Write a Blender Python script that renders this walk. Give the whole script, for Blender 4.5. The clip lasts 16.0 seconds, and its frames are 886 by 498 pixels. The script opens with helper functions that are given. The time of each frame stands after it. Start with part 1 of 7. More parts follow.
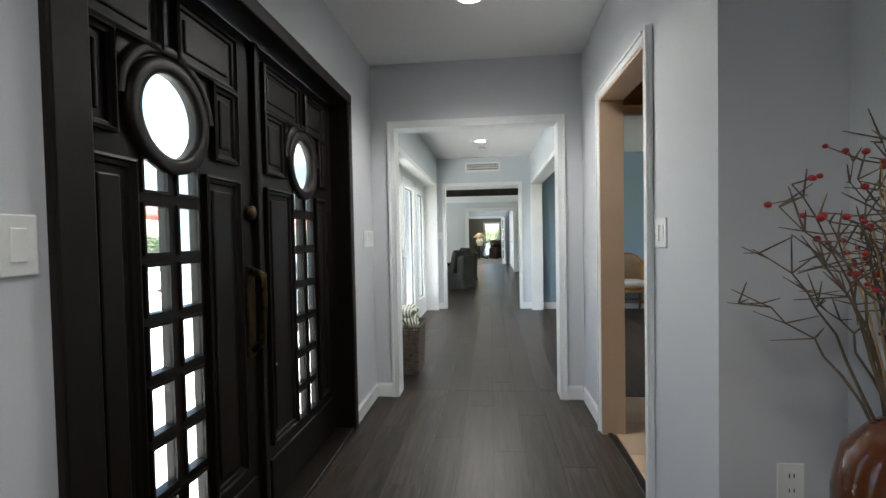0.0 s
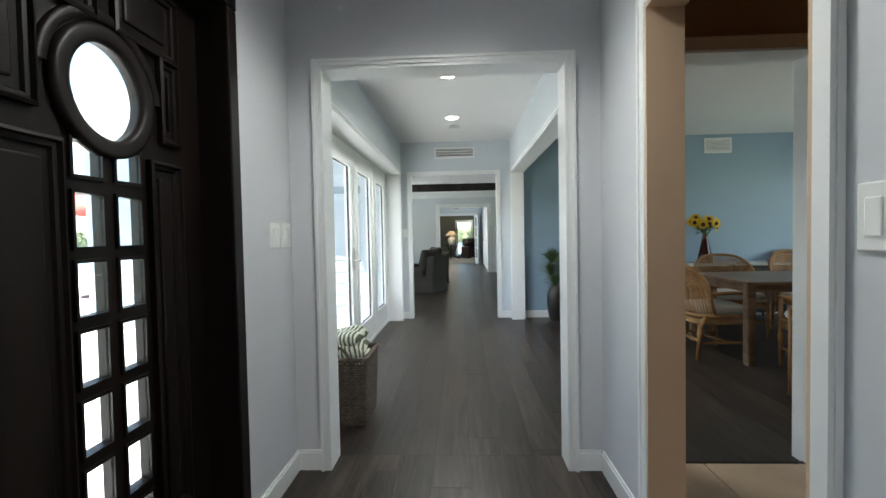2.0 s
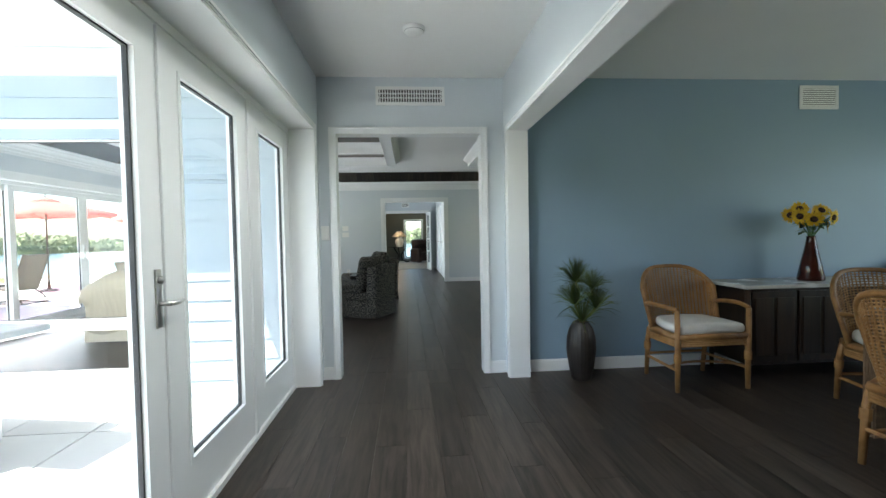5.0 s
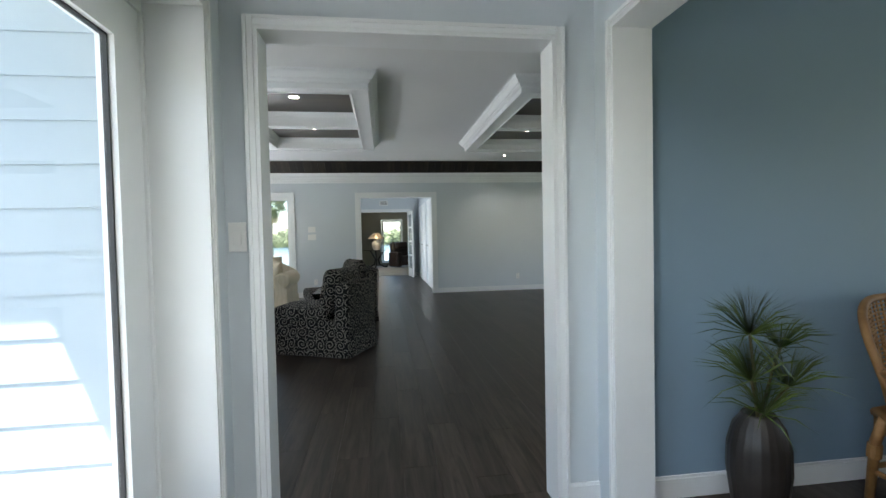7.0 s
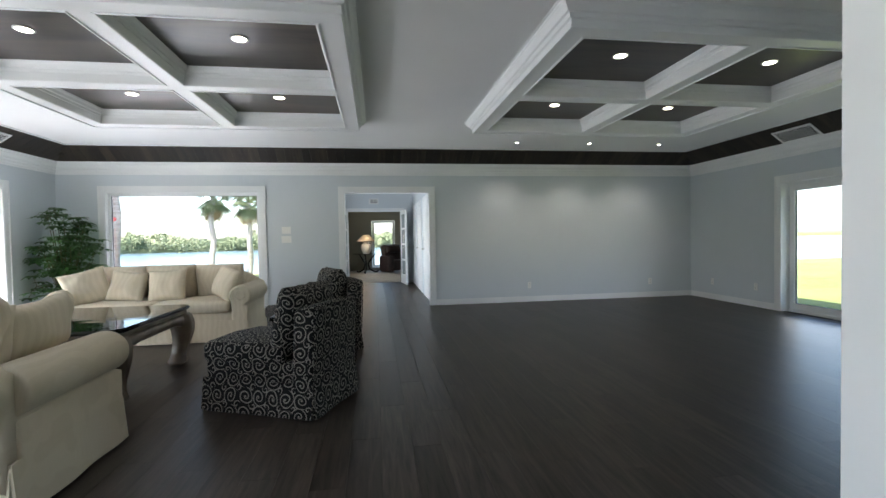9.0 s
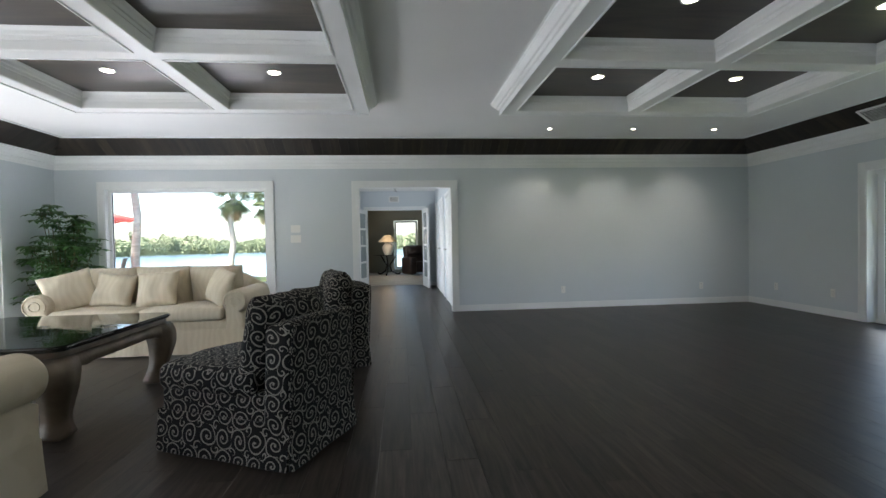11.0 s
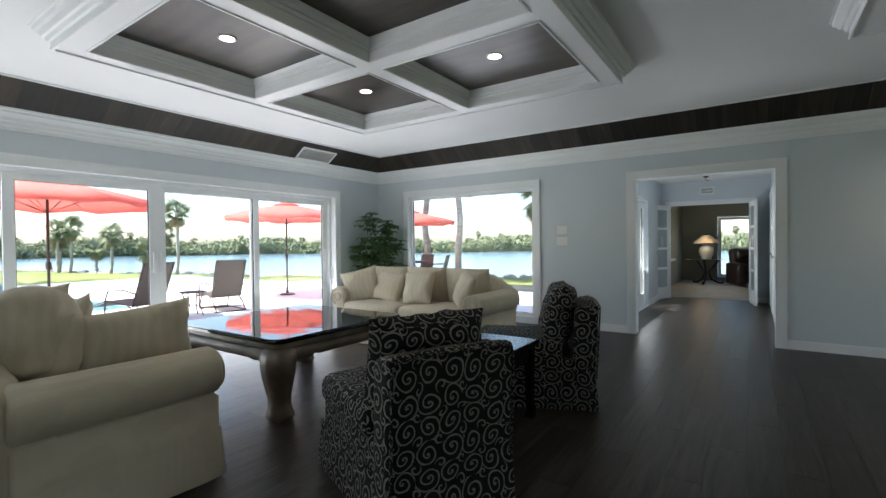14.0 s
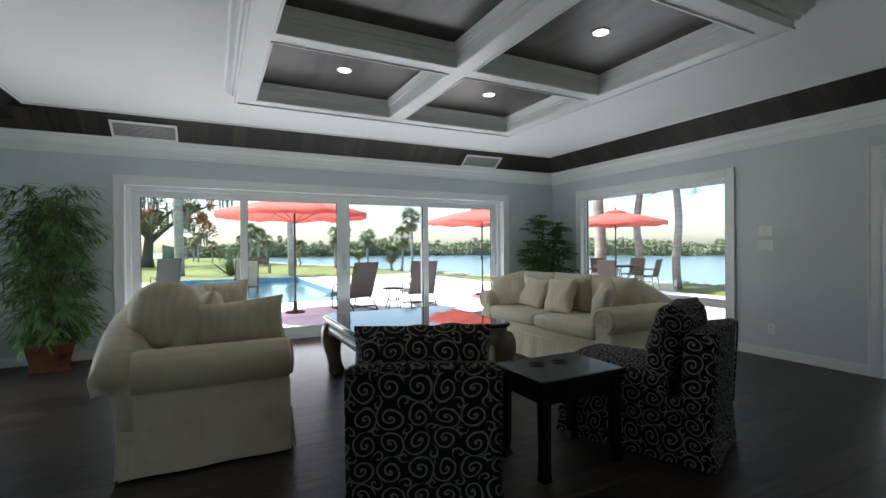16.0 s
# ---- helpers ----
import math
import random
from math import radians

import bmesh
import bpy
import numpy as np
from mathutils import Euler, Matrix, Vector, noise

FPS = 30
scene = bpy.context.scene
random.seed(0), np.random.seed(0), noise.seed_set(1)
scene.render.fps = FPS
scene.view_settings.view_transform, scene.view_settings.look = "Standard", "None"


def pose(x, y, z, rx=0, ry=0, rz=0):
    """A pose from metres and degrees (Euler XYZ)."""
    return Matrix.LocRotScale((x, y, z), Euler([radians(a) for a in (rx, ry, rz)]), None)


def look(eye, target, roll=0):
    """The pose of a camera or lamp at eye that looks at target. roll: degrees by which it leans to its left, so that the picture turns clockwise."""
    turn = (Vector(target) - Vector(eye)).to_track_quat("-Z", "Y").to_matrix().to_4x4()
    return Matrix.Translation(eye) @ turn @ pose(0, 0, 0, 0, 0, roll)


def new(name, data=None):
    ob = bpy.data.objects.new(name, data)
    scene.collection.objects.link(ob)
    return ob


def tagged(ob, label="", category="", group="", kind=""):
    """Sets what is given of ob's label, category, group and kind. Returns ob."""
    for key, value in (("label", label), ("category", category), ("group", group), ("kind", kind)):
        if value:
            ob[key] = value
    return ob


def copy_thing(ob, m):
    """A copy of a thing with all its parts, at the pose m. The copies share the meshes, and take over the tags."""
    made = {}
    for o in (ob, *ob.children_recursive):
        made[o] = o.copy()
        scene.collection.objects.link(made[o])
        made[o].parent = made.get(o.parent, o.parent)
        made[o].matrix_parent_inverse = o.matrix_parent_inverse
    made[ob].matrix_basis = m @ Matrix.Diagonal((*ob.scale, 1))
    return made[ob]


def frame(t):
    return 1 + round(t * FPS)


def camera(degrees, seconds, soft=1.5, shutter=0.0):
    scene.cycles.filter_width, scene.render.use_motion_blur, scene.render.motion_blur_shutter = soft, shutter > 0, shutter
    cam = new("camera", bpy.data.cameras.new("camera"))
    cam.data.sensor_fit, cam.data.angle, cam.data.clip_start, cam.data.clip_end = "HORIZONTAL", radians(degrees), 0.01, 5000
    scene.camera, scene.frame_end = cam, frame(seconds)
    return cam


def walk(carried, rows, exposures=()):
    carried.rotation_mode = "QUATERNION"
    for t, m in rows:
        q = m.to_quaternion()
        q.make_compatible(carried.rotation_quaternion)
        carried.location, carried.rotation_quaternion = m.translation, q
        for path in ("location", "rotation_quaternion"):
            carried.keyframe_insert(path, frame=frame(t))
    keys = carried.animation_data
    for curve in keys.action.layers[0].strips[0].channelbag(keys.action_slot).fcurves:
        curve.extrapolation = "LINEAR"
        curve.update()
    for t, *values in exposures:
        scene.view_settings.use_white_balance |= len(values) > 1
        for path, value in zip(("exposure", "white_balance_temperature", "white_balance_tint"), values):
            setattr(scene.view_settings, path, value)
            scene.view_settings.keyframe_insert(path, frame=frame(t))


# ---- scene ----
cam = camera(88.6, 16.0)
# t, eye, target, roll
PATH = [
    (0, (0.178, 1.625, 1.226), (-0.028, 3.613, 1.172), -1.1),
    (0.5, (0.163, 1.779, 1.225), (-0.013, 3.77, 1.166), -1.0),
    (1, (0.159, 2.048, 1.224), (0.007, 4.041, 1.162), -1.2),
    (1.5, (0.161, 2.391, 1.22), (0.037, 4.386, 1.157), -1.1),
    (2, (0.161, 2.746, 1.208), (0.077, 4.743, 1.146), -1.1),
    (2.5, (0.167, 3.128, 1.212), (0.112, 5.126, 1.148), -1.0),
    (3, (0.129, 3.565, 1.207), (0.107, 5.563, 1.144), -1.0),
    (3.5, (0.129, 4.018, 1.205), (0.131, 6.017, 1.143), -1.0),
    (4, (0.06, 4.476, 1.214), (0.133, 6.474, 1.149), -1.0),
    (4.5, (0.046, 4.943, 1.207), (0.165, 6.938, 1.143), -1.0),
    (7, (-0.079, 7.375, 1.229), (0.181, 9.357, 1.17), -1.2),
    (7.5, (-0.078, 7.857, 1.233), (0.201, 9.836, 1.177), -1.0),
    (8, (-0.069, 8.258, 1.235), (0.224, 10.236, 1.183), -1.0),
    (8.5, (-0.039, 8.586, 1.235), (0.255, 10.563, 1.185), -1.0),
    (11, (0.148, 9.629, 1.189), (0.327, 11.621, 1.149), -1.1),
    (11.5, (0.216, 9.802, 1.182), (0.24, 11.801, 1.147), -1.0),
    (12, (0.257, 9.965, 1.176), (0.084, 11.957, 1.142), -1.0),
    (12.5, (0.341, 10.133, 1.191), (-0.065, 12.091, 1.16), -1.0),
    (13, (0.461, 10.316, 1.202), (-0.174, 12.212, 1.174), -1.2),
    (13.5, (0.59, 10.483, 1.21), (-0.285, 12.281, 1.188), -0.8),
    (14, (0.758, 10.648, 1.237), (-0.371, 12.298, 1.212), -0.6),
    (14.5, (0.904, 10.835, 1.234), (-0.435, 12.321, 1.218), -0.7),
    (15, (1.056, 11.041, 1.245), (-0.465, 12.339, 1.229), -0.6),
    (15.5, (1.194, 11.262, 1.232), (-0.471, 12.37, 1.227), -0.6),
    (16, (1.367, 11.539, 1.26), (-0.416, 12.444, 1.251), -0.5),
]
walk(cam, [(t, look(eye, target, roll)) for t, eye, target, roll in PATH],
     exposures=[(0.0, 2.55, 6500, 5), (2.0, 2.38, 6400, 3), (3.0, 2.18, 6350, 2), (4.5, 2.18, 6250, 2), (7.0, 2.05, 6250, 5), (8.5, 2.12, 6300, 8),
                (11.5, 2.1, 6350, 8), (13.0, 1.9, 6300, 7), (14.5, 1.42, 6250, 5), (16.0, 1.12, 6200, 4)])

# ---- light ----
SUN_FROM = Vector((-0.385, -0.45, 1.0)).normalized()   # towards the sun: high, from the patio side
world = bpy.data.worlds.new("sky")
scene.world = world
world.use_nodes = True
wn = world.node_tree.nodes
sky = wn.new("ShaderNodeTexSky")
sky.sky_type, sky.sun_disc = "NISHITA", False
sky.sun_elevation = math.asin(SUN_FROM.z)
sky.sun_rotation = math.atan2(SUN_FROM.x, SUN_FROM.y)
sky.air_density, sky.dust_density, sky.ozone_density = 1.0, 1.5, 1.0
wn["Background"].inputs[1].default_value = 0.15
world.node_tree.links.new(sky.outputs[0], wn["Background"].inputs[0])
sun = new("sun", bpy.data.lights.new("sun", "SUN"))
sun.data.energy, sun.data.angle, sun.data.color = 5.0, radians(0.5), (1.0, 0.95, 0.88)
sun.matrix_world = look((0, 0, 20), Vector((0, 0, 20)) - SUN_FROM)

# ---- small tools ----
def part(name, bm, material, parent=None, label="", smooth=False, bevel=0.0):
    """One mesh object out of a bmesh, under a thing or a part."""
    if bevel:
        bmesh.ops.bevel(bm, geom=bm.edges[:], offset=bevel, segments=2, affect="EDGES", profile=0.6, clamp_overlap=True)
    me = bpy.data.meshes.new(name)
    bm.normal_update()
    bm.to_mesh(me)
    bm.free()
    me.materials.append(material)
    if smooth:
        me.shade_smooth()
    ob = new(name, me)
    ob.parent = parent
    if label:
        tagged(ob, label)
    return ob


def thing(name, x, y, z, rz, label, category, group="", kind=""):
    """An empty at a thing's base, which carries its parts."""
    ob = new(name)
    ob.empty_display_size = 0.05
    ob.matrix_basis = pose(x, y, z, 0, 0, rz)
    return tagged(ob, label, category, group, kind)


def piece(name, me, parent, m):
    """A repeat that shares its mesh."""
    ob = new(name, me)
    ob.parent = parent
    ob.matrix_basis = m
    return ob


def mesh_of(bm, material, smooth=False):
    me = bpy.data.meshes.new("piece")
    bm.to_mesh(me)
    bm.free()
    me.materials.append(material)
    if smooth:
        me.shade_smooth()
    return me


def box(bm, x0, x1, y0, y1, z0, z1):
    v = [bm.verts.new((x, y, z)) for z in (z0, z1) for y in (y0, y1) for x in (x0, x1)]
    for f in ((0, 2, 3, 1), (4, 5, 7, 6), (0, 1, 5, 4), (2, 6, 7, 3), (0, 4, 6, 2), (1, 3, 7, 5)):
        bm.faces.new([v[i] for i in f])
    return v


def boxes(*rows):
    bm = bmesh.new()
    for r in rows:
        box(bm, *r)
    return bm


def rounded(x0, x1, y0, y1, z0, z1, r=0.01, seg=2):
    bm = boxes((x0, x1, y0, y1, z0, z1))
    bmesh.ops.bevel(bm, geom=bm.edges[:], offset=r, segments=seg, affect="EDGES", profile=0.5, clamp_overlap=True)
    return bm


def join(bm, other, m=None):
    """Adds another bmesh, moved by m."""
    if m is not None:
        other.transform(m)
    me = bpy.data.meshes.new("tmp")
    other.to_mesh(me)
    other.free()
    bm.from_mesh(me)
    bpy.data.meshes.remove(me)
    return bm


def holed(axis, c0, c1, a0, a1, b0, b1, holes):
    """A slab between c0 and c1 on an axis, spread over a and b, with rectangular holes (a0, a1, b0, b1) right through it."""
    A = sorted({a0, a1, *[v for h in holes for v in h[:2] if a0 < v < a1]})
    B = sorted({b0, b1, *[v for h in holes for v in h[2:] if b0 < v < b1]})
    full = {}
    for i in range(len(A) - 1):
        for j in range(len(B) - 1):
            a, b = (A[i] + A[i + 1]) / 2, (B[j] + B[j + 1]) / 2
            full[i, j] = not any(h[0] < a < h[1] and h[2] < b < h[3] for h in holes)
    bm = bmesh.new()
    seen = {}

    def vert(i, j, k):
        if (i, j, k) not in seen:
            a, b, c = A[i], B[j], (c0, c1)[k]
            seen[i, j, k] = bm.verts.new({"x": (c, a, b), "y": (a, c, b), "z": (a, b, c)}[axis])
        return seen[i, j, k]
    for (i, j), on in full.items():
        if not on:
            continue
        for k in (0, 1):
            bm.faces.new([vert(i, j, k), vert(i + 1, j, k), vert(i + 1, j + 1, k), vert(i, j + 1, k)])
        for di, dj, p, q in ((-1, 0, (i, j), (i, j + 1)), (1, 0, (i + 1, j), (i + 1, j + 1)),
                             (0, -1, (i, j), (i + 1, j)), (0, 1, (i, j + 1), (i + 1, j + 1))):
            if not full.get((i + di, j + dj), False):
                bm.faces.new([vert(*p, 0), vert(*q, 0), vert(*q, 1), vert(*p, 1)])
    bmesh.ops.recalc_face_normals(bm, faces=bm.faces[:])
    return bm


def lathe(profile, n=32, close=True):
    """A turned body from (radius, height) pairs."""
    bm = bmesh.new()
    rings = []
    for r, z in profile:
        rings.append([bm.verts.new((r * math.cos(i * math.tau / n), r * math.sin(i * math.tau / n), z)) for i in range(n)])
    for a, b in zip(rings, rings[1:]):
        for i in range(n):
            bm.faces.new([a[i], a[(i + 1) % n], b[(i + 1) % n], b[i]])
    if close:
        bm.faces.new(rings[0][::-1])
        bm.faces.new(rings[-1])
    return bm


def tube(points, radius, n=8, bm=None):
    """A round bar along points; radius one number or one a point."""
    bm = bm or bmesh.new()
    P = [Vector(p) for p in points]
    R = radius if isinstance(radius, (list, tuple)) else [radius] * len(P)
    rings, side = [], None
    for i, p in enumerate(P):
        d = (P[min(i + 1, len(P) - 1)] - P[max(i - 1, 0)]).normalized()
        if side is None:
            side = d.orthogonal().normalized()
        side = (side - d * side.dot(d)).normalized()
        up = d.cross(side)
        rings.append([bm.verts.new(p + (side * math.cos(k * math.tau / n) + up * math.sin(k * math.tau / n)) * R[i]) for k in range(n)])
    for a, b in zip(rings, rings[1:]):
        for k in range(n):
            bm.faces.new([a[k], a[(k + 1) % n], b[(k + 1) % n], b[k]])
    bm.faces.new(rings[0][::-1])
    bm.faces.new(rings[-1])
    return bm


def arc(p, q, lift, n=8):
    """Points from p to q that bow by the vector lift."""
    p, q, lift = Vector(p), Vector(q), Vector(lift)
    return [p.lerp(q, i / n) + lift * (4 * (i / n) * (1 - i / n)) for i in range(n + 1)]


def pillow(w, h, d, n=14, pinch=0.12, power=2.6, wrinkle=0.006, seed=0.0):
    """A stuffed cushion, w by h seen from the front, d thick, about its middle, standing in the xz plane."""
    bm = bmesh.new()
    grid = {}
    for side in (-1, 1):
        for i in range(n + 1):
            for j in range(n + 1):
                u, v = 2 * i / n - 1, 2 * j / n - 1
                edge = i in (0, n) or j in (0, n)
                if edge and side == 1:
                    grid[i, j, side] = grid[i, j, -1]
                    continue
                bulge = max(0.0, (1 - abs(u) ** power) * (1 - abs(v) ** power)) ** 0.5
                x = u * w / 2 * (1 - pinch * (1 - v * v) * 0.35 * abs(u))
                z = v * h / 2 * (1 - pinch * (1 - u * u) * 0.35 * abs(v))
                y = side * d / 2 * bulge
                k = noise.noise(Vector((x * 9 + seed, z * 9, y * 5 + side))) * wrinkle * (0 if edge else 1)
                grid[i, j, side] = bm.verts.new((x, y + k * side * 2, z + k))
    for side in (-1, 1):
        for i in range(n):
            for j in range(n):
                q = [grid[i, j, side], grid[i + 1, j, side], grid[i + 1, j + 1, side], grid[i, j + 1, side]]
                bm.faces.new(q if side == -1 else q[::-1])
    return bm


def prism(outline, a0, a1, axis="y"):
    """An outline of (u, v) swept from a0 to a1 along an axis; u, v are the other two axes in order."""
    bm = bmesh.new()
    put = {"x": lambda u, v, a: (a, u, v), "y": lambda u, v, a: (u, a, v), "z": lambda u, v, a: (u, v, a)}[axis]
    lo = [bm.verts.new(put(u, v, a0)) for u, v in outline]
    hi = [bm.verts.new(put(u, v, a1)) for u, v in outline]
    n = len(outline)
    for i in range(n):
        bm.faces.new([lo[i], lo[(i + 1) % n], hi[(i + 1) % n], hi[i]])
    bm.faces.new(lo[::-1])
    bm.faces.new(hi)
    bmesh.ops.recalc_face_normals(bm, faces=bm.faces[:])
    return bm


def box_uv(ob):
    """Unwraps by each face's main direction, in metres."""
    me = ob.data
    uv = me.uv_layers.new(name="cloth").data
    for f in me.polygons:
        n = [abs(c) for c in f.normal]
        k = n.index(max(n))
        for i in f.loop_indices:
            c = me.vertices[me.loops[i].vertex_index].co
            uv[i].uv = ((c.y, c.z), (c.x, c.z), (c.x, c.y))[k]
    return ob


# ---- materials ----
def material(name, colour, rough=0.5, metal=0.0, spec=0.5):
    m = bpy.data.materials.new(name)
    m.use_nodes = True
    b = m.node_tree.nodes["Principled BSDF"]
    b.inputs["Base Color"].default_value = (*colour, 1)
    b.inputs["Roughness"].default_value = rough
    b.inputs["Metallic"].default_value = metal
    b.inputs["Specular IOR Level"].default_value = spec
    return m


def node(m, kind, **inputs):
    n = m.node_tree.nodes.new(kind)
    for k, v in inputs.items():
        n.inputs[k.replace("_", " ")].default_value = v
    return n


def wire(m, a, b):
    m.node_tree.links.new(a, b)


def bsdf(m):
    return m.node_tree.nodes["Principled BSDF"]


def coords(m, scale=(1, 1, 1), kind="Object", turn=0.0):
    t = m.node_tree.nodes.new("ShaderNodeTexCoord")
    mp = m.node_tree.nodes.new("ShaderNodeMapping")
    mp.inputs["Scale"].default_value = scale
    mp.inputs["Rotation"].default_value = (0, 0, radians(turn))
    wire(m, t.outputs[kind], mp.inputs[0])
    return mp.outputs[0]


def shade(m, fac, lo, hi, a=0.3, b=0.7):
    """A colour ramp from lo to hi, driven by fac."""
    r = m.node_tree.nodes.new("ShaderNodeValToRGB")
    r.color_ramp.elements[0].position, r.color_ramp.elements[0].color = a, (*lo, 1)
    r.color_ramp.elements[1].position, r.color_ramp.elements[1].color = b, (*hi, 1)
    wire(m, fac, r.inputs[0])
    return r.outputs[0]


def bumped(m, height, strength=0.2, distance=0.01):
    b = node(m, "ShaderNodeBump", Strength=strength, Distance=distance)
    wire(m, height, b.inputs["Height"])
    wire(m, b.outputs[0], bsdf(m).inputs["Normal"])


def mixed(name, lo, hi, rough=0.6, scale=4.0, grain=120.0, bump=0.1, stretch=(1, 1, 1), metal=0.0, spec=0.5, rough_var=0.1, detail=5.0, depth=0.004):
    """A surface with slow stains and fine grain."""
    m = material(name, hi, rough, metal, spec)
    c = coords(m, stretch)
    n1 = node(m, "ShaderNodeTexNoise", Scale=scale, Detail=detail)
    n2 = node(m, "ShaderNodeTexNoise", Scale=grain, Detail=3.0)
    wire(m, c, n1.inputs["Vector"])
    wire(m, c, n2.inputs["Vector"])
    wire(m, shade(m, n1.outputs[0], lo, hi), bsdf(m).inputs["Base Color"])
    mr = node(m, "ShaderNodeMapRange", To_Min=rough - rough_var, To_Max=rough + rough_var)
    wire(m, n1.outputs[0], mr.inputs[0])
    wire(m, mr.outputs[0], bsdf(m).inputs["Roughness"])
    if bump:
        bumped(m, n2.outputs[0], bump, depth)
    return m


def wood(name, dark, light, along=1, rough=0.45, scale=6.0, each=0.35, bump=0.08, squeeze=14.0, spec=0.4):
    """Grain along one axis, with a tone of its own for each object."""
    m = material(name, light, rough, spec=spec)
    s = [squeeze] * 3
    s[along] = 1.0
    t = m.node_tree.nodes.new("ShaderNodeTexCoord")
    info = m.node_tree.nodes.new("ShaderNodeObjectInfo")
    off = m.node_tree.nodes.new("ShaderNodeVectorMath")
    off.operation = "MULTIPLY_ADD"
    off.inputs[1].default_value = (1, 1, 1)
    comb = m.node_tree.nodes.new("ShaderNodeCombineXYZ")
    k = node(m, "ShaderNodeMath")
    k.operation = "MULTIPLY"
    k.inputs[1].default_value = 37.0
    wire(m, info.outputs["Random"], k.inputs[0])
    for i in range(3):
        wire(m, k.outputs[0], comb.inputs[i])
    wire(m, t.outputs["Object"], off.inputs[0])
    wire(m, comb.outputs[0], off.inputs[2])
    mp = m.node_tree.nodes.new("ShaderNodeMapping")
    mp.inputs["Scale"].default_value = s
    wire(m, off.outputs[0], mp.inputs[0])
    n1 = node(m, "ShaderNodeTexNoise", Scale=scale / 6, Detail=8.0, Roughness=0.65, Distortion=0.6)
    n2 = node(m, "ShaderNodeTexNoise", Scale=scale * 2, Detail=4.0)
    wire(m, mp.outputs[0], n1.inputs["Vector"])
    wire(m, mp.outputs[0], n2.inputs["Vector"])
    grain = shade(m, n1.outputs[0], dark, light, 0.35, 0.66)
    tone = node(m, "ShaderNodeMapRange", To_Min=1 - each, To_Max=1 + each)
    wire(m, info.outputs["Random"], tone.inputs[0])
    mul = m.node_tree.nodes.new("ShaderNodeVectorMath")
    mul.operation = "SCALE"
    wire(m, grain, mul.inputs[0])
    wire(m, tone.outputs[0], mul.inputs["Scale"])
    wire(m, mul.outputs[0], bsdf(m).inputs["Base Color"])
    mr = node(m, "ShaderNodeMapRange", To_Min=rough - 0.08, To_Max=rough + 0.12)
    wire(m, n1.outputs[0], mr.inputs[0])
    wire(m, mr.outputs[0], bsdf(m).inputs["Roughness"])
    bumped(m, n2.outputs[0], bump, 0.003)
    return m


def glass(name, tint=(1, 1, 1), rough=0.0):
    """Thin window glass: clear, with a mirror's share of gloss."""
    m = bpy.data.materials.new(name)
    m.use_nodes = True
    t = m.node_tree
    t.nodes.remove(t.nodes["Principled BSDF"])
    clear = t.nodes.new("ShaderNodeBsdfTransparent")
    clear.inputs[0].default_value = (*tint, 1)
    gloss = t.nodes.new("ShaderNodeBsdfGlossy")
    gloss.inputs["Roughness"].default_value = rough
    face = t.nodes.new("ShaderNodeLayerWeight")
    face.inputs[0].default_value = 0.5
    fr = t.nodes.new("ShaderNodeMath")
    fr.operation = "POWER"
    fr.inputs[1].default_value = 5.0
    t.links.new(face.outputs["Facing"], fr.inputs[0])
    low = t.nodes.new("ShaderNodeMath")
    low.operation = "MULTIPLY_ADD"
    low.inputs[1].default_value, low.inputs[2].default_value = 0.85, 0.025
    t.links.new(fr.outputs[0], low.inputs[0])
    fr = low
    mix = t.nodes.new("ShaderNodeMixShader")
    t.links.new(fr.outputs[0], mix.inputs[0])
    t.links.new(clear.outputs[0], mix.inputs[1])
    t.links.new(gloss.outputs[0], mix.inputs[2])
    t.links.new(mix.outputs[0], t.nodes["Material Output"].inputs[0])
    return m


def glow(name, colour, strength):
    m = material(name, colour, 0.4)
    bsdf(m).inputs["Emission Color"].default_value = (*colour, 1)
    bsdf(m).inputs["Emission Strength"].default_value = strength
    return m


WALL = mixed("wall_paint_pale_blue", (0.585, 0.635, 0.672), (0.625, 0.675, 0.712), 0.55, 0.8, 260, 0.05)
FOYER = mixed("wall_paint_pale_lilac", (0.585, 0.60, 0.635), (0.625, 0.64, 0.675), 0.55, 0.8, 260, 0.05)
BLUE = mixed("wall_paint_blue", (0.235, 0.335, 0.435), (0.265, 0.37, 0.475), 0.5, 0.8, 260, 0.06)
CEIL = mixed("ceiling_paint", (0.74, 0.75, 0.75), (0.80, 0.81, 0.81), 0.6, 0.6, 200, 0.05)
TRIM = mixed("trim_paint_white", (0.76, 0.78, 0.79), (0.82, 0.84, 0.85), 0.35, 1.5, 300, 0.03)
BROWN = mixed("wall_paint_brown", (0.26, 0.13, 0.055), (0.31, 0.16, 0.07), 0.5, 1.2, 200, 0.05)
TANTRIM = mixed("trim_paint_tan", (0.55, 0.40, 0.28), (0.62, 0.46, 0.33), 0.4, 1.5, 200, 0.04)
PLANK = wood("floor_plank_grey_brown", (0.013, 0.0104, 0.0085), (0.066, 0.052, 0.043), 1, 0.35, 12.0, 0.26, 0.12, 14.0, 0.25)
SUBFLOOR = mixed("floor_joint_dark", (0.015, 0.012, 0.010), (0.025, 0.02, 0.018), 0.8)
BAND = wood("cove_board_dark", (0.006, 0.0045, 0.003), (0.036, 0.026, 0.018), 1, 0.55, 6.0, 0.5, 0.1, 8.0)
COFFER = wood("coffer_panel_dark", (0.020, 0.016, 0.013), (0.085, 0.066, 0.052), 0, 0.32, 5.0, 0.25, 0.06, 7.0)
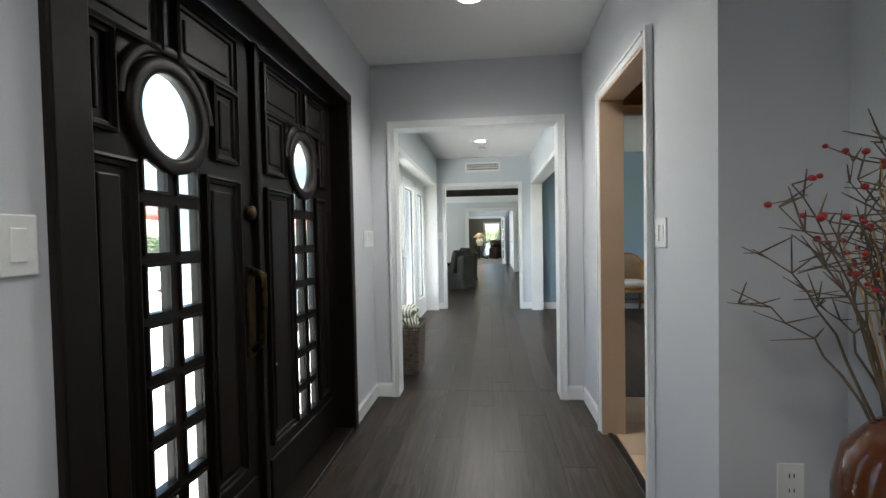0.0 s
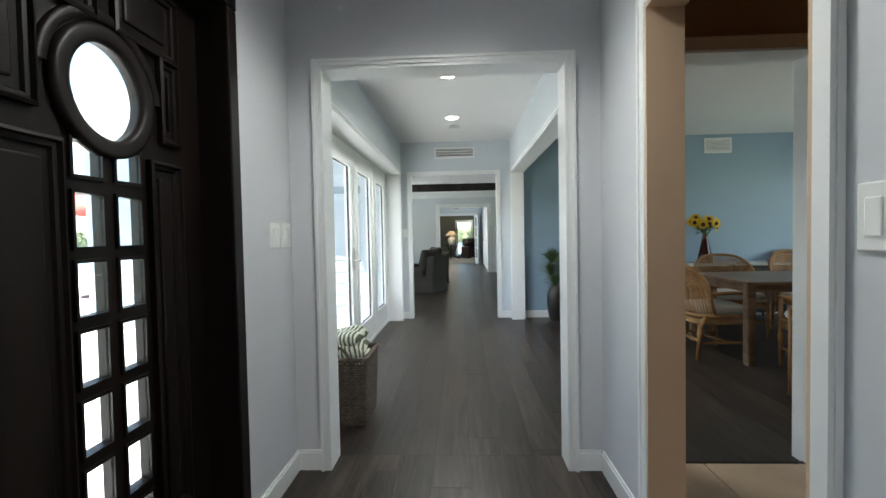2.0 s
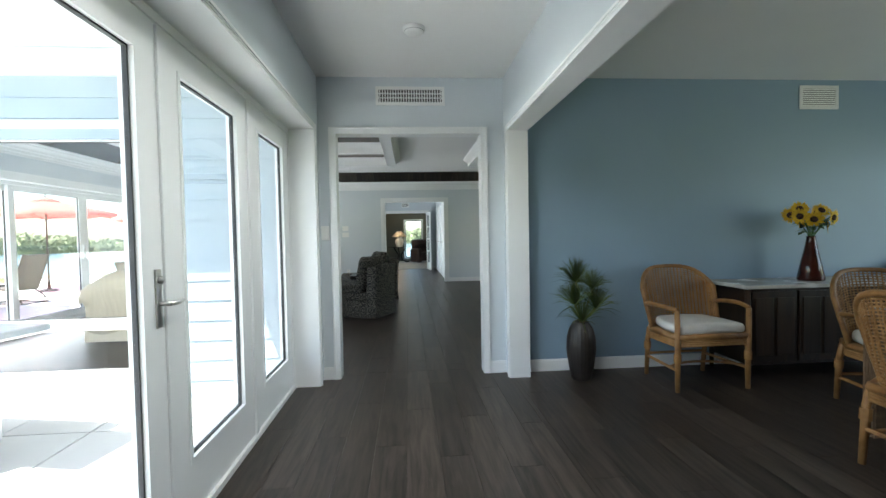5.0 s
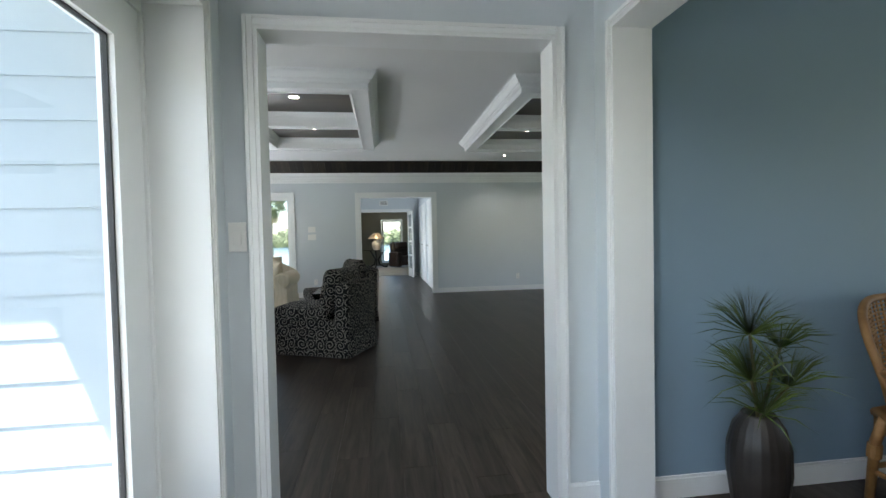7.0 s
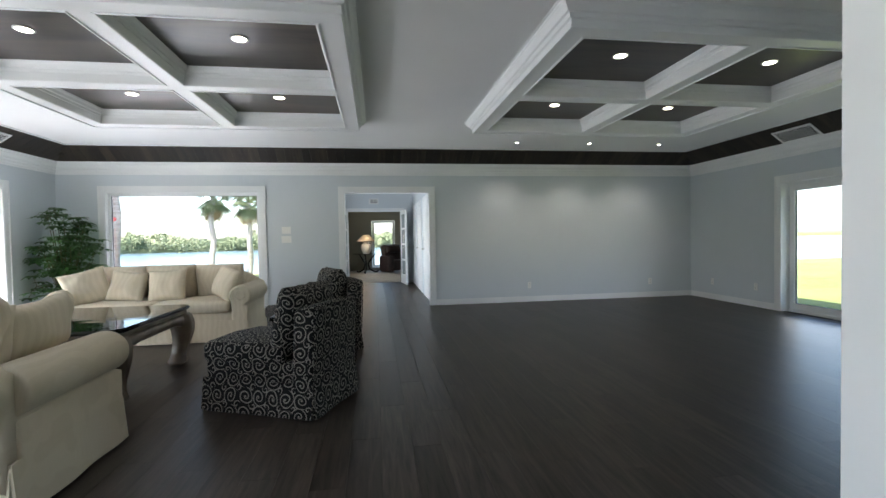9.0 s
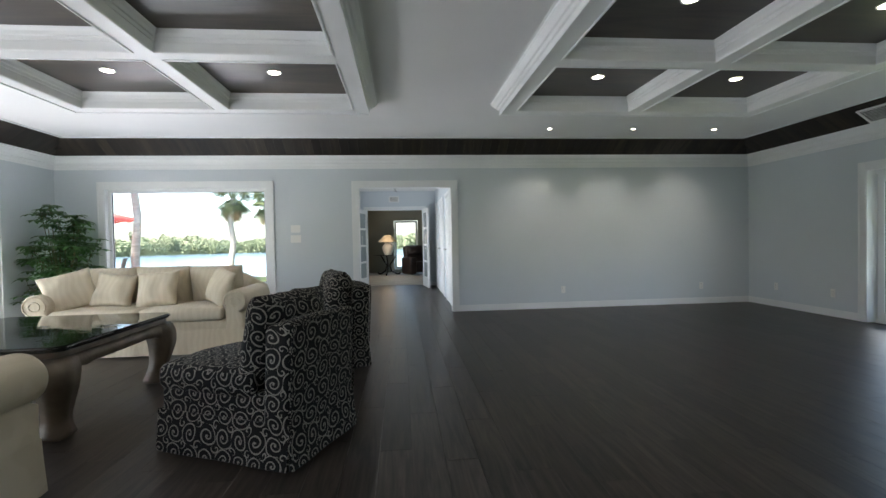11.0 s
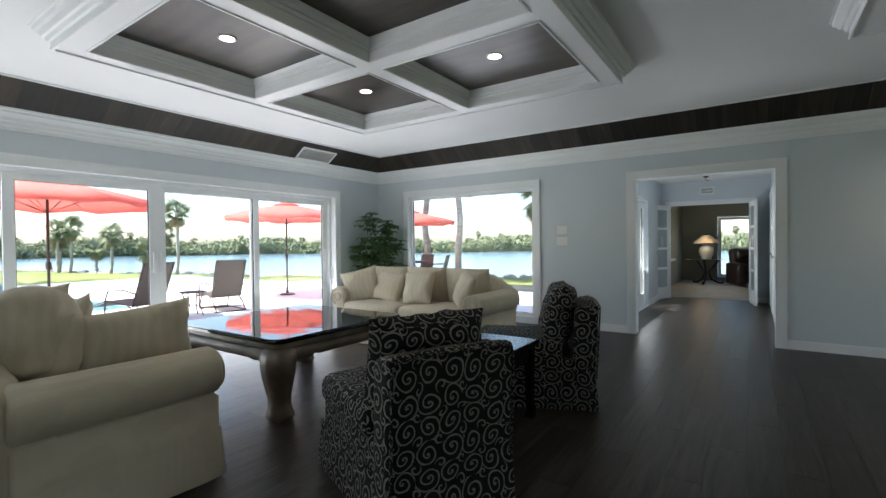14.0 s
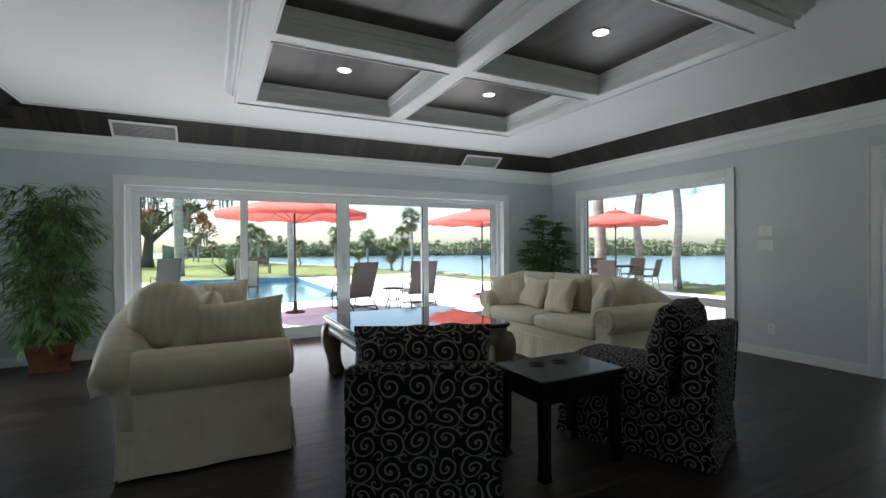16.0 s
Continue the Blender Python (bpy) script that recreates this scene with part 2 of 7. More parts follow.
DARKWOOD = wood("door_wood_black_brown", (0.0022, 0.0012, 0.0008), (0.009, 0.0042, 0.0026), 2, 0.42, 6.0, 0.15, 0.06, 12.0, 0.3)
BLACKWOOD = wood("table_wood_black", (0.003, 0.0025, 0.0025), (0.009, 0.007, 0.006), 0, 0.22, 6.0, 0.1, 0.04, 10.0)
GREYWOOD = mixed("table_wood_weathered", (0.07, 0.053, 0.036), (0.215, 0.17, 0.125), 0.40, 5.0, 60, 0.15, (1, 1, 1))
CREAM = mixed("upholstery_cream_damask", (0.62, 0.535, 0.39), (0.72, 0.63, 0.475), 0.85, 7.0, 420, 0.25, spec=0.2)
CARPET = mixed("carpet_beige", (0.36, 0.33, 0.28), (0.46, 0.42, 0.36), 0.95, 3.0, 500, 0.6)
TILE = mixed("floor_tile_beige", (0.50, 0.36, 0.24), (0.62, 0.48, 0.34), 0.35, 4.0, 60, 0.05)
GROUT = mixed("grout", (0.30, 0.24, 0.18), (0.36, 0.29, 0.22), 0.9)
PANE = glass("window_glass")
SCREENPANE = glass("door_glass_bevelled", (0.96, 0.98, 0.98), 0.02)
CHROME = material("brushed_nickel", (0.55, 0.54, 0.52), 0.28, 1.0)
BRASS = mixed("aged_brass", (0.025, 0.018, 0.009), (0.11, 0.075, 0.032), 0.4, 30, 200, 0.1, metal=1.0)
PLASTIC = material("switch_plastic_white", (0.80, 0.81, 0.80), 0.35)
SLOT = material("dark_slot", (0.02, 0.02, 0.02), 0.7)
METALGREY = mixed("vent_metal_grey", (0.30, 0.31, 0.31), (0.36, 0.37, 0.37), 0.5)
LAMP = glow("downlight_lens", (1.0, 0.86, 0.68), 14.0)
LAMPWHITE = glow("downlight_lens_cool", (1.0, 0.96, 0.92), 8.0)

# ---- structure ----
def setting(name, bm, mat, label, parent=None, bevel=0.0):
    return tagged(part(name, bm, mat, parent, bevel=bevel), label, name.rstrip("_0123456789").replace("_", " "), kind="structure")


CEIL_Z = 2.54
# foyer and hall walls
setting("wall_foyer_west", holed("x", -0.95, -0.715, -0.6, 5.05, 0, CEIL_Z, [(2.50, 4.45, -1, 2.11)]), FOYER, "pale lilac-grey painted foyer wall round the front doors")
setting("wall_foyer_south", boxes((-0.95, 1.67, -0.74, -0.6, 0, CEIL_Z)), FOYER, "pale lilac-grey painted foyer end wall")
setting("wall_foyer_niche", boxes((1.22, 1.36, -0.6, 3.065, 0, CEIL_Z)), FOYER, "pale grey painted wall of the foyer niche")
setting("wall_niche_back", boxes((0.98, 1.36, 3.068, 3.19, 0, CEIL_Z)), FOYER, "pale grey painted back wall of the niche")
setting("wall_foyer_east", holed("x", 0.86, 0.98, 3.065, 5.05, 0, CEIL_Z, [(3.66, 4.46, -1, 2.03)]), FOYER, "pale painted foyer wall with a cased opening", bevel=0.0)
setting("wall_hall_south", holed("y", 5.05, 5.20, -0.95, 1.02, 0, CEIL_Z, [(-0.545, 0.694, -1, 2.064)]), FOYER, "pale grey wall with a white cased opening")
setting("wall_hall_west", holed("x", -0.95, -0.705, 5.20, 9.30, 0, CEIL_Z, [(5.37, 9.13, -1, 2.08)]), WALL, "pale blue-grey hall wall over the French doors")
setting("wall_hall_east", holed("x", 0.866, 1.02, 5.20, 9.30, 0, CEIL_Z, [(5.37, 9.14, -1, 2.07)]), WALL, "pale blue-grey hall wall with a wide dining opening")
setting("wall_living_south", holed("y", 9.30, 9.41, -5.40, 1.02, 0, 2.85, [(-0.570, 0.678, -1, 2.078), (-4.41, -1.973, 0.10, 2.08)]), WALL, "pale blue-grey living room wall")
setting("wall_dining_north", boxes((1.02, 6.46, 9.30, 9.41, 0, 2.85)), WALL, "pale living room side of the dining wall")
setting("wall_dining_blue", boxes((1.024, 5.6, 9.285, 9.30, 0, CEIL_Z)), BLUE, "medium blue painted dining room wall")
# its opening is unseen, added to let light onto the blue wall
setting("wall_dining_east", holed("x", 5.6, 5.74, 3.2, 9.30, 0, CEIL_Z, [(5.9, 8.6, 0.35, 2.1)]), BLUE, "medium blue painted dining room side wall")
setting("wall_dining_south", holed("y", 5.05, 5.20, 1.02, 5.6, 0, CEIL_Z, [(1.05, 1.905, -1, 2.08)]), BROWN, "brown painted wall with a cased opening")
setting("wall_passage_east", boxes((2.22, 2.36, 3.58, 5.05, 0, CEIL_Z)), BROWN, "brown painted passage wall")
setting("wall_passage_south", boxes((0.98, 2.36, 3.46, 3.58, 0, CEIL_Z)), BROWN, "brown painted passage end wall")
# living room
setting("wall_living_west", holed("x", -5.40, -5.13, 9.41, 17.09, 0, 2.85, [(10.60, 16.01, -1, 2.045)]), WALL, "pale blue-grey wall round the sliding doors")
setting("wall_living_north", holed("y", 17.09, 17.25, -5.40, 6.46, 0, 2.85, [(-4.41, -1.973, 0.10, 2.08), (-0.549, 0.976, -1, 2.068)]), WALL, "pale blue-grey wall with picture window and opening")
setting("wall_living_east", holed("x", 6.21, 6.46, 9.41, 17.09, 0, 2.85, [(11.6, 15.05, -1, 2.0)]), WALL, "pale blue-grey wall with a sliding door")
# hall beyond the living room and the far carpeted room
setting("wall_far_hall_west", holed("x", -1.07, -0.90, 17.25, 21.55, 0, 2.56, [(17.75, 20.0, -1, 2.03)]), WALL, "pale wall of the far hall")
setting("wall_far_hall_east", boxes((1.03, 1.15, 17.25, 21.55, 0, 2.56)), WALL, "pale wall of the far hall with closet doors")
setting("wall_far_room_south", holed("y", 21.55, 21.67, -2.2, 3.6, 0, 2.56, [(-0.75, 0.70, -1, 2.0)]), WALL, "pale wall with open double doors")
FARWALL = mixed("far_room_paint_olive", (0.20, 0.20, 0.16), (0.24, 0.24, 0.20), 0.6, 1.0, 200, 0.05)
setting("wall_far_room_west", holed("x", -1.25, -1.10, 21.67, 26.8, 0, 2.6, [(22.5, 24.5, 0.75, 2.1)]), FARWALL, "olive grey wall with a window")
setting("wall_far_room_north", holed("y", 26.8, 26.95, -1.25, 3.6, 0, 2.6, [(-0.15, 0.75, 0.12, 1.95), (1.15, 2.05, 0.12, 1.95)]), FARWALL, "dark olive grey wall with two glass doors")
setting("wall_far_room_east", boxes((3.6, 3.75, 21.67, 26.95, 0, 2.6)), FARWALL, "olive grey far room side wall")

# ceilings
setting("ceiling_foyer", boxes((-0.95, 1.67, -0.74, 5.20, CEIL_Z, 2.66)), CEIL, "flat white foyer ceiling")
setting("ceiling_passage", boxes((1.67, 5.74, 3.0, 5.20, CEIL_Z, 2.66)), CEIL, "flat white passage ceiling")
setting("ceiling_hall", boxes((-0.95, 0.94, 5.20, 9.30, CEIL_Z, 2.66)), CEIL, "flat white hall ceiling")
setting("ceiling_dining", boxes((0.94, 5.74, 5.20, 9.30, CEIL_Z, 2.66)), CEIL, "flat off-white dining room ceiling")
setting("ceiling_far_hall", boxes((-1.07, 1.15, 17.25, 21.67, 2.48, 2.56)), CEIL, "flat white far hall ceiling")
setting("ceiling_far_room", boxes((-2.2, 3.75, 21.67, 26.95, 2.5, 2.6)), CEIL, "flat far room ceiling")

TRAY_Z, BEAM_Z, PANEL_Z = 2.778, 2.625, 2.784
TX0, TX1, TY0, TY1 = -4.73, 5.81, 9.81, 16.69
COFFERS = ((-3.281, -0.202), (1.318, 4.39))
CY0, CY1 = 11.754, 14.824


def coffer_cells(x0, x1):
    b, m = 0.155, 0.165
    xm, ym = (x0 + x1) / 2, (CY0 + CY1) / 2
    return [(a, c, d, e) for a, c in ((x0 + b, xm - m / 2), (xm + m / 2, x1 - b)) for d, e in ((CY0 + b, ym - m / 2), (ym + m / 2, CY1 - b))]


setting("ceiling_living", holed("z", TRAY_Z, TRAY_Z + 0.10, TX0, TX1, TY0, TY1, [(x0 + 0.02, x1 - 0.02, CY0 + 0.02, CY1 - 0.02) for x0, x1 in COFFERS]), CEIL, "white tray ceiling of the living room")


def sweep_frame(profile, x0, x1, y0, y1, inward=True):
    """A moulding of (offset, z) run round a rectangle with mitred corners; offsets go inwards or outwards."""
    bm = bmesh.new()
    s = 1 if inward else -1
    rings = [[bm.verts.new((x, y, z)) for x, y in ((x0 + o * s, y0 + o * s), (x1 - o * s, y0 + o * s), (x1 - o * s, y1 - o * s), (x0 + o * s, y1 - o * s))] for o, z in profile]
    for a, b in zip(rings, rings[1:] + rings[:1]):
        for i in range(4):
            bm.faces.new([a[i], a[(i + 1) % 4], b[(i + 1) % 4], b[i]])
    bmesh.ops.recalc_face_normals(bm, faces=bm.faces[:])
    return bm


CROWN = [(0.0, 2.365), (0.012, 2.365), (0.016, 2.40), (0.024, 2.405), (0.028, 2.44), (0.044, 2.448), (0.050, 2.482), (0.066, 2.51), (0.074, 2.516), (0.078, 2.542), (0.088, 2.547), (0.09, 2.570), (0.0, 2.570)]
setting("trim_crown", sweep_frame(CROWN, -5.128, 6.208, 9.412, 17.088), TRIM, "white stepped crown moulding round the living room")
setting("trim_tray_edge", sweep_frame([(0.0, TRAY_Z - 0.012), (0.035, TRAY_Z - 0.012), (0.035, TRAY_Z + 0.004), (0.0, TRAY_Z + 0.004)], TX0, TX1, TY0, TY1), TRIM, "thin white edge of the tray ceiling")
for n, (x0, x1) in enumerate(COFFERS):
    cells = coffer_cells(x0, x1)
    grid = setting("ceiling_coffer_%d" % (n + 1), holed("z", BEAM_Z, PANEL_Z, x0, x1, CY0, CY1, cells), TRIM, "white coffered ceiling beams with stepped moulding")
    part("crown_moulding", sweep_frame([(0.0, BEAM_Z + 0.004), (0.012, BEAM_Z + 0.010), (0.014, BEAM_Z + 0.045), (0.030, BEAM_Z + 0.050), (0.040, BEAM_Z + 0.075), (0.056, BEAM_Z + 0.080), (0.075, TRAY_Z - 0.045), (0.092, TRAY_Z - 0.030), (0.096, TRAY_Z - 0.006), (0.11, TRAY_Z - 0.004), (0.11, TRAY_Z + 0.004), (-0.01, TRAY_Z + 0.004), (-0.01, BEAM_Z + 0.004)], x0, x1, CY0, CY1, False), TRIM, grid)
    part("moulding", sweep_frame([(-0.004, BEAM_Z - 0.012), (0.014, BEAM_Z - 0.012), (0.018, BEAM_Z - 0.004), (0.018, BEAM_Z + 0.006), (-0.004, BEAM_Z + 0.006)], x0, x1, CY0, CY1, False), TRIM, grid)
    for a, c, d, e in cells:
        part("moulding", sweep_frame([(-0.002, BEAM_Z - 0.008), (-0.014, BEAM_Z - 0.008), (-0.014, BEAM_Z + 0.002), (0.004, BEAM_Z + 0.002)], a, c, d, e), TRIM, grid)
        part("moulding", sweep_frame([(-0.002, PANEL_Z - 0.085), (0.008, PANEL_Z - 0.085), (0.012, PANEL_Z - 0.06), (0.024, PANEL_Z - 0.055), (0.032, PANEL_Z - 0.03), (0.046, PANEL_Z - 0.012), (0.05, PANEL_Z - 0.002), (-0.002, PANEL_Z - 0.002)], a, c, d, e), TRIM, grid)
        part("panel", boxes((a - 0.02, c + 0.02, d - 0.02, e + 0.02, PANEL_Z, PANEL_Z + 0.02)), COFFER, grid, "dark stained wooden coffer panel")
# sloped cove of dark boards between crown and tray, closed above
cove = setting("trim_cove", sweep_frame([(-0.02, 2.535), (0.41, TRAY_Z + 0.03), (0.41, TRAY_Z + 0.05), (-0.02, 2.56)], -5.13, 6.21, 9.345, 17.09), SUBFLOOR, "sloped cove of dark stained boards")
BOARD_W = 0.14
slope = math.atan2(TRAY_Z - 2.505, 0.40)
run = math.hypot(TRAY_Z - 2.505, 0.40)
bmb = boxes((0.001, BOARD_W - 0.001, 0, run, 0.0, 0.008))
board_me = mesh_of(bmb, BAND)
for side, length in (("n", 11.34), ("w", 7.68), ("e", 7.68)):
    for i in range(int(length / BOARD_W)):
        u = (i + 0.5) * BOARD_W
        far = min(u, length - u)
        cut = min(1.0, far / 0.40)          # mitre the boards at the corners
        base = {"n": pose(-5.13 + u - BOARD_W / 2, 17.09, 2.505, 0, 0, 0) @ pose(BOARD_W, 0, 0, 0, 0, 180),
                "w": pose(-5.13, 9.41 + u + BOARD_W / 2, 2.505, 0, 0, -90),
                "e": pose(6.21, 9.41 + u - BOARD_W / 2, 2.505, 0, 0, 90)}[side]
        piece("board", board_me, cove, base @ pose(0, 0, 0, math.degrees(slope)) @ Matrix.Diagonal((1, cut, 1, 1)))

# unseen roof slab, added over all to keep sky light out, with wide eaves
ROOFM = mixed("roof_grey", (0.25, 0.25, 0.25), (0.33, 0.33, 0.33), 0.8, 3.0, 80, 0.2)
SOFFIT = mixed("soffit_white", (0.72, 0.73, 0.73), (0.78, 0.79, 0.79), 0.6)
roof = setting("roof", boxes((-6.33, 7.46, 8.45, 18.2, 2.92, 3.09), (-1.97, 8.0, -1.6, 9.0, 2.70, 2.87), (-1.45, 4.6, 18.2, 27.9, 2.70, 2.87)), ROOFM, "unseen low grey roof slab with wide eaves")
part("soffit", boxes((-6.33, -1.97, 8.45, 9.29, 2.76, 2.92), (-6.33, -5.41, 9.29, 18.2, 2.76, 2.92), (-5.41, 7.46, 17.26, 18.2, 2.76, 2.92), (-1.97, -0.96, -1.6, 9.29, 2.56, 2.69), (6.47, 7.46, 9.0, 17.26, 2.76, 2.92)), SOFFIT, roof, "white painted soffit")

# floors
setting("floor_base", boxes((-0.95, 5.7, -0.7, 9.5, -0.2, -0.006), (-5.38, 6.44, 9.5, 17.25, -0.2, -0.006), (-1.05, 1.12, 17.25, 21.8, -0.2, -0.006)), SUBFLOOR, "dark joints beneath the floor planks")
setting("floor_far_room", boxes((-1.25, 3.7, 21.80, 26.9, -0.2, 0.006)), CARPET, "beige carpet of the far room")


def casing(name, axis, at, a0, a1, top, w=0.065, t=0.022, side=-1, depth=0.13, mat=None, label="white painted door casing", bottom=False, low=0.0, reveal=True, lining=None):
    """Stepped boards round an opening a0 to a1 in a wall whose face lies at `at`, and the lining of its reveal."""
    root = thing(name, 0, 0, 0, 0, label, "trim", kind="structure")
    mat = mat or TRIM

    def slab(a, b, z0, z1, c0, c1):
        lo, hi = sorted((c0, c1))
        return (a, b, lo, hi, z0, z1) if axis == "y" else (lo, hi, a, b, z0, z1)
    f = at + side * t
    rows = [("jamb_casing", a0 - w, a0, low, top + w), ("jamb_casing", a1, a1 + w, low, top + w), ("head_casing", a0, a1, top, top + w)]
    if bottom:
        rows.append(("sill_casing", a0 - w, a1 + w, low - w, low))
    for n, p, q, z0, z1 in rows:
        bm = boxes(slab(p, q, z0, z1, at, f))
        bmesh.ops.bevel(bm, geom=bm.edges[:], offset=0.004, segments=2, affect="EDGES")
        inset = 0.018
        if n != "head_casing":
            p2, q2 = (p + 0.004, p + inset) if p < a0 else (q - inset, q - 0.004)
            box(bm, *slab(p2, q2, z0, z1 - 0.004, at, f + side * 0.007))
        else:
            box(bm, *slab(p, q, z1 - inset, z1 - 0.004, at, f + side * 0.007))
        part(n, bm, mat, root)
    if reveal:
        back = at - side * depth
        e = 0.012
        for p, q, z0, z1 in ((a0 - 0.002, a0 + e, low, top), (a1 - e, a1 + 0.002, low, top), (a0 + e, a1 - e, top - e, top + 0.002)):
            part("reveal", boxes(slab(p, q, z0, z1, f + side * -0.004, back)), lining or mat, root)
    return root


casing("trim_opening_1", "y", 5.05, -0.545, 0.694, 2.064, 0.042, depth=0.15)
casing("trim_opening_2", "y", 9.30, -0.570, 0.678, 2.078, 0.045, depth=0.13)
casing("trim_opening_3", "y", 17.09, -0.549, 0.976, 2.068, 0.10, depth=0.16)
casing("trim_opening_4", "x", 0.86, 3.66, 4.46, 2.03, 0.06, depth=0.12, lining=TANTRIM)
casing("trim_opening_5", "y", 5.05, 1.05, 1.905, 2.08, 0.065, depth=0.15, mat=TANTRIM, label="tan painted door casing", lining=TRIM)
casing("trim_hall_bay", "x", -0.705, 5.37, 9.13, 2.08, 0.03, 0.012, side=1, depth=0.195, label="white lining of the French door bay")
casing("trim_dining_opening", "x", 0.866, 5.37, 9.14, 2.07, 0.03, 0.012, side=-1, depth=0.166, label="white lining of the wide dining opening")
casing("trim_sliding_door", "x", -5.13, 10.60, 16.01, 2.045, 0.10, side=1, depth=0.22, label="white casing of the sliding doors")
casing("trim_east_door", "x", 6.21, 11.6, 15.05, 2.0, 0.10, side=-1, depth=0.22, label="white casing of the sliding door")
casing("trim_picture_window", "y", 17.09, -4.41, -1.973, 2.08, 0.10, depth=0.10, low=0.10, label="white casing of the picture window")
casing("trim_south_window", "y", 9.30, -4.41, -1.973, 2.08, 0.10, depth=0.10, low=0.10, bottom=True, label="white outside casing of the window")
casing("trim_far_doors", "y", 21.55, -0.75, 0.70, 2.0, 0.08, depth=0.12)


def baseboard(*rows):
    bm = bmesh.new()
    for axis, at, s, a, b in rows:
        lo, hi = sorted((at, at + s * 0.014))
        h = 0.09
        if axis == "y":
            box(bm, a, b, lo, hi, 0, h)
            lo, hi = sorted((at, at + s * 0.008))
            box(bm, a, b, lo, hi, h, h + 0.012)
        else:
            box(bm, lo, hi, a, b, 0, h)
            lo, hi = sorted((at, at + s * 0.008))
            box(bm, lo, hi, a, b, h, h + 0.012)
    return bm


def skirt(name, *rows):
    setting(name, baseboard(*rows), TRIM, "white painted wooden baseboard")


skirt("baseboard_foyer", ("x", -0.715, 1, 4.495, 5.05), ("x", -0.715, 1, -0.6, 2.455), ("y", 5.05, -1, -0.701, -0.588), ("y", 5.05, -1, 0.737, 0.846), ("x", 0.86, -1, 4.525, 5.036), ("x", 0.86, -1, 3.07, 3.595), ("y", 3.065, -1, 0.846, 1.22), ("x", 1.22, -1, -0.6, 3.051))
skirt("baseboard_hall", ("y", 9.30, -1, -0.705, -0.608), ("y", 9.30, -1, 0.722, 0.866))
skirt("baseboard_dining", ("y", 9.285, -1, 1.024, 5.6), ("x", 5.6, -1, 5.2, 9.27))
skirt("baseboard_living", ("y", 17.09, -1, 1.077, 6.21), ("y", 17.09, -1, -1.87, -0.65), ("y", 17.09, -1, -5.13, -4.51), ("x", 6.21, -1, 15.15, 17.076), ("x", 6.21, -1, 9.43, 11.5), ("x", -5.13, 1, 9.43, 10.50), ("x", -5.13, 1, 16.11, 17.076), ("y", 9.41, 1, -5.116, -0.6), ("y", 9.41, 1, 0.76, 6.196))
skirt("baseboard_far_hall", ("x", -0.90, 1, 17.25, 17.7), ("x", -0.90, 1, 20.05, 21.55), ("y", 21.55, -1, 0.78, 1.03))


SEAL = material("rubber_gasket_dark", (0.035, 0.037, 0.04), 0.6)


def glazed_panel(root, axis, at, a0, a1, z0, z1, stile=0.085, bottom=0.12, top=0.09, t=0.045, mat=None, name="door_frame"):
    """A framed sheet of glass in a plane, made as frame and pane."""
    mat = mat or TRIM
    fr = holed(axis, at - t / 2, at + t / 2, a0, a1, z0, z1, [(a0 + stile, a1 - stile, z0 + bottom, z1 - top)])
    f = part(name, fr, mat, root)
    bead = holed(axis, at - t / 2 - 0.006, at + t / 2 + 0.006, a0 + stile - 0.016, a1 - stile + 0.016, z0 + bottom - 0.016, z1 - top + 0.016, [(a0 + stile + 0.004, a1 - stile - 0.004, z0 + bottom + 0.004, z1 - top - 0.004)])
    part("glazing_bead", bead, mat, f)
    p = (a0 + stile, a1 - stile, at - 0.003, at + 0.003, z0 + bottom, z1 - top) if axis == "y" else (at - 0.003, at + 0.003, a0 + stile, a1 - stile, z0 + bottom, z1 - top)
    seal = holed(axis, at - 0.009, at + 0.009, a0 + stile - 0.004, a1 - stile + 0.004, z0 + bottom - 0.004, z1 - top + 0.004, [(a0 + stile + 0.012, a1 - stile - 0.012, z0 + bottom + 0.010, z1 - top - 0.010)])
    part("gasket", seal, SEAL, f, "dark rubber gasket")
    g = part("pane", boxes(p), PANE, f, "clear glass pane")
    g.visible_shadow = False
    return f


def lever(root, x, y, z, side=1):
    bm = rounded(x, x + 0.008 * side, y - 0.018, y + 0.018, z - 0.12, z + 0.10, 0.003)
    join(bm, tube([(x, y, z - 0.03), (x + 0.045 * side, y, z - 0.03)], 0.009))
    join(bm, tube([(x + 0.045 * side, y, z - 0.03), (x + 0.05 * side, y + 0.05, z - 0.032), (x + 0.045 * side, y + 0.11, z - 0.03)], [0.009, 0.008, 0.006]))
    join(bm, tube([(x, y, z + 0.06), (x + 0.02 * side, y, z + 0.06)], 0.014))
    return part("lever_handle", bm, CHROME, root, "brushed nickel lever handle", smooth=True)


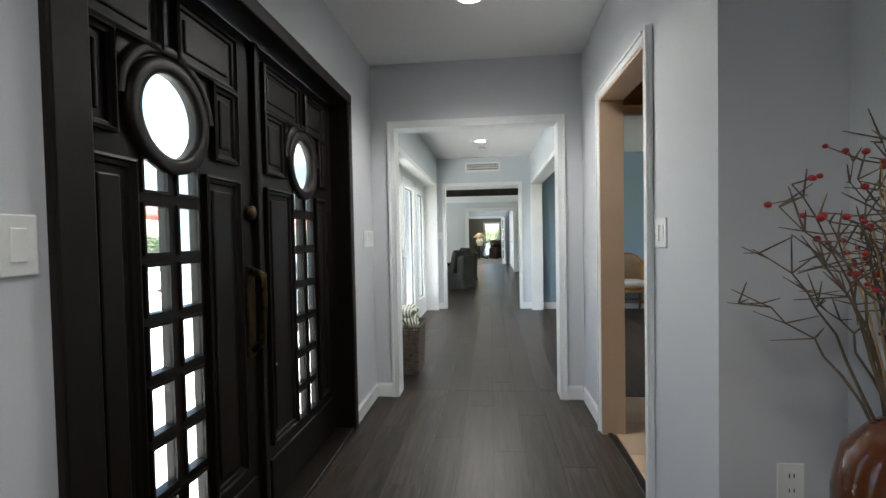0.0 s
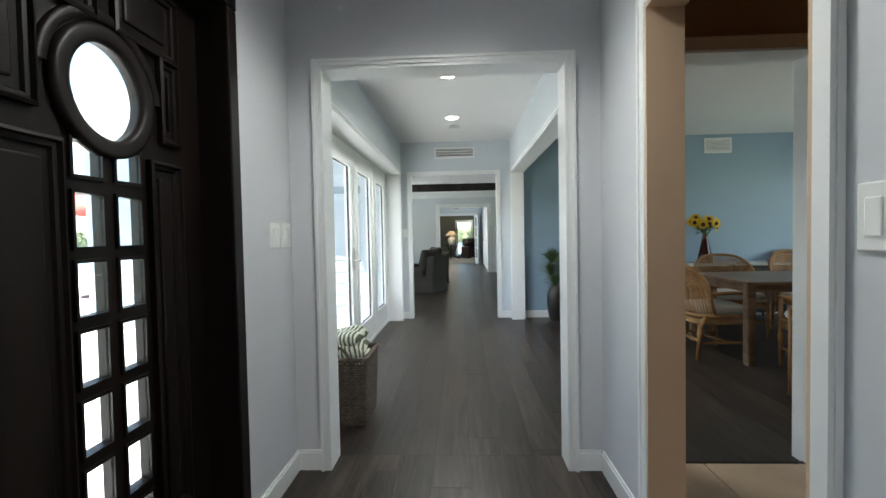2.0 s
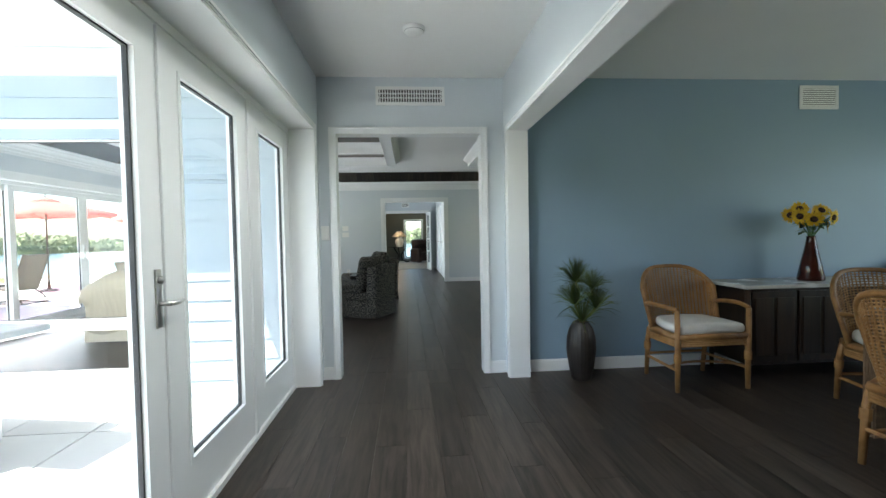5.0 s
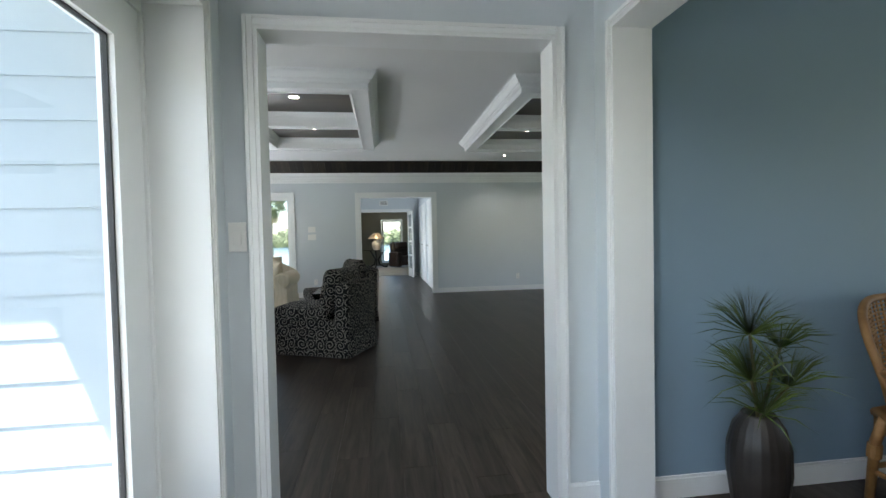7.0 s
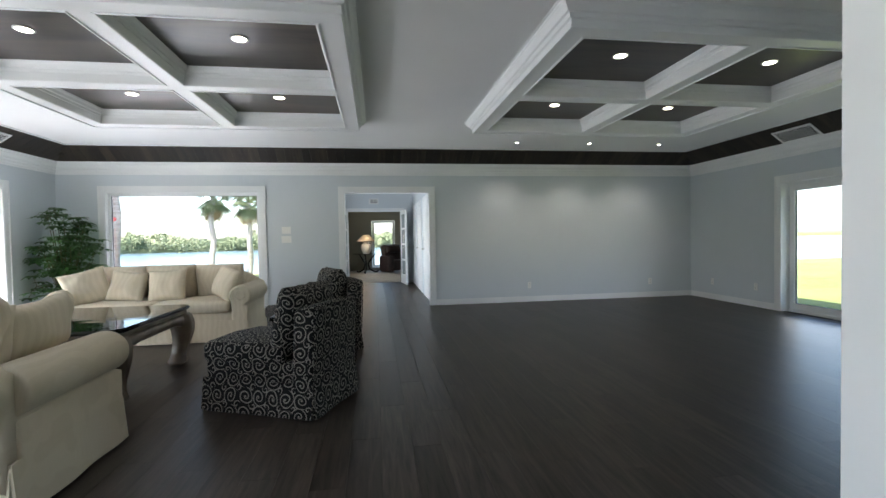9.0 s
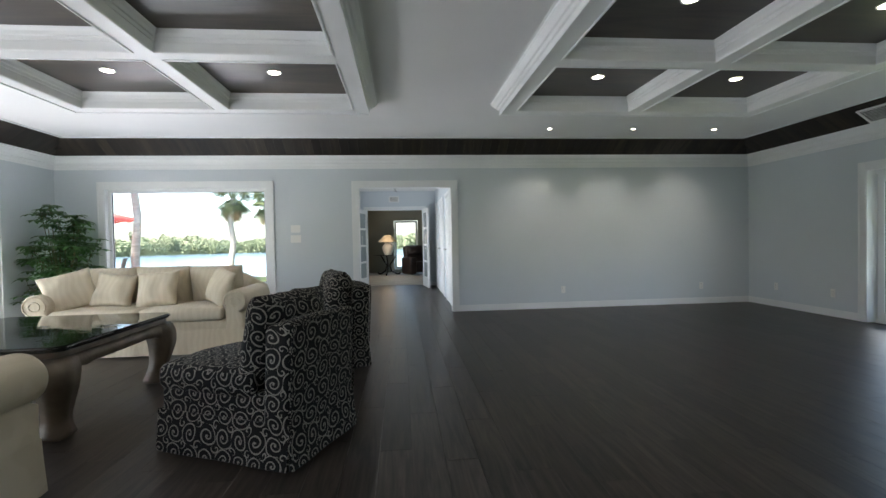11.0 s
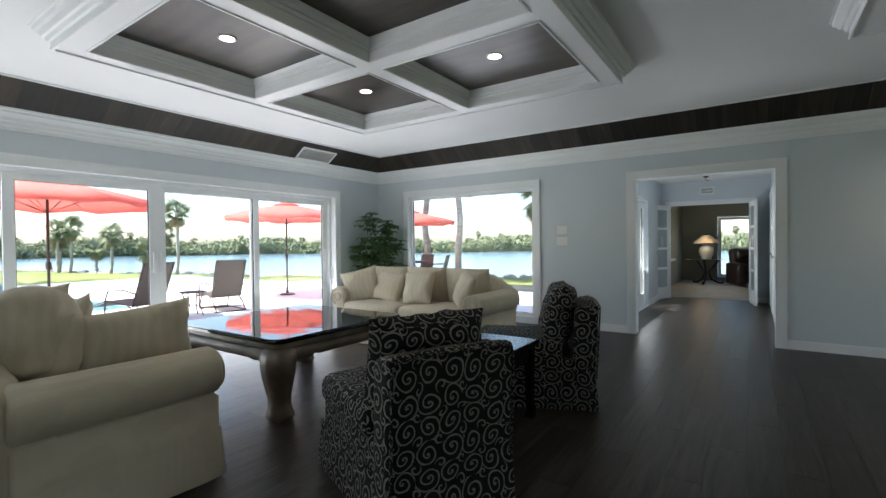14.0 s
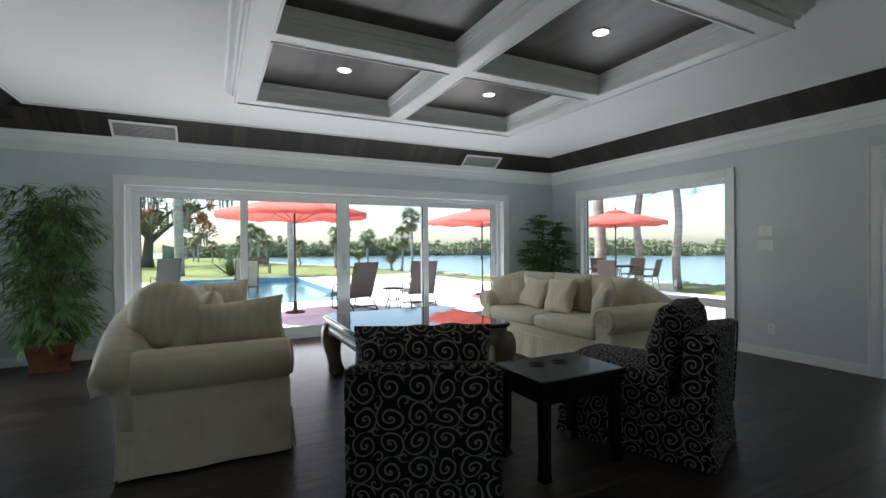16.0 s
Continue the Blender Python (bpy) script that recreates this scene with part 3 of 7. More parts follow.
# French doors of the hall: sidelight, two doors, sidelight
fx = -0.93
fd = thing("door_2", 0, 0, 0, 0, "white French double door with full-length glass and sidelights", "door", kind="structure")
part("frame", boxes((fx - 0.05, fx + 0.03, 5.385, 9.115, 2.03, 2.075), (fx - 0.05, fx + 0.04, 5.385, 9.115, -0.02, 0.03)), TRIM, fd)
for a, b in ((5.385, 5.40), (6.25, 6.30), (8.185, 8.235), (9.10, 9.115)):
    part("mullion", rounded(fx - 0.05, fx + 0.035, a, b, 0.03, 2.03, 0.004), TRIM, fd)
for a, b in ((5.40, 6.25), (6.302, 7.241), (7.246, 8.183), (8.235, 9.10)):
    d = glazed_panel(fd, "x", fx, a, b, 0.032, 2.028, 0.155, 0.24, 0.14, name="door_leaf" if 6.28 < a < 8 else "sidelight")
    if 6.28 < a < 7:
        lever(d, fx + 0.024, b - 0.06, 1.0)
        part("astragal", rounded(fx + 0.022, fx + 0.034, 7.225, 7.26, 0.05, 2.02, 0.003), TRIM, d)

# sliding doors to the pool
sd = thing("door_3", 0, 0, 0, 0, "white four-panel sliding glass door to the pool deck", "sliding door", kind="structure")
part("frame", boxes((-5.34, -5.22, 10.615, 15.995, 1.985, 2.031), (-5.34, -5.20, 10.615, 15.995, -0.02, 0.055), (-5.34, -5.22, 10.615, 10.66, 0.055, 1.985), (-5.34, -5.22, 15.95, 15.995, 0.055, 1.985)), TRIM, sd)
for i, (a, b, o) in enumerate(((10.66, 11.97, -5.305), (11.87, 13.25, -5.255), (13.252, 14.63, -5.255), (14.53, 15.95, -5.305))):
    d = glazed_panel(sd, "x", o, a, b, 0.056, 1.983, 0.085, 0.09, 0.07, 0.04, name="sliding_panel")
    if i in (1, 2):
        y = 13.25 - 0.045 if i == 1 else 13.25 + 0.045
        part("pull_handle", rounded(o + 0.022, o + 0.05, y - 0.015, y + 0.015, 0.92, 1.16, 0.006), TRIM, d, "white pull handle")
    if i == 3:
        part("pull_handle", rounded(o + 0.022, o + 0.05, 15.89, 15.92, 0.92, 1.16, 0.006), TRIM, d, "white pull handle")
# east sliding door
ed = thing("door_4", 0, 0, 0, 0, "white sliding glass door on the street side", "sliding door", kind="structure")
part("frame", boxes((6.32, 6.43, 11.61, 15.04, 1.94, 1.99), (6.32, 6.43, 11.61, 15.04, -0.02, 0.035)), TRIM, ed)
for a, b, o in ((11.62, 13.38, 6.395), (13.30, 15.03, 6.36)):
    glazed_panel(ed, "x", o, a, b, 0.036, 1.938, 0.085, 0.09, 0.07, 0.04, name="sliding_panel")


def picture_window(name, y, label):
    w = thing(name, 0, 0, 0, 0, label, "window", kind="structure")
    glazed_panel(w, "y", y, -4.398, -1.985, 0.53, 2.068, 0.045, 0.035, 0.045, 0.05, name="window_frame")
    glazed_panel(w, "y", y, -4.398, -1.985, 0.102, 0.525, 0.045, 0.04, 0.045, 0.05, name="window_frame")


picture_window("window_1", 17.175, "large white-framed picture window with a low transom")
picture_window("window_2", 9.365, "large white-framed picture window onto the patio")

# far hall: glass doors, closet doors, open double doors
hd = thing("door_5", 0, 0, 0, 0, "white glass door with sidelight in the far hall", "door", kind="structure")
part("frame", boxes((-1.04, -0.92, 17.76, 19.99, 1.98, 2.02), (-1.04, -0.90, 17.76, 19.99, -0.02, 0.03)), TRIM, hd)
for a, b in ((17.77, 18.67), (18.69, 19.48), (19.5, 19.98)):
    d = glazed_panel(hd, "x", -0.99, a, b, 0.032, 1.978, 0.11, 0.22, 0.12, name="door_leaf")
    if 18.6 < a < 18.9:
        lever(d, -0.967, a + 0.06, 1.0)
for k, y in enumerate((17.75, 19.15, 20.35)):
    c = thing("door_%d" % (6 + k), 0, 0, 0, 0, "white panelled closet door in the far hall", "door", kind="structure")
    part("jamb_casing", boxes((1.005, 1.029, y - 0.08, y, 0, 2.1), (1.005, 1.029, y + 0.8, y + 0.88, 0, 2.1), (1.005, 1.029, y, y + 0.8, 2.02, 2.1)), TRIM, c, bevel=0.003)
    leaf = part("door_leaf", boxes((1.014, 1.029, y + 0.004, y + 0.796, 0.01, 2.016)), TRIM, c)
    part("door_panel", boxes((1.008, 1.016, y + 0.12, y + 0.68, 0.2, 0.9), (1.008, 1.016, y + 0.12, y + 0.68, 1.05, 1.88)), TRIM, leaf, bevel=0.003)
    part("door_knob", tube([(1.014, y + 0.74, 1.0), (0.98, y + 0.74, 1.0), (0.96, y + 0.74, 1.0)], [0.012, 0.012, 0.026], 12), CHROME, leaf, "brushed nickel knob", smooth=True)
FROST = mixed("frosted_glass", (0.35, 0.40, 0.42), (0.42, 0.47, 0.49), 0.25, 2.0, 100, 0.02)
for k, (x, rz, s) in enumerate(((-0.75, 252, 1), (0.70, -82, -1))):
    d = thing("door_%d" % (9 + k), x, 21.54, 0.012, rz if s > 0 else rz, "open white French door with four frosted lights", "door", kind="structure")
    part("door_leaf", holed("y", -0.02, 0.02, 0.0, 0.70, 0, 1.98, [(0.11, 0.59, 0.25 + i * 0.42, 0.62 + i * 0.42) for i in range(4)]), TRIM, d)
    for i in range(4):
        part("pane", boxes((0.11, 0.59, -0.004, 0.004, 0.25 + i * 0.42, 0.62 + i * 0.42)), FROST, d, "frosted glass light")
    bm = tube([(0.64, -0.06, 0.98), (0.64, 0.06, 0.98)], 0.012)
    for q in (-0.06, 0.06):
        join(bm, tube([(0.64, q, 0.98), (0.54, q, 0.975)], 0.009))
    part("lever_handle", bm, CHROME, d, "brushed nickel lever handle", smooth=True)
w = thing("window_3", 0, 0, 0, 0, "white-framed double window of the far room", "window", kind="structure")
for a, b in ((22.51, 23.49), (23.51, 24.49)):
    glazed_panel(w, "x", -1.17, a, b, 0.76, 2.09, 0.06, 0.06, 0.06, name="window_frame")
part("window_sill", boxes((-1.10, -1.0, 22.45, 24.55, 0.70, 0.75)), TRIM, w, bevel=0.004)
w = thing("window_4", 0, 0, 0, 0, "glazed garden doors at the end of the far room", "window", kind="structure")
for a, b in ((-0.14, 0.74), (1.16, 2.04)):
    glazed_panel(w, "y", 26.86, a, b, 0.13, 1.94, 0.07, 0.07, 0.07, name="window_frame")


# ---- floor planks and tiles ----
def lay_planks():
    W, L, GAP = 0.18, 1.22, 0.0015
    floor = thing("floor", 0, 0, 0, 0, "dark grey-brown wood plank floor laid lengthwise", "floor", kind="structure")
    rects = [(-0.705, 0.866, 5.20, 9.43), (-0.715, 1.22, -0.6, 5.20), (0.866, 5.6, 5.12, 9.30), (-5.20, 6.21, 9.43, 17.25), (-0.95, 1.03, 17.25, 21.8), (-0.95, -0.705, 5.37, 9.13)]
    near = (-2.2, 1.8, 2.0, 15.2)
    made, rest, cache = 0, bmesh.new(), {}
    rng = random.Random(4)
    for x0, x1, y0, y1 in rects:
        i = math.floor(x0 / W)
        while i * W < x1:
            a, b = max(x0, i * W), min(x1, i * W + W)
            shift = (i * 0.437 % 1) * L
            j = math.floor((y0 - shift) / L)
            while j * L + shift < y1:
                c, d = max(y0, j * L + shift), min(y1, j * L + shift + L)
                if b - a > 0.004 and d - c > 0.004 and not (a > 0.93 and b < 2.3 and d < 5.125):
                    w, l = round(b - a - GAP, 4), round(d - c - GAP, 4)
                    if near[0] < a < near[1] and near[2] < c < near[3] and made < 300:
                        if (w, l) not in cache:
                            cache[w, l] = mesh_of(boxes((0, w, 0, l, -0.008, 0)), PLANK)
                        piece("plank", cache[w, l], floor, pose(a, c, 0))
                        made += 1
                    else:
                        box(rest, a, b - GAP, c, d - GAP, -0.008, 0)
                j += 1
            i += 1
    tagged(part("planks", rest, PLANK_STUFF, floor), kind="stuff")


def lay_tiles():
    floor = thing("floor_passage", 0, 0, 0, 0, "beige ceramic tile floor of the passage", "floor", kind="structure")
    part("bed", boxes((0.88, 2.3, 3.15, 5.12, -0.1, -0.002)), GROUT, floor)
    me = mesh_of(rounded(0, 0.455, 0, 0.455, -0.008, 0.006, 0.003), TILE)
    for i in range(3):
        for j in range(4):
            piece("tile", me, floor, pose(0.925 + i * 0.46, 5.115 - 0.46 - j * 0.46 + 0.46 * 0, 0))
    part("threshold", rounded(0.875, 0.905, 3.67, 4.45, -0.01, 0.012, 0.004), DARKWOOD, floor, "dark wooden threshold strip")
    part("threshold", rounded(1.06, 1.895, 5.10, 5.125, -0.01, 0.010, 0.004), DARKWOOD, floor, "dark wooden threshold strip")


def island_wood(name, src):
    """The same planks where many are joined: tone by island."""
    m = src.copy()
    m.name = name
    t = m.node_tree
    info = next(n for n in t.nodes if n.bl_idname == "ShaderNodeObjectInfo")
    geo = t.nodes.new("ShaderNodeNewGeometry")
    for l in list(t.links):
        if l.from_node == info:
            t.links.new(geo.outputs["Random Per Island"], l.to_socket)
    t.nodes.remove(info)
    return m


PLANK_STUFF = island_wood("floor_plank_joined", PLANK)

# ---- foyer ----
def round_plate(half, r, t, n=48):
    """A square plate in the yz plane with a round hole."""
    bm = bmesh.new()
    ring, rim = {}, {}
    for k, x in enumerate((-t, t)):
        ring[k] = [bm.verts.new((x, r * math.cos(i * math.tau / n), r * math.sin(i * math.tau / n))) for i in range(n)]
        rim[k] = []
        for i in range(n):
            c, s = math.cos(i * math.tau / n), math.sin(i * math.tau / n)
            q = half / max(abs(c), abs(s))
            rim[k].append(bm.verts.new((x, q * c, q * s)))
    for i in range(n):
        j = (i + 1) % n
        for k in (0, 1):
            bm.faces.new([ring[k][i], ring[k][j], rim[k][j], rim[k][i]])
        bm.faces.new([ring[0][i], ring[0][j], ring[1][j], ring[1][i]])
        bm.faces.new([rim[0][i], rim[0][j], rim[1][j], rim[1][i]])
    bmesh.ops.recalc_face_normals(bm, faces=bm.faces[:])
    return bm


def ring_moulding(r0, r1, x0, x1, n=48, a0=0.0, a1=math.tau):
    """A rounded ring standing proud of a plane."""
    bm = bmesh.new()
    prof = [(r0, x0), (r0, x1 - 0.004), (r0 + (r1 - r0) * 0.25, x1), (r0 + (r1 - r0) * 0.75, x1), (r1, x1 - 0.004), (r1, x0)]
    full = abs(a1 - a0 - math.tau) < 1e-6
    rows = []
    for i in range(n if full else n + 1):
        a = a0 + (a1 - a0) * i / n
        rows.append([bm.verts.new((x, r * math.cos(a), r * math.sin(a))) for r, x in prof])
    for a, b in zip(rows, rows[1:] + (rows[:1] if full else [])):
        for k in range(len(prof) - 1):
            bm.faces.new([a[k], a[k + 1], b[k + 1], b[k]])
    bmesh.ops.recalc_face_normals(bm, faces=bm.faces[:])
    return bm


def panel_frame(y0, y1, z0, z1, x, w=0.03, h=0.018):
    """Stepped moulding round a panel, on the plane x, with a raised field."""
    bm = bmesh.new()
    rings = []
    for o, d in ((0.0, 0.0), (0.0, h), (w * 0.3, h + 0.004), (w * 0.45, h * 0.6), (w * 0.8, h * 0.5), (w, -0.004)):
        rings.append([bm.verts.new((x + d, a, b)) for a, b in ((y0 + o, z0 + o), (y1 - o, z0 + o), (y1 - o, z1 - o), (y0 + o, z1 - o))])
    for a, b in zip(rings, rings[1:]):
        for i in range(4):
            bm.faces.new([a[i], a[(i + 1) % 4], b[(i + 1) % 4], b[i]])
    bmesh.ops.recalc_face_normals(bm, faces=bm.faces[:])
    return bm


def front_leaf(root, y0, y1, c, active):
    W, H, X, T = y1 - y0, 2.07, -0.832, 0.014
    CZ, R = 1.616, 0.134
    cols = ((c - 0.119, c - 0.026), (c + 0.026, c + 0.119))
    rows = [(0.295 + 0.18 * i, 0.433 + 0.18 * i) for i in range(6)] + [(1.38, 1.468)]
    holes = [(a, b, z0, z1) for a, b in cols for z0, z1 in rows]
    sq = 0.145
    holes.append((c - sq, c + sq, CZ - sq, CZ + sq))
    leaf = part("door_leaf", holed("x", X - T, X + T, y0, y1, 0.012, H, holes), DARKWOOD, root, "black-brown carved wooden door leaf")
    bm = round_plate(sq - 0.0005, R, T)
    bm.transform(pose(X, c, CZ))
    part("oval_surround", bm, DARKWOOD, leaf)
    bm = ring_moulding(R - 0.004, R + 0.045, T - 0.004, T + 0.022)
    bm.transform(pose(X, c, CZ))
    part("ring_moulding", bm, DARKWOOD, leaf, smooth=True)
    bm = ring_moulding(R + 0.052, R + 0.085, T - 0.004, T + 0.016, 40, 0.1, math.pi - 0.1)
    bm.transform(pose(X, c, CZ))
    part("ring_moulding", bm, DARKWOOD, leaf, smooth=True)
    disc = lathe([(0.0, -0.004), (R * 0.78, -0.004), (R, 0.0), (R * 0.78, 0.004), (0.0, 0.004)], 40, False)
    disc.transform(pose(X + 0.014, c, CZ, 0, 90))
    g = part("oval_pane", disc, SCREENPANE, leaf, "round bevelled glass")
    g.visible_shadow = False
    for a, b in cols:
        for z0, z1 in rows:
            g = part("pane", boxes((X + 0.012, X + 0.016, a, b, z0, z1)), SCREENPANE, leaf, "small bevelled glass pane")
            g.visible_shadow = False
            bead = holed("x", X + T - 0.003, X + T + 0.008, a - 0.009, b + 0.009, z0 - 0.009, z1 + 0.009, [(a, b, z0, z1)])
            part("glazing_bead", bead, DARKWOOD, leaf)
    # carved panels
    m = 0.075
    for a, b, z0, z1 in ((y0 + m, c - 0.155, 0.30, 1.46), (c + 0.155, y1 - m - 0.06, 0.30, 1.46), (y0 + m, c - 0.03, 1.80, 2.01), (c + 0.03, y1 - m - 0.06, 1.80, 2.01), (y0 + m, c - 0.215, 1.52, 1.80), (c + 0.215, y1 - m - 0.06, 1.52, 1.80)):
        part("panel_moulding", panel_frame(a, b, z0, z1, X + T), DARKWOOD, leaf)
        part("raised_panel", rounded(X + T - 0.006, X + T + 0.008, a + 0.05, b - 0.05, z0 + 0.05, z1 - 0.05, 0.006), DARKWOOD, leaf)
    part("bottom_rail", rounded(X + T - 0.004, X + T + 0.012, y0 + 0.06, y1 - 0.06, 0.06, 0.24, 0.008), DARKWOOD, leaf)
    if active:
        y = y1 - 0.06
        part("handle_plate", rounded(X + T - 0.002, X + T + 0.008, y - 0.03, y + 0.03, 0.74, 1.12, 0.004), BRASS, leaf, "aged brass handle plate")
        part("handle_grip", tube([(X + T + 0.01, y, 1.10), (X + T + 0.055, y, 1.08), (X + T + 0.06, y, 1.0), (X + T + 0.06, y, 0.90), (X + T + 0.05, y, 0.80), (X + T + 0.01, y, 0.77)], [0.016, 0.02, 0.015, 0.012, 0.014, 0.018], 12), BRASS, leaf, "curved aged brass pull", smooth=True)
        part("deadbolt", tube([(X + T, y, 1.34), (X + T + 0.025, y, 1.34)], 0.028, 18), BRASS, leaf, "round deadbolt", smooth=True)
    return leaf


fdoor = thing("door_1", 0, 0, 0, 0, "black-brown carved double front door with small glass panes", "front door", kind="structure")
front_leaf(fdoor, 2.56, 3.475, 2.965, True)
front_leaf(fdoor, 3.48, 4.42, 3.972, False)
part("astragal", rounded(-0.824, -0.792, 3.460, 3.498, 0.02, 2.06, 0.006), DARKWOOD, fdoor)
part("jamb", rounded(-0.94, -0.693, 2.46, 2.558, 0.0, 2.078, 0.006), DARKWOOD, fdoor)
part("jamb", rounded(-0.94, -0.693, 4.422, 4.49, 0.0, 2.078, 0.006), DARKWOOD, fdoor)
part("head_casing", rounded(-0.94, -0.691, 2.46, 4.49, 2.08, 2.145, 0.006), DARKWOOD, fdoor)
part("threshold", rounded(-0.94, -0.70, 2.56, 4.42, -0.01, 0.018, 0.004), DARKWOOD, fdoor, "dark wooden threshold")
RUG = mixed("door_mat_dark", (0.03, 0.026, 0.02), (0.10, 0.085, 0.06), 0.95, 60, 300, 0.6)
mat_ = tagged(part("door_mat", rounded(-0.58, -0.10, 2.50, 3.33, 0.0, 0.012, 0.004), RUG), "dark speckled door mat by the front doors", "door mat")


def switch_plate(name, x, y, z, axis, side, gangs, label, w=None, h=0.118, duplex=False):
    """A cover plate on a wall with rockers or sockets."""
    w = w or (0.07 + 0.046 * (gangs - 1))
    rz = {("x", 1): 90, ("x", -1): -90, ("y", -1): 0, ("y", 1): 180}[axis, side]
    s = thing(name, x, y, z, rz, label, "outlet" if duplex else "switch")
    part("plate", rounded(-w / 2, w / 2, -0.007, 0.0, -h / 2, h / 2, 0.003), PLASTIC, s)
    for i in range(gangs):
        u = (i - (gangs - 1) / 2) * 0.046
        if duplex:
            for dz in (-0.022, 0.022):
                part("socket", rounded(u - 0.015, u + 0.015, -0.0095, -0.006, dz - 0.017, dz + 0.017, 0.002), PLASTIC, s)
                # near-black blocks stand in for the unlit socket holes
                part("slot", boxes((u - 0.008, u - 0.005, -0.0105, -0.009, dz - 0.003, dz + 0.008), (u + 0.005, u + 0.008, -0.0105, -0.009, dz - 0.003, dz + 0.008)), SLOT, s)
        else:
            bm = rounded(u - 0.016, u + 0.016, -0.011, -0.006, -0.033, 0.033, 0.002)
            part("rocker", bm, PLASTIC, s)
    return s


switch_plate("light_switch", -0.715, 4.83, 1.222, "x", 1, 2, "white double rocker light switch on the foyer wall")
switch_plate("light_switch", -0.715, 4.965, 1.222, "x", 1, 2, "white double rocker light switch on the foyer wall")
switch_plate("light_switch", -0.715, 2.395, 1.225, "x", 1, 1, "white rocker light switch beside the front doors", 0.08)
switch_plate("light_switch", 0.86, 3.515, 1.225, "x", -1, 2, "white double rocker switch beside the cased opening")
switch_plate("outlet", 1.06, 3.065, 0.47, "y", -1, 1, "white duplex outlet in the niche", 0.075, 0.12, True)
switch_plate("light_switch", -0.66, 9.30, 1.24, "y", -1, 1, "white single rocker switch beside the opening")
switch_plate("light_switch", -1.545, 17.09, 1.41, "y", -1, 2, "white control plate on the living room wall", 0.15)
switch_plate("light_switch", -1.545, 17.09, 1.25, "y", -1, 3, "white triple switch plate on the living room wall", 0.165)
for x in (-1.49, 2.85, 5.32):
    switch_plate("outlet", x, 17.09, 0.31, "y", -1, 1, "white duplex outlet above the baseboard", duplex=True)
for y in (16.5, 15.52):
    switch_plate("outlet", 6.21, y, 0.33, "x", -1, 1, "white duplex outlet above the baseboard", duplex=True)


def vent(name, m, w, h, cols, label, dark=True, rows=2):
    v = tagged(new(name), label, "air vent")
    v.matrix_basis = m
    part("frame", holed("y", -0.012, 0, -w / 2, w / 2, -h / 2, h / 2, [(-w / 2 + 0.025, w / 2 - 0.025, -h / 2 + 0.025, h / 2 - 0.025)]), PLASTIC if dark else PLASTIC, v, bevel=0.0)
    # near-black sheet stands in for the unlit duct behind the slats
    part("backing", boxes((-w / 2 + 0.02, w / 2 - 0.02, -0.004, -0.001, -h / 2 + 0.02, h / 2 - 0.02)), SLOT, v)
    iw, ih = w - 0.05, h - 0.05
    if cols:
        for i in range(cols):
            u = -iw / 2 + iw * (i + 0.5) / cols
            part("slat", boxes((u - iw / cols * 0.2, u + iw / cols * 0.2, -0.010, -0.005, -ih / 2, ih / 2)), PLASTIC, v)
        for j in range(1, rows + 1):
            z = -ih / 2 + ih * j / (rows + 1)
            part("slat", boxes((-iw / 2, iw / 2, -0.0125, -0.0085, z - 0.004, z + 0.004)), PLASTIC, v)
    else:
        for j in range(rows):
            z = -ih / 2 + ih * (j + 0.5) / rows
            bm = boxes((-iw / 2, iw / 2, -0.003, 0.0, -ih / rows * 0.36, ih / rows * 0.36))
            bm.transform(pose(0, -0.008, z, 35))
            part("slat", bm, PLASTIC, v)
    return v


vent("air_vent", pose(0.073, 9.30, 2.383), 0.58, 0.155, 24, "white ceiling-height air vent grille over the opening", rows=2)
vent("air_vent", pose(3.753, 9.285, 2.383), 0.37, 0.21, 0, "white slatted air vent on the blue wall", rows=9)
vent("air_vent", pose(-0.04, 21.55, 2.27), 0.26, 0.15, 10, "small grey air vent over the far doors", rows=3)
sl = math.degrees(slope)
for y in (10.85, 15.45):
    vent("air_vent", pose(-4.925, y, 2.64, 0, 0, 90) @ pose(0, 0, 0, 90 - sl), 0.66, 0.26, 0, "white slatted air vent in the dark cove", rows=11)
vent("air_vent", pose(6.005, 14.6, 2.64, 0, 0, -90) @ pose(0, 0, 0, 90 - sl), 0.62, 0.26, 0, "dark slatted return vent in the cove", rows=9)
sm = thing("smoke_detector", 0.095, 8.38, CEIL_Z, 0, "round white smoke detector on the hall ceiling", "smoke detector")
part("body", lathe([(0.07, 0), (0.07, -0.018), (0.055, -0.034), (0.02, -0.038), (0.0, -0.038)], 28, False), PLASTIC, sm, smooth=True)
part("sensor_slot", lathe([(0.058, -0.02), (0.066, -0.02), (0.064, -0.026), (0.056, -0.026)], 28, False), METALGREY, sm)

# floor vase with dry branches and red berries
VASE = mixed("vase_glaze_red_brown", (0.045, 0.013, 0.006), (0.105, 0.034, 0.013), 0.12, 6.0, 40, 0.03)
VASERIM = mixed("vase_rim_tan", (0.34, 0.18, 0.08), (0.42, 0.25, 0.12), 0.35, 8.0, 40, 0.05)
TWIG = mixed("twig_brown", (0.06, 0.045, 0.03), (0.15, 0.11, 0.07), 0.8, 20, 90, 0.3)
STRAW = mixed("dry_straw", (0.30, 0.19, 0.09), (0.48, 0.33, 0.17), 0.8, 20, 90, 0.2)
BERRY = mixed("berry_red", (0.22, 0.006, 0.010), (0.36, 0.014, 0.016), 0.35, 30, 90, 0.05)


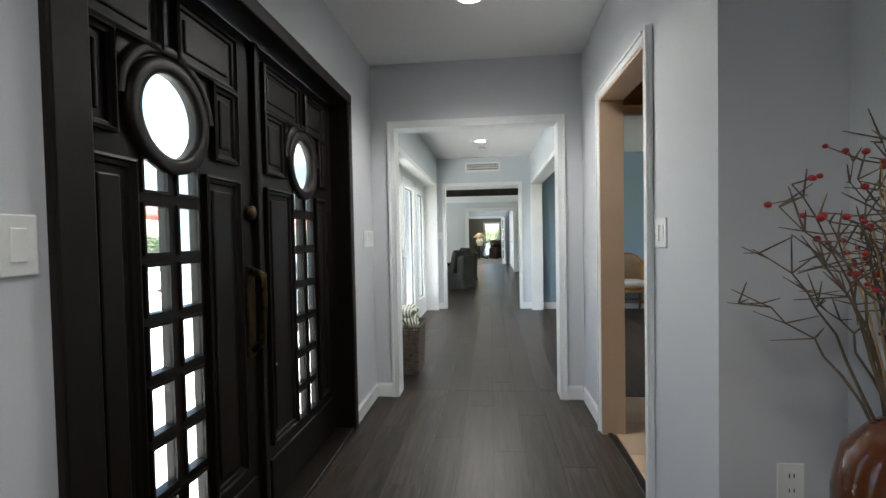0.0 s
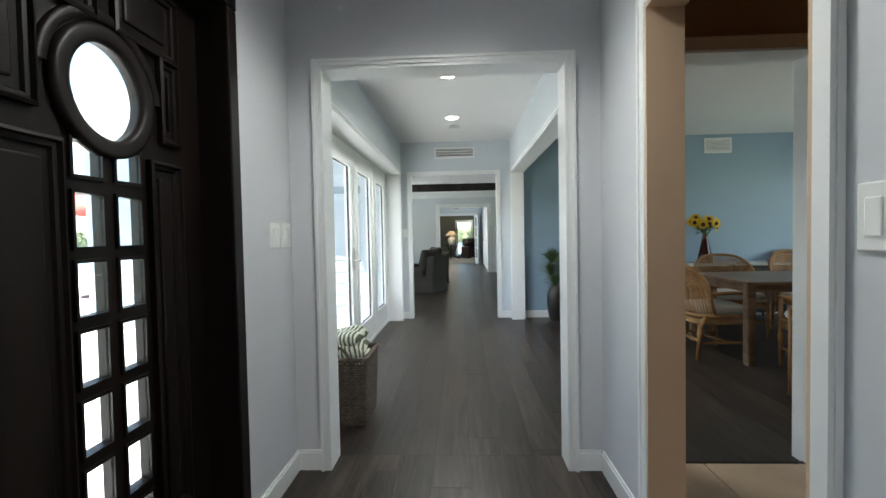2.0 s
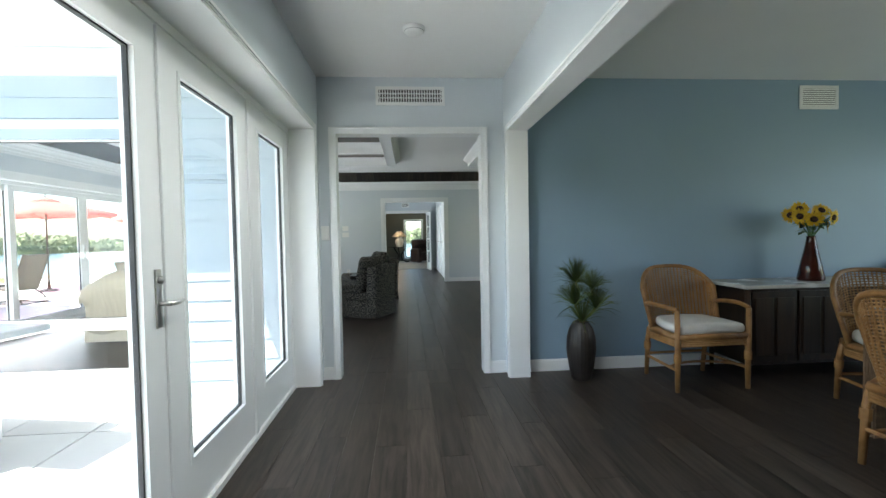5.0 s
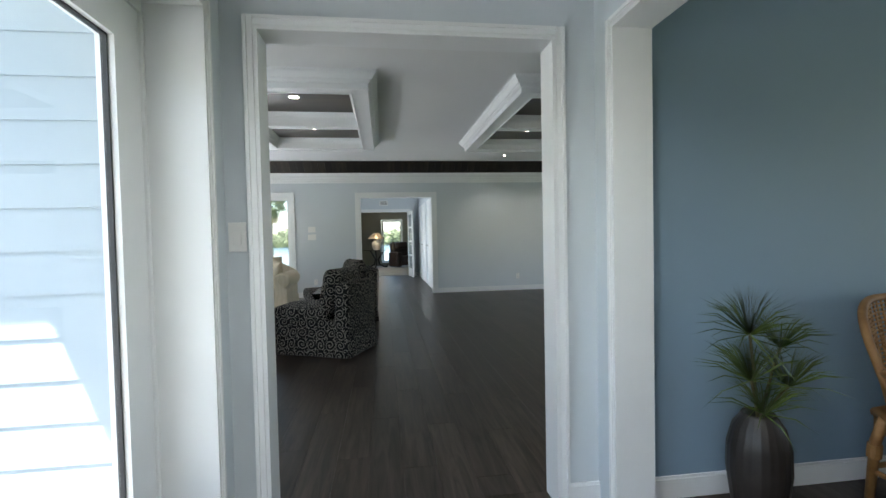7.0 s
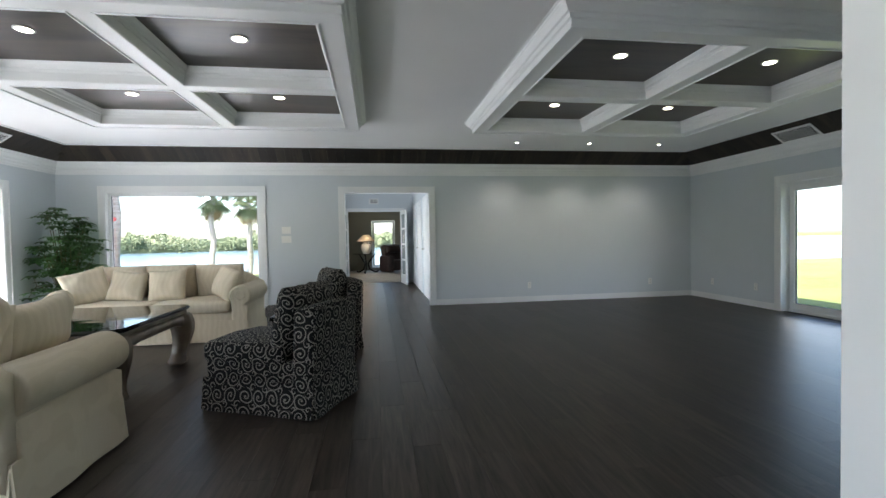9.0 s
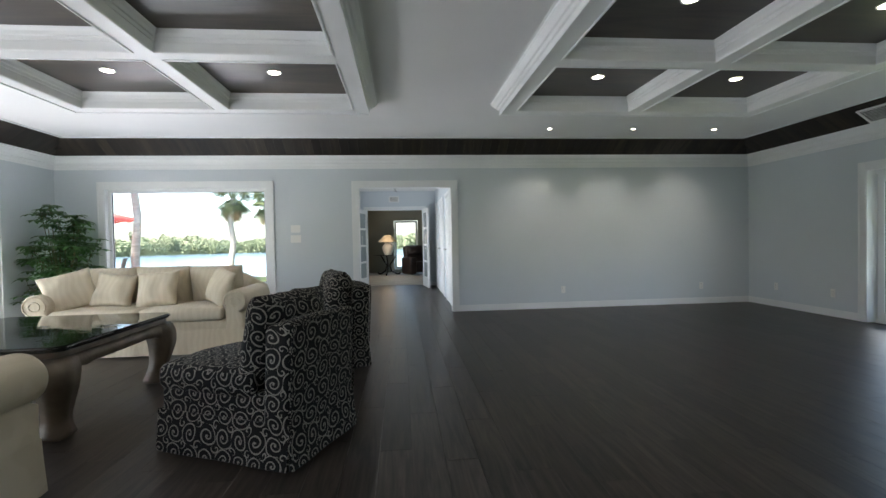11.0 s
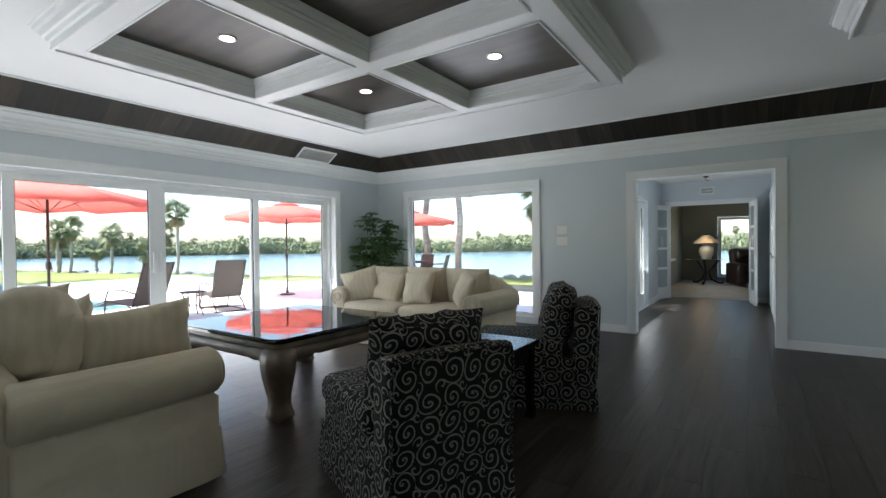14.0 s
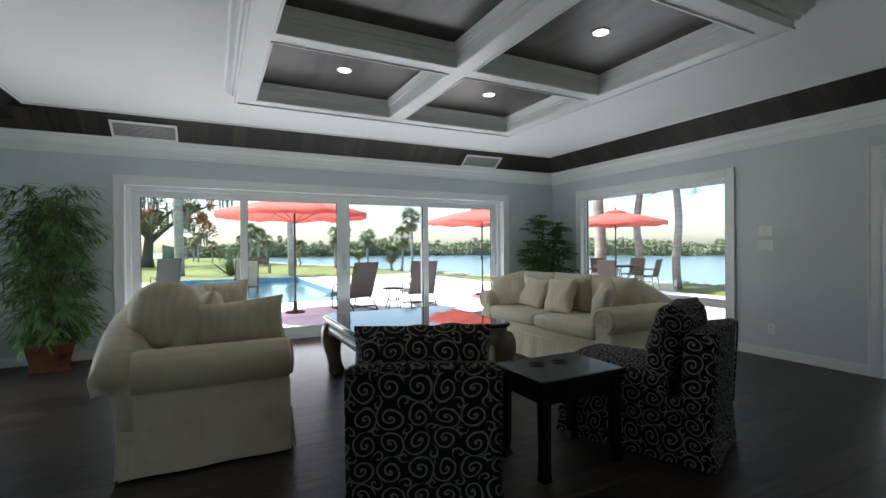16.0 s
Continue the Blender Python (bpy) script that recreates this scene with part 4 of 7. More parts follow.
def berry_vase(x, y):
    rng = random.Random(21)
    v = thing("floor_vase", x, y, 0, 0, "glossy red-brown floor vase full of dry stems and red berry branches", "vase")
    part("body", lathe([(0.0, 0.0), (0.085, 0.0), (0.09, 0.02), (0.118, 0.28), (0.142, 0.54), (0.143, 0.66), (0.125, 0.745), (0.085, 0.80), (0.052, 0.83), (0.042, 0.86), (0.036, 0.885), (0.031, 0.885), (0.034, 0.84), (0.06, 0.80)], 44, False), VASE, v, smooth=True)
    part("rim", lathe([(0.034, 0.875), (0.05, 0.90), (0.055, 0.92), (0.05, 0.92), (0.042, 0.90), (0.032, 0.88)], 36, False), VASERIM, v, "tan rim", smooth=True)
    straw = bmesh.new()
    for _ in range(85):
        a, s = rng.uniform(0, math.tau), rng.uniform(0.02, 0.13)
        h = rng.uniform(1.12, 1.38)
        tube(arc((0.02 * math.cos(a), 0.02 * math.sin(a), 0.7), (s * math.cos(a), s * math.sin(a), h), (0, 0, 0.06), 4), [0.0035, 0.003, 0.0025, 0.002, 0.001], 4, straw)
    tagged(part("dry_grass", straw, STRAW, v, "straw-coloured dry grass stems"), kind="stuff")
    br = bmesh.new()
    spots = []
    for _ in range(58):
        a, s = rng.uniform(0, math.tau), rng.uniform(0.05, 0.34)
        h = 1.52 - s * 0.8 + rng.uniform(-0.26, 0.03)
        if a < 1.3 or a > 5.0:
            s *= 0.42
        pts = arc((0.025 * math.cos(a), 0.025 * math.sin(a), 0.7), (s * math.cos(a), s * math.sin(a), h), (0, 0, 0.08), 9)
        pts = [p + Vector((rng.gauss(0, 0.008), rng.gauss(0, 0.008), rng.gauss(0, 0.006))) for p in pts]
        tube(pts, [0.0042 - 0.00034 * k for k in range(10)], 5, br)
        for k in range(5, 10):
            for _ in range(2):
                d = Vector((rng.gauss(0, 1), rng.gauss(0, 1), rng.gauss(0.5, 0.8))).normalized() * rng.uniform(0.03, 0.10)
                tube([pts[k], pts[k] + d * 0.6, pts[k] + d], [0.0022, 0.0018, 0.001], 4, br)
                if rng.random() < 0.86:
                    spots.append(pts[k] + d)
                    if rng.random() < 0.6:
                        spots.append(pts[k] + d * 0.55 + Vector((0.012, 0.006, 0.004)))
    tagged(part("berry_branch", br, TWIG, v, "thin dark berry branches"), kind="stuff")
    bb = bmesh.new()
    bmesh.ops.create_icosphere(bb, subdivisions=2, radius=1.0)
    me = mesh_of(bb, BERRY, True)
    for p in spots[:290]:
        r = rng.uniform(0.0055, 0.0082)
        piece("berry", me, v, Matrix.Translation(p) @ Matrix.Diagonal((r, r, r * 0.92, 1)))


berry_vase(1.05, 2.64)

# wicker basket with folded striped throws
WICKER = mixed("wicker_grey_brown", (0.05, 0.038, 0.030), (0.15, 0.115, 0.09), 0.75, 30, 120, 0.4)
STRIPE = material("throw_palm_stripe", (0.6, 0.6, 0.5), 0.9, spec=0.2)
_c = coords(STRIPE, (1, 1, 1))
_w = node(STRIPE, "ShaderNodeTexWave", Scale=11.0, Distortion=7.0, Detail=2.0)
_w.inputs["Detail Scale"].default_value = 0.8
wire(STRIPE, _c, _w.inputs["Vector"])
wire(STRIPE, shade(STRIPE, _w.outputs["Fac"], (0.10, 0.13, 0.08), (0.62, 0.62, 0.52), 0.42, 0.55), bsdf(STRIPE).inputs["Base Color"])
_n = node(STRIPE, "ShaderNodeTexNoise", Scale=300.0)
wire(STRIPE, _c, _n.inputs["Vector"])
bumped(STRIPE, _n.outputs[0], 0.4, 0.004)


def basket(x0, x1, y0, y1, h):
    b = thing("wicker_basket", (x0 + x1) / 2, (y0 + y1) / 2, 0, 0, "tall grey-brown wicker basket holding folded throws", "basket")
    w, d = (x1 - x0) / 2, (y1 - y0) / 2
    part("bottom", rounded(-w * 0.88, w * 0.88, -d * 0.88, d * 0.88, 0.0, 0.02, 0.005), WICKER, b)
    n = int(h / 0.0165)
    per = 72

    def spot(t, z, off):
        k = 0.9 + 0.1 * z / h
        q = (t * 4) % 4
        e, f = int(q), q - int(q)
        X, Y = ((-w + 2 * w * f, -d), (w, -d + 2 * d * f), (w - 2 * w * f, d), (-w, d - 2 * d * f))[e]
        nx, ny = ((0, -1), (1, 0), (0, 1), (-1, 0))[e]
        return Vector((X * k + nx * off, Y * k + ny * off, z))
    weave = bmesh.new()
    for r in range(n):
        z = 0.012 + r * (h - 0.03) / n
        pts = [spot(i / per, z, 0.006 * (1 if (i + r) % 2 else -1)) for i in range(per + 1)]
        tube(pts, 0.0085, 5, weave)
    part("weave", weave, WICKER, b, "woven wicker strands", smooth=True)
    stakes = bmesh.new()
    for i in range(0, per):
        tube([spot((i + 0.5) / per, 0.0, 0), spot((i + 0.5) / per, h, 0)], 0.004, 4, stakes)
    part("stakes", stakes, WICKER, b)
    rim = bmesh.new()
    for s in (0, 1):
        tube([spot(i / 96, h + 0.01 * math.sin(i * 1.5 + s * 3.14), 0.008 * math.cos(i * 1.5 + s * 3.14)) for i in range(97)], 0.011, 6, rim)
    part("rim", rim, WICKER, b, "braided rim", smooth=True)
    part("handle", tube([(-0.085, -d - 0.004, h - 0.02)] + arc((-0.08, -d - 0.01, h), (0.08, -d - 0.01, h), (0, -0.01, 0.085), 8) + [(0.085, -d - 0.004, h - 0.02)], 0.010, 8), WICKER, b, "arched wicker handle", smooth=True)
    part("handle", tube([(-0.085, d + 0.004, h - 0.02)] + arc((-0.08, d + 0.01, h), (0.08, d + 0.01, h), (0, 0.01, 0.085), 8) + [(0.085, d + 0.004, h - 0.02)], 0.010, 8), WICKER, b, "arched wicker handle", smooth=True)
    return b


BX0, BX1, BY0, BY1, BH = -0.80, -0.46, 5.555, 5.955, 0.43
basket(BX0, BX1, BY0, BY1, BH)
for k, (z, dx, rz, w, h, t) in enumerate(((BH - 0.05, 0.0, 0, 0.31, 0.34, 0.11), (BH + 0.03, -0.01, 6, 0.30, 0.34, 0.12), (BH + 0.105, -0.02, -4, 0.28, 0.30, 0.11))):
    bm = pillow(w, h, t, 16, 0.02, 5.0, 0.012, k * 3.1)
    bm.transform(pose(0, 0, 0, -90))
    th = tagged(part("folded_throw", bm, STRIPE, smooth=True), "folded cream throw with green palm-leaf stripes in a basket", "throw", "throws")
    th.matrix_basis = pose((BX0 + BX1) / 2 + dx, (BY0 + BY1) / 2, z, 0, 0, rz)

# ---- living room ----
def damask(m):
    """Faint tone-on-tone leaf figure in the weave."""
    c = coords(m, (1, 1, 1))
    w = node(m, "ShaderNodeTexWave", Scale=5.0, Distortion=9.0, Detail=2.0)
    w.inputs["Detail Scale"].default_value = 0.7
    wire(m, c, w.inputs["Vector"])
    r = node(m, "ShaderNodeMapRange", To_Min=0.72, To_Max=0.9)
    wire(m, w.outputs["Fac"], r.inputs[0])
    wire(m, r.outputs[0], bsdf(m).inputs["Roughness"])
    col = shade(m, w.outputs["Fac"], (0.60, 0.525, 0.39), (0.635, 0.56, 0.425), 0.35, 0.65)
    wire(m, col, bsdf(m).inputs["Base Color"])


damask(CREAM)
bsdf(CREAM).inputs["Sheen Weight"].default_value = 0.15


def soft(bm, cuts=2):
    bmesh.ops.subdivide_edges(bm, edges=bm.edges[:], cuts=cuts, use_grid_fill=True)
    return bm


def skirt_panel(x0, x1, y, z0, z1, amp=0.006, waves=3.0, face=-1, axis="x"):
    """A hanging cloth panel with slight folds and thickness."""
    n = 24
    bm = bmesh.new()
    rows = []
    for i in range(n + 1):
        t = i / n
        u = x0 + (x1 - x0) * t
        o = amp * math.sin(t * waves * math.tau)
        col = []
        for z, k, d in ((z1, 0.2, 0), (z0, 1.2, 0.012), (z0, 1.2, -0.006), (z1, 0.2, -0.012)):
            v = y + face * (o * k + d + (0.012 if k > 1 else 0))
            col.append(bm.verts.new((u, v, z) if axis == "x" else (v, u, z)))
        rows.append(col)
    for a, b in zip(rows, rows[1:]):
        for k in range(4):
            bm.faces.new([a[k], a[(k + 1) % 4], b[(k + 1) % 4], b[k]])
    bm.faces.new(rows[0])
    bm.faces.new(rows[-1][::-1])
    bmesh.ops.recalc_face_normals(bm, faces=bm.faces[:])
    return bm


def sofa(x, y, rz, label):
    """Cream sofa with a curved back and rolled arms; it faces -y, its front skirt at y=-0.47."""
    s = thing("sofa", x, y, 0, rz, label, "sofa", "cream sofas")
    W, D = 1.10, 0.47
    part("base", rounded(-W + 0.02, W - 0.02, -D + 0.03, D - 0.03, 0.06, 0.37, 0.03, 3), CREAM, s, smooth=True)
    # rolled arms: a scroll outline swept from front to back
    for k in (-1, 1):
        out = []
        for i in range(25):
            a = radians(-70 + 285 * i / 24)
            out.append((0.135 * math.cos(a), 0.565 + 0.125 * math.sin(a)))
        out += [(-0.10, 0.30), (-0.10, 0.06), (0.085, 0.06), (0.085, 0.44)]
        bm = prism([(u * k, v) for u, v in out], -D + 0.02, D - 0.08, "y")
        bm.transform(pose(k * (W - 0.09), 0, 0))
        bmesh.ops.bevel(bm, geom=[e for e in bm.edges if abs(e.verts[0].co.y - e.verts[1].co.y) < 1e-5], offset=0.022, segments=3, affect="EDGES", profile=0.6)
        arm = part("arm", bm, CREAM, s, "rolled arm", smooth=True)
        wel = [(k * (W - 0.09) + k * 0.112 * math.cos(radians(-70 + 285 * i / 24)), -D + 0.012, 0.565 + 0.102 * math.sin(radians(-70 + 285 * i / 24))) for i in range(25)]
        part("piping", tube(wel, 0.007, 6), CREAM, arm, smooth=True)
        part("scroll", tube([(k * (W - 0.09) + k * 0.055 * math.cos(i * 0.5), -D + 0.014, 0.565 + 0.05 * math.sin(i * 0.5)) for i in range(13)], 0.007, 6), CREAM, arm, smooth=True)
    # curved back
    n = 28
    bm = bmesh.new()
    rows = []
    for i in range(n + 1):
        u = -1 + 2 * i / n
        top = 0.895 - 0.21 * abs(u) ** 3.4 + 0.028 * abs(math.cos(u * math.pi * 1.5)) - 0.012
        prof = [(0.20, 0.30), (0.26, 0.55), (0.32, top - 0.10), (0.375, top - 0.02), (0.46, top), (0.535, top - 0.035), (0.58, top - 0.12), (0.565, top - 0.20), (0.50, 0.49), (0.466, 0.42), (0.455, 0.06), (0.30, 0.06)]
        rows.append([bm.verts.new((u * (W - 0.02 - 0.02 * (v > 0.7)), a, v)) for a, v in prof])
    for a, b in zip(rows, rows[1:]):
        for k in range(len(rows[0])):
            j = (k + 1) % len(rows[0])
            bm.faces.new([a[k], a[j], b[j], b[k]])
    bm.faces.new(rows[0])
    bm.faces.new(rows[-1][::-1])
    bmesh.ops.recalc_face_normals(bm, faces=bm.faces[:])
    part("backrest", bm, CREAM, s, "curved upholstered back", smooth=True)
    for k in (-1, 1):
        bm = rounded(-0.44, 0.44, -0.39, 0.36, -0.07, 0.07, 0.05, 4)
        bm = soft(bm, 1)
        for v in bm.verts:
            v.co.z += 0.022 * (1 - (v.co.x / 0.44) ** 2) * (1 - (v.co.y / 0.39) ** 2) * (1 if v.co.z > 0 else 0)
        bm.transform(pose(k * 0.447, -0.09, 0.435))
        part("seat_cushion", bm, CREAM, s, smooth=True)
    for k, (u, w, h) in enumerate(((-0.60, 0.62, 0.46), (0.0, 0.62, 0.47), (0.60, 0.62, 0.46))):
        bm = pillow(w, h, 0.24, 14, 0.06, 3.2, 0.01, k * 4.0)
        bm.transform(pose(u, 0.16, 0.71, 12, 0, 0))
        part("back_cushion", bm, CREAM, s, "plump loose back cushion", smooth=True)
    # skirt of cloth panels round the base
    e = D - 0.015
    for a, b in ((-W + 0.01, -0.36), (-0.35, 0.35), (0.36, W - 0.01)):
        part("skirt", skirt_panel(a, b, -e, 0.015, 0.27), CREAM, s)
    for k in (-1, 1):
        part("skirt", skirt_panel(-e + 0.01, e - 0.01, k * (W - 0.005), 0.015, 0.27, face=k, axis="y", waves=2), CREAM, s)
    part("skirt", skirt_panel(-W + 0.01, W - 0.01, e - 0.01, 0.015, 0.27, face=1), CREAM, s)
    return s


def throw_pillow(x, y, z, rx, ry, rz, w=0.46, h=0.42, d=0.17, seed=0.0, round_=False):
    p = 2.0 if round_ else 2.8
    bm = pillow(w, h, d, 16, 0.02 if round_ else 0.22, p, 0.012, seed)
    if round_:
        for v in bm.verts:
            u, t = v.co.x / (w / 2), v.co.z / (h / 2)
            q = max(abs(u), abs(t)) / max(1e-6, math.hypot(u, t))
            v.co.x *= q ** 0.9
            v.co.z *= q ** 0.9
    ob = tagged(part("throw_pillow", bm, CREAM, smooth=True), "plump cream damask throw pillow on the sofa", "pillow", "throw pillows")
    ob.matrix_basis = pose(x, y, z) @ pose(0, 0, 0, 0, 0, rz) @ pose(0, 0, 0, rx, ry, 0)
    return ob


SNX, SNY = -2.68, 15.17
sofa(SNX, SNY, 0, "cream damask sofa with rolled arms beneath the picture window")
throw_pillow(SNX - 0.83, SNY - 0.20, 0.70, -18, -14, 38, 0.48, 0.44, 0.17, 1.0)
throw_pillow(SNX - 0.42, SNY - 0.10, 0.69, -22, 6, 0, 0.44, 0.40, 0.16, 2.0)
throw_pillow(SNX + 0.05, SNY - 0.12, 0.69, -20, -4, 0, 0.46, 0.42, 0.16, 3.0)
throw_pillow(SNX + 0.78, SNY - 0.22, 0.71, -20, 10, -48, 0.46, 0.42, 0.17, 4.0)
SSX, SSY = -2.70, 11.52
sofa(SSX, SSY, 180, "cream damask sofa with rolled arms, its back to the patio window")
throw_pillow(SSX + 0.80, SSY + 0.17, 0.77, 4, -4, 92, 0.58, 0.32, 0.18, 5.0)
throw_pillow(SSX + 0.80, SSY - 0.24, 0.86, -6, 0, 96, 0.40, 0.42, 0.24, 6.0, True)
throw_pillow(SSX + 0.46, SSY - 0.03, 0.78, 20, 12, 178, 0.44, 0.40, 0.16, 7.0)
throw_pillow(SSX - 0.80, SSY + 0.12, 0.74, 8, 4, 235, 0.50, 0.44, 0.18, 8.0)


def scroll_cloth():
    """Black cloth with taupe spiral scrolls."""
    m = material("upholstery_black_scroll", (0.01, 0.01, 0.01), 0.8, spec=0.25)
    nt = m.node_tree
    uv = nt.nodes.new("ShaderNodeUVMap")
    uv.uv_map = "cloth"

    def math_(op, a, b=None, c=None):
        n = nt.nodes.new("ShaderNodeMath")
        n.operation = op
        for i, v in enumerate((a, b, c)):
            if v is None:
                continue
            if isinstance(v, (int, float)):
                n.inputs[i].default_value = v
            else:
                nt.links.new(v, n.inputs[i])
        return n.outputs[0]
    warp = node(m, "ShaderNodeTexNoise", Scale=5.0, Detail=1.0)
    nt.links.new(uv.outputs[0], warp.inputs["Vector"])
    push = nt.nodes.new("ShaderNodeVectorMath")
    push.operation = "MULTIPLY_ADD"
    push.inputs[1].default_value = (0.07, 0.07, 0.0)
    nt.links.new(warp.outputs["Color"], push.inputs[0])
    nt.links.new(uv.outputs[0], push.inputs[2])
    sep = nt.nodes.new("ShaderNodeSeparateXYZ")
    nt.links.new(push.outputs[0], sep.inputs[0])
    lines = None
    for du, dv, cell, hand, turn in ((0.0, 0.0, 0.112, 1, 0.0), (0.056, 0.056, 0.112, -1, 0.35)):
        u = math_("DIVIDE", math_("ADD", sep.outputs[0], du), cell)
        v = math_("DIVIDE", math_("ADD", sep.outputs[1], dv), cell)
        iu, iv = math_("FLOOR", u), math_("FLOOR", v)
        fu = math_("SUBTRACT", math_("FRACT", u), 0.5)
        fv = math_("SUBTRACT", math_("FRACT", v), 0.5)
        r = math_("SQRT", math_("ADD", math_("MULTIPLY", fu, fu), math_("MULTIPLY", fv, fv)))
        ang = math_("DIVIDE", math_("ARCTAN2", math_("MULTIPLY", fv, hand), fu), math.tau)
        spin = math_("FRACT", math_("MULTIPLY", math_("ADD", math_("MULTIPLY", iu, 0.37), math_("MULTIPLY", iv, 0.61)), 1.0))
        ph = math_("FRACT", math_("ADD", math_("ADD", math_("SUBTRACT", ang, math_("MULTIPLY", r, 3.9)), spin), turn + 4.0))
        band = math_("LESS_THAN", math_("ABSOLUTE", math_("SUBTRACT", ph, 0.5)), 0.135)
        inside = math_("LESS_THAN", r, 0.40)
        core = math_("LESS_THAN", r, 0.05)
        one = math_("MAXIMUM", math_("MULTIPLY", band, inside), core)
        # a long tail that leaves each spiral
        tail_r = math_("ABSOLUTE", math_("SUBTRACT", r, math_("ADD", 0.40, math_("MULTIPLY", math_("FRACT", math_("ADD", ang, spin)), 0.26))))
        tail = math_("MULTIPLY", math_("LESS_THAN", tail_r, 0.030), math_("LESS_THAN", math_("FRACT", math_("ADD", ang, spin)), 0.55))
        if lines is None:
            first = r
            one = math_("MAXIMUM", one, tail)
            lines = one
        else:
            free = math_("GREATER_THAN", first, 0.44)
            small = math_("LESS_THAN", r, 0.24)
            lines = math_("MAXIMUM", lines, math_("MULTIPLY", math_("MULTIPLY", band, small), free))
    mix = nt.nodes.new("ShaderNodeMix")
    mix.data_type = "RGBA"
    mix.inputs[6].default_value = (0.003, 0.003, 0.003, 1)
    mix.inputs[7].default_value = (0.205, 0.19, 0.162, 1)
    nt.links.new(lines, mix.inputs[0])
    nt.links.new(mix.outputs[2], bsdf(m).inputs["Base Color"])
    n = node(m, "ShaderNodeTexNoise", Scale=500.0)
    nt.links.new(uv.outputs[0], n.inputs["Vector"])
    bumped(m, n.outputs[0], 0.3, 0.003)
    return m


SCROLL = scroll_cloth()


def cloth_part(name, bm, parent, label="", smooth=True):
    return box_uv(part(name, bm, SCROLL, parent, label, smooth))


def slipper_chair(x, y, rz):
    """Armless skirted chair; it faces -y."""
    c = thing("slipper_chair", x, y, 0, rz, "black armless slipper chair with taupe scroll pattern and long skirt", "armchair", "scroll-pattern chairs")
    W, F, B = 0.325, -0.465, 0.465
    bm = rounded(-W + 0.015, W - 0.015, F + 0.02, B - 0.05, 0.20, 0.38, 0.03, 3)
    cloth_part("seat_base", bm, c)
    bm = rounded(-W, W, F, B - 0.25, -0.075, 0.075, 0.05, 4)
    bm = soft(bm, 1)
    for v in bm.verts:
        if v.co.z > 0:
            v.co.z += 0.022 * max(0, 1 - (v.co.x / W) ** 2)
    bm.transform(pose(0, 0, 0.425))
    cloth_part("seat_cushion", bm, c)
    bm = rounded(-W, W, -0.085, 0.085, 0.0, 0.57, 0.035, 4)
    bm = soft(bm, 1)
    for v in bm.verts:
        v.co.z += 0.012 * (1 - (v.co.x / W) ** 2) * (v.co.z > 0.4) + 0.02 * (v.co.y / 0.085) * (v.co.z > 0.4)
    bm.transform(pose(0, B - 0.105, 0.20, -3))
    cloth_part("backrest", bm, c, "low upright padded back")
    seam = [(-W + 0.012, B - 0.012, 0.24), (-W + 0.012, B + 0.012, 0.70), (-W + 0.03, B + 0.016, 0.765), (0, B + 0.018, 0.778), (W - 0.03, B + 0.016, 0.765), (W - 0.012, B + 0.012, 0.70), (W - 0.012, B - 0.012, 0.24)]
    cloth_part("piping", tube(seam, 0.006, 6), c)
    bm = pillow(0.62, 0.50, 0.25, 18, 0.05, 3.8, 0.010, x)
    bm.transform(pose(0, B - 0.275, 0.665, -13))
    cloth_part("back_cushion", bm, c, "loose rounded back cushion rising over the back")
    for a, b, yy, f, ax in ((-W, W, F + 0.01, -1, "x"), (-W, W, B - 0.02, 1, "x"), (F + 0.012, B - 0.022, -W + 0.005, -1, "y"), (F + 0.012, B - 0.022, W - 0.005, 1, "y")):
        cloth_part("skirt", skirt_panel(a, b, yy, 0.012, 0.245, 0.004, 1.5, f, ax), c, smooth=False)
    return c


slipper_chair(-0.73, 12.485, 246)
slipper_chair(-0.72, 14.10, 292)

# coffee table: bowed legs, carved apron, black glass top
GLASSBLACK = material("tabletop_black_glass", (0.006, 0.007, 0.007), 0.04, spec=0.55)
_n = node(GLASSBLACK, "ShaderNodeTexNoise", Scale=3.5, Detail=2.0)
wire(GLASSBLACK, coords(GLASSBLACK, (1, 2.2, 1)), _n.inputs["Vector"])
bumped(GLASSBLACK, _n.outputs[0], 0.12, 0.01)


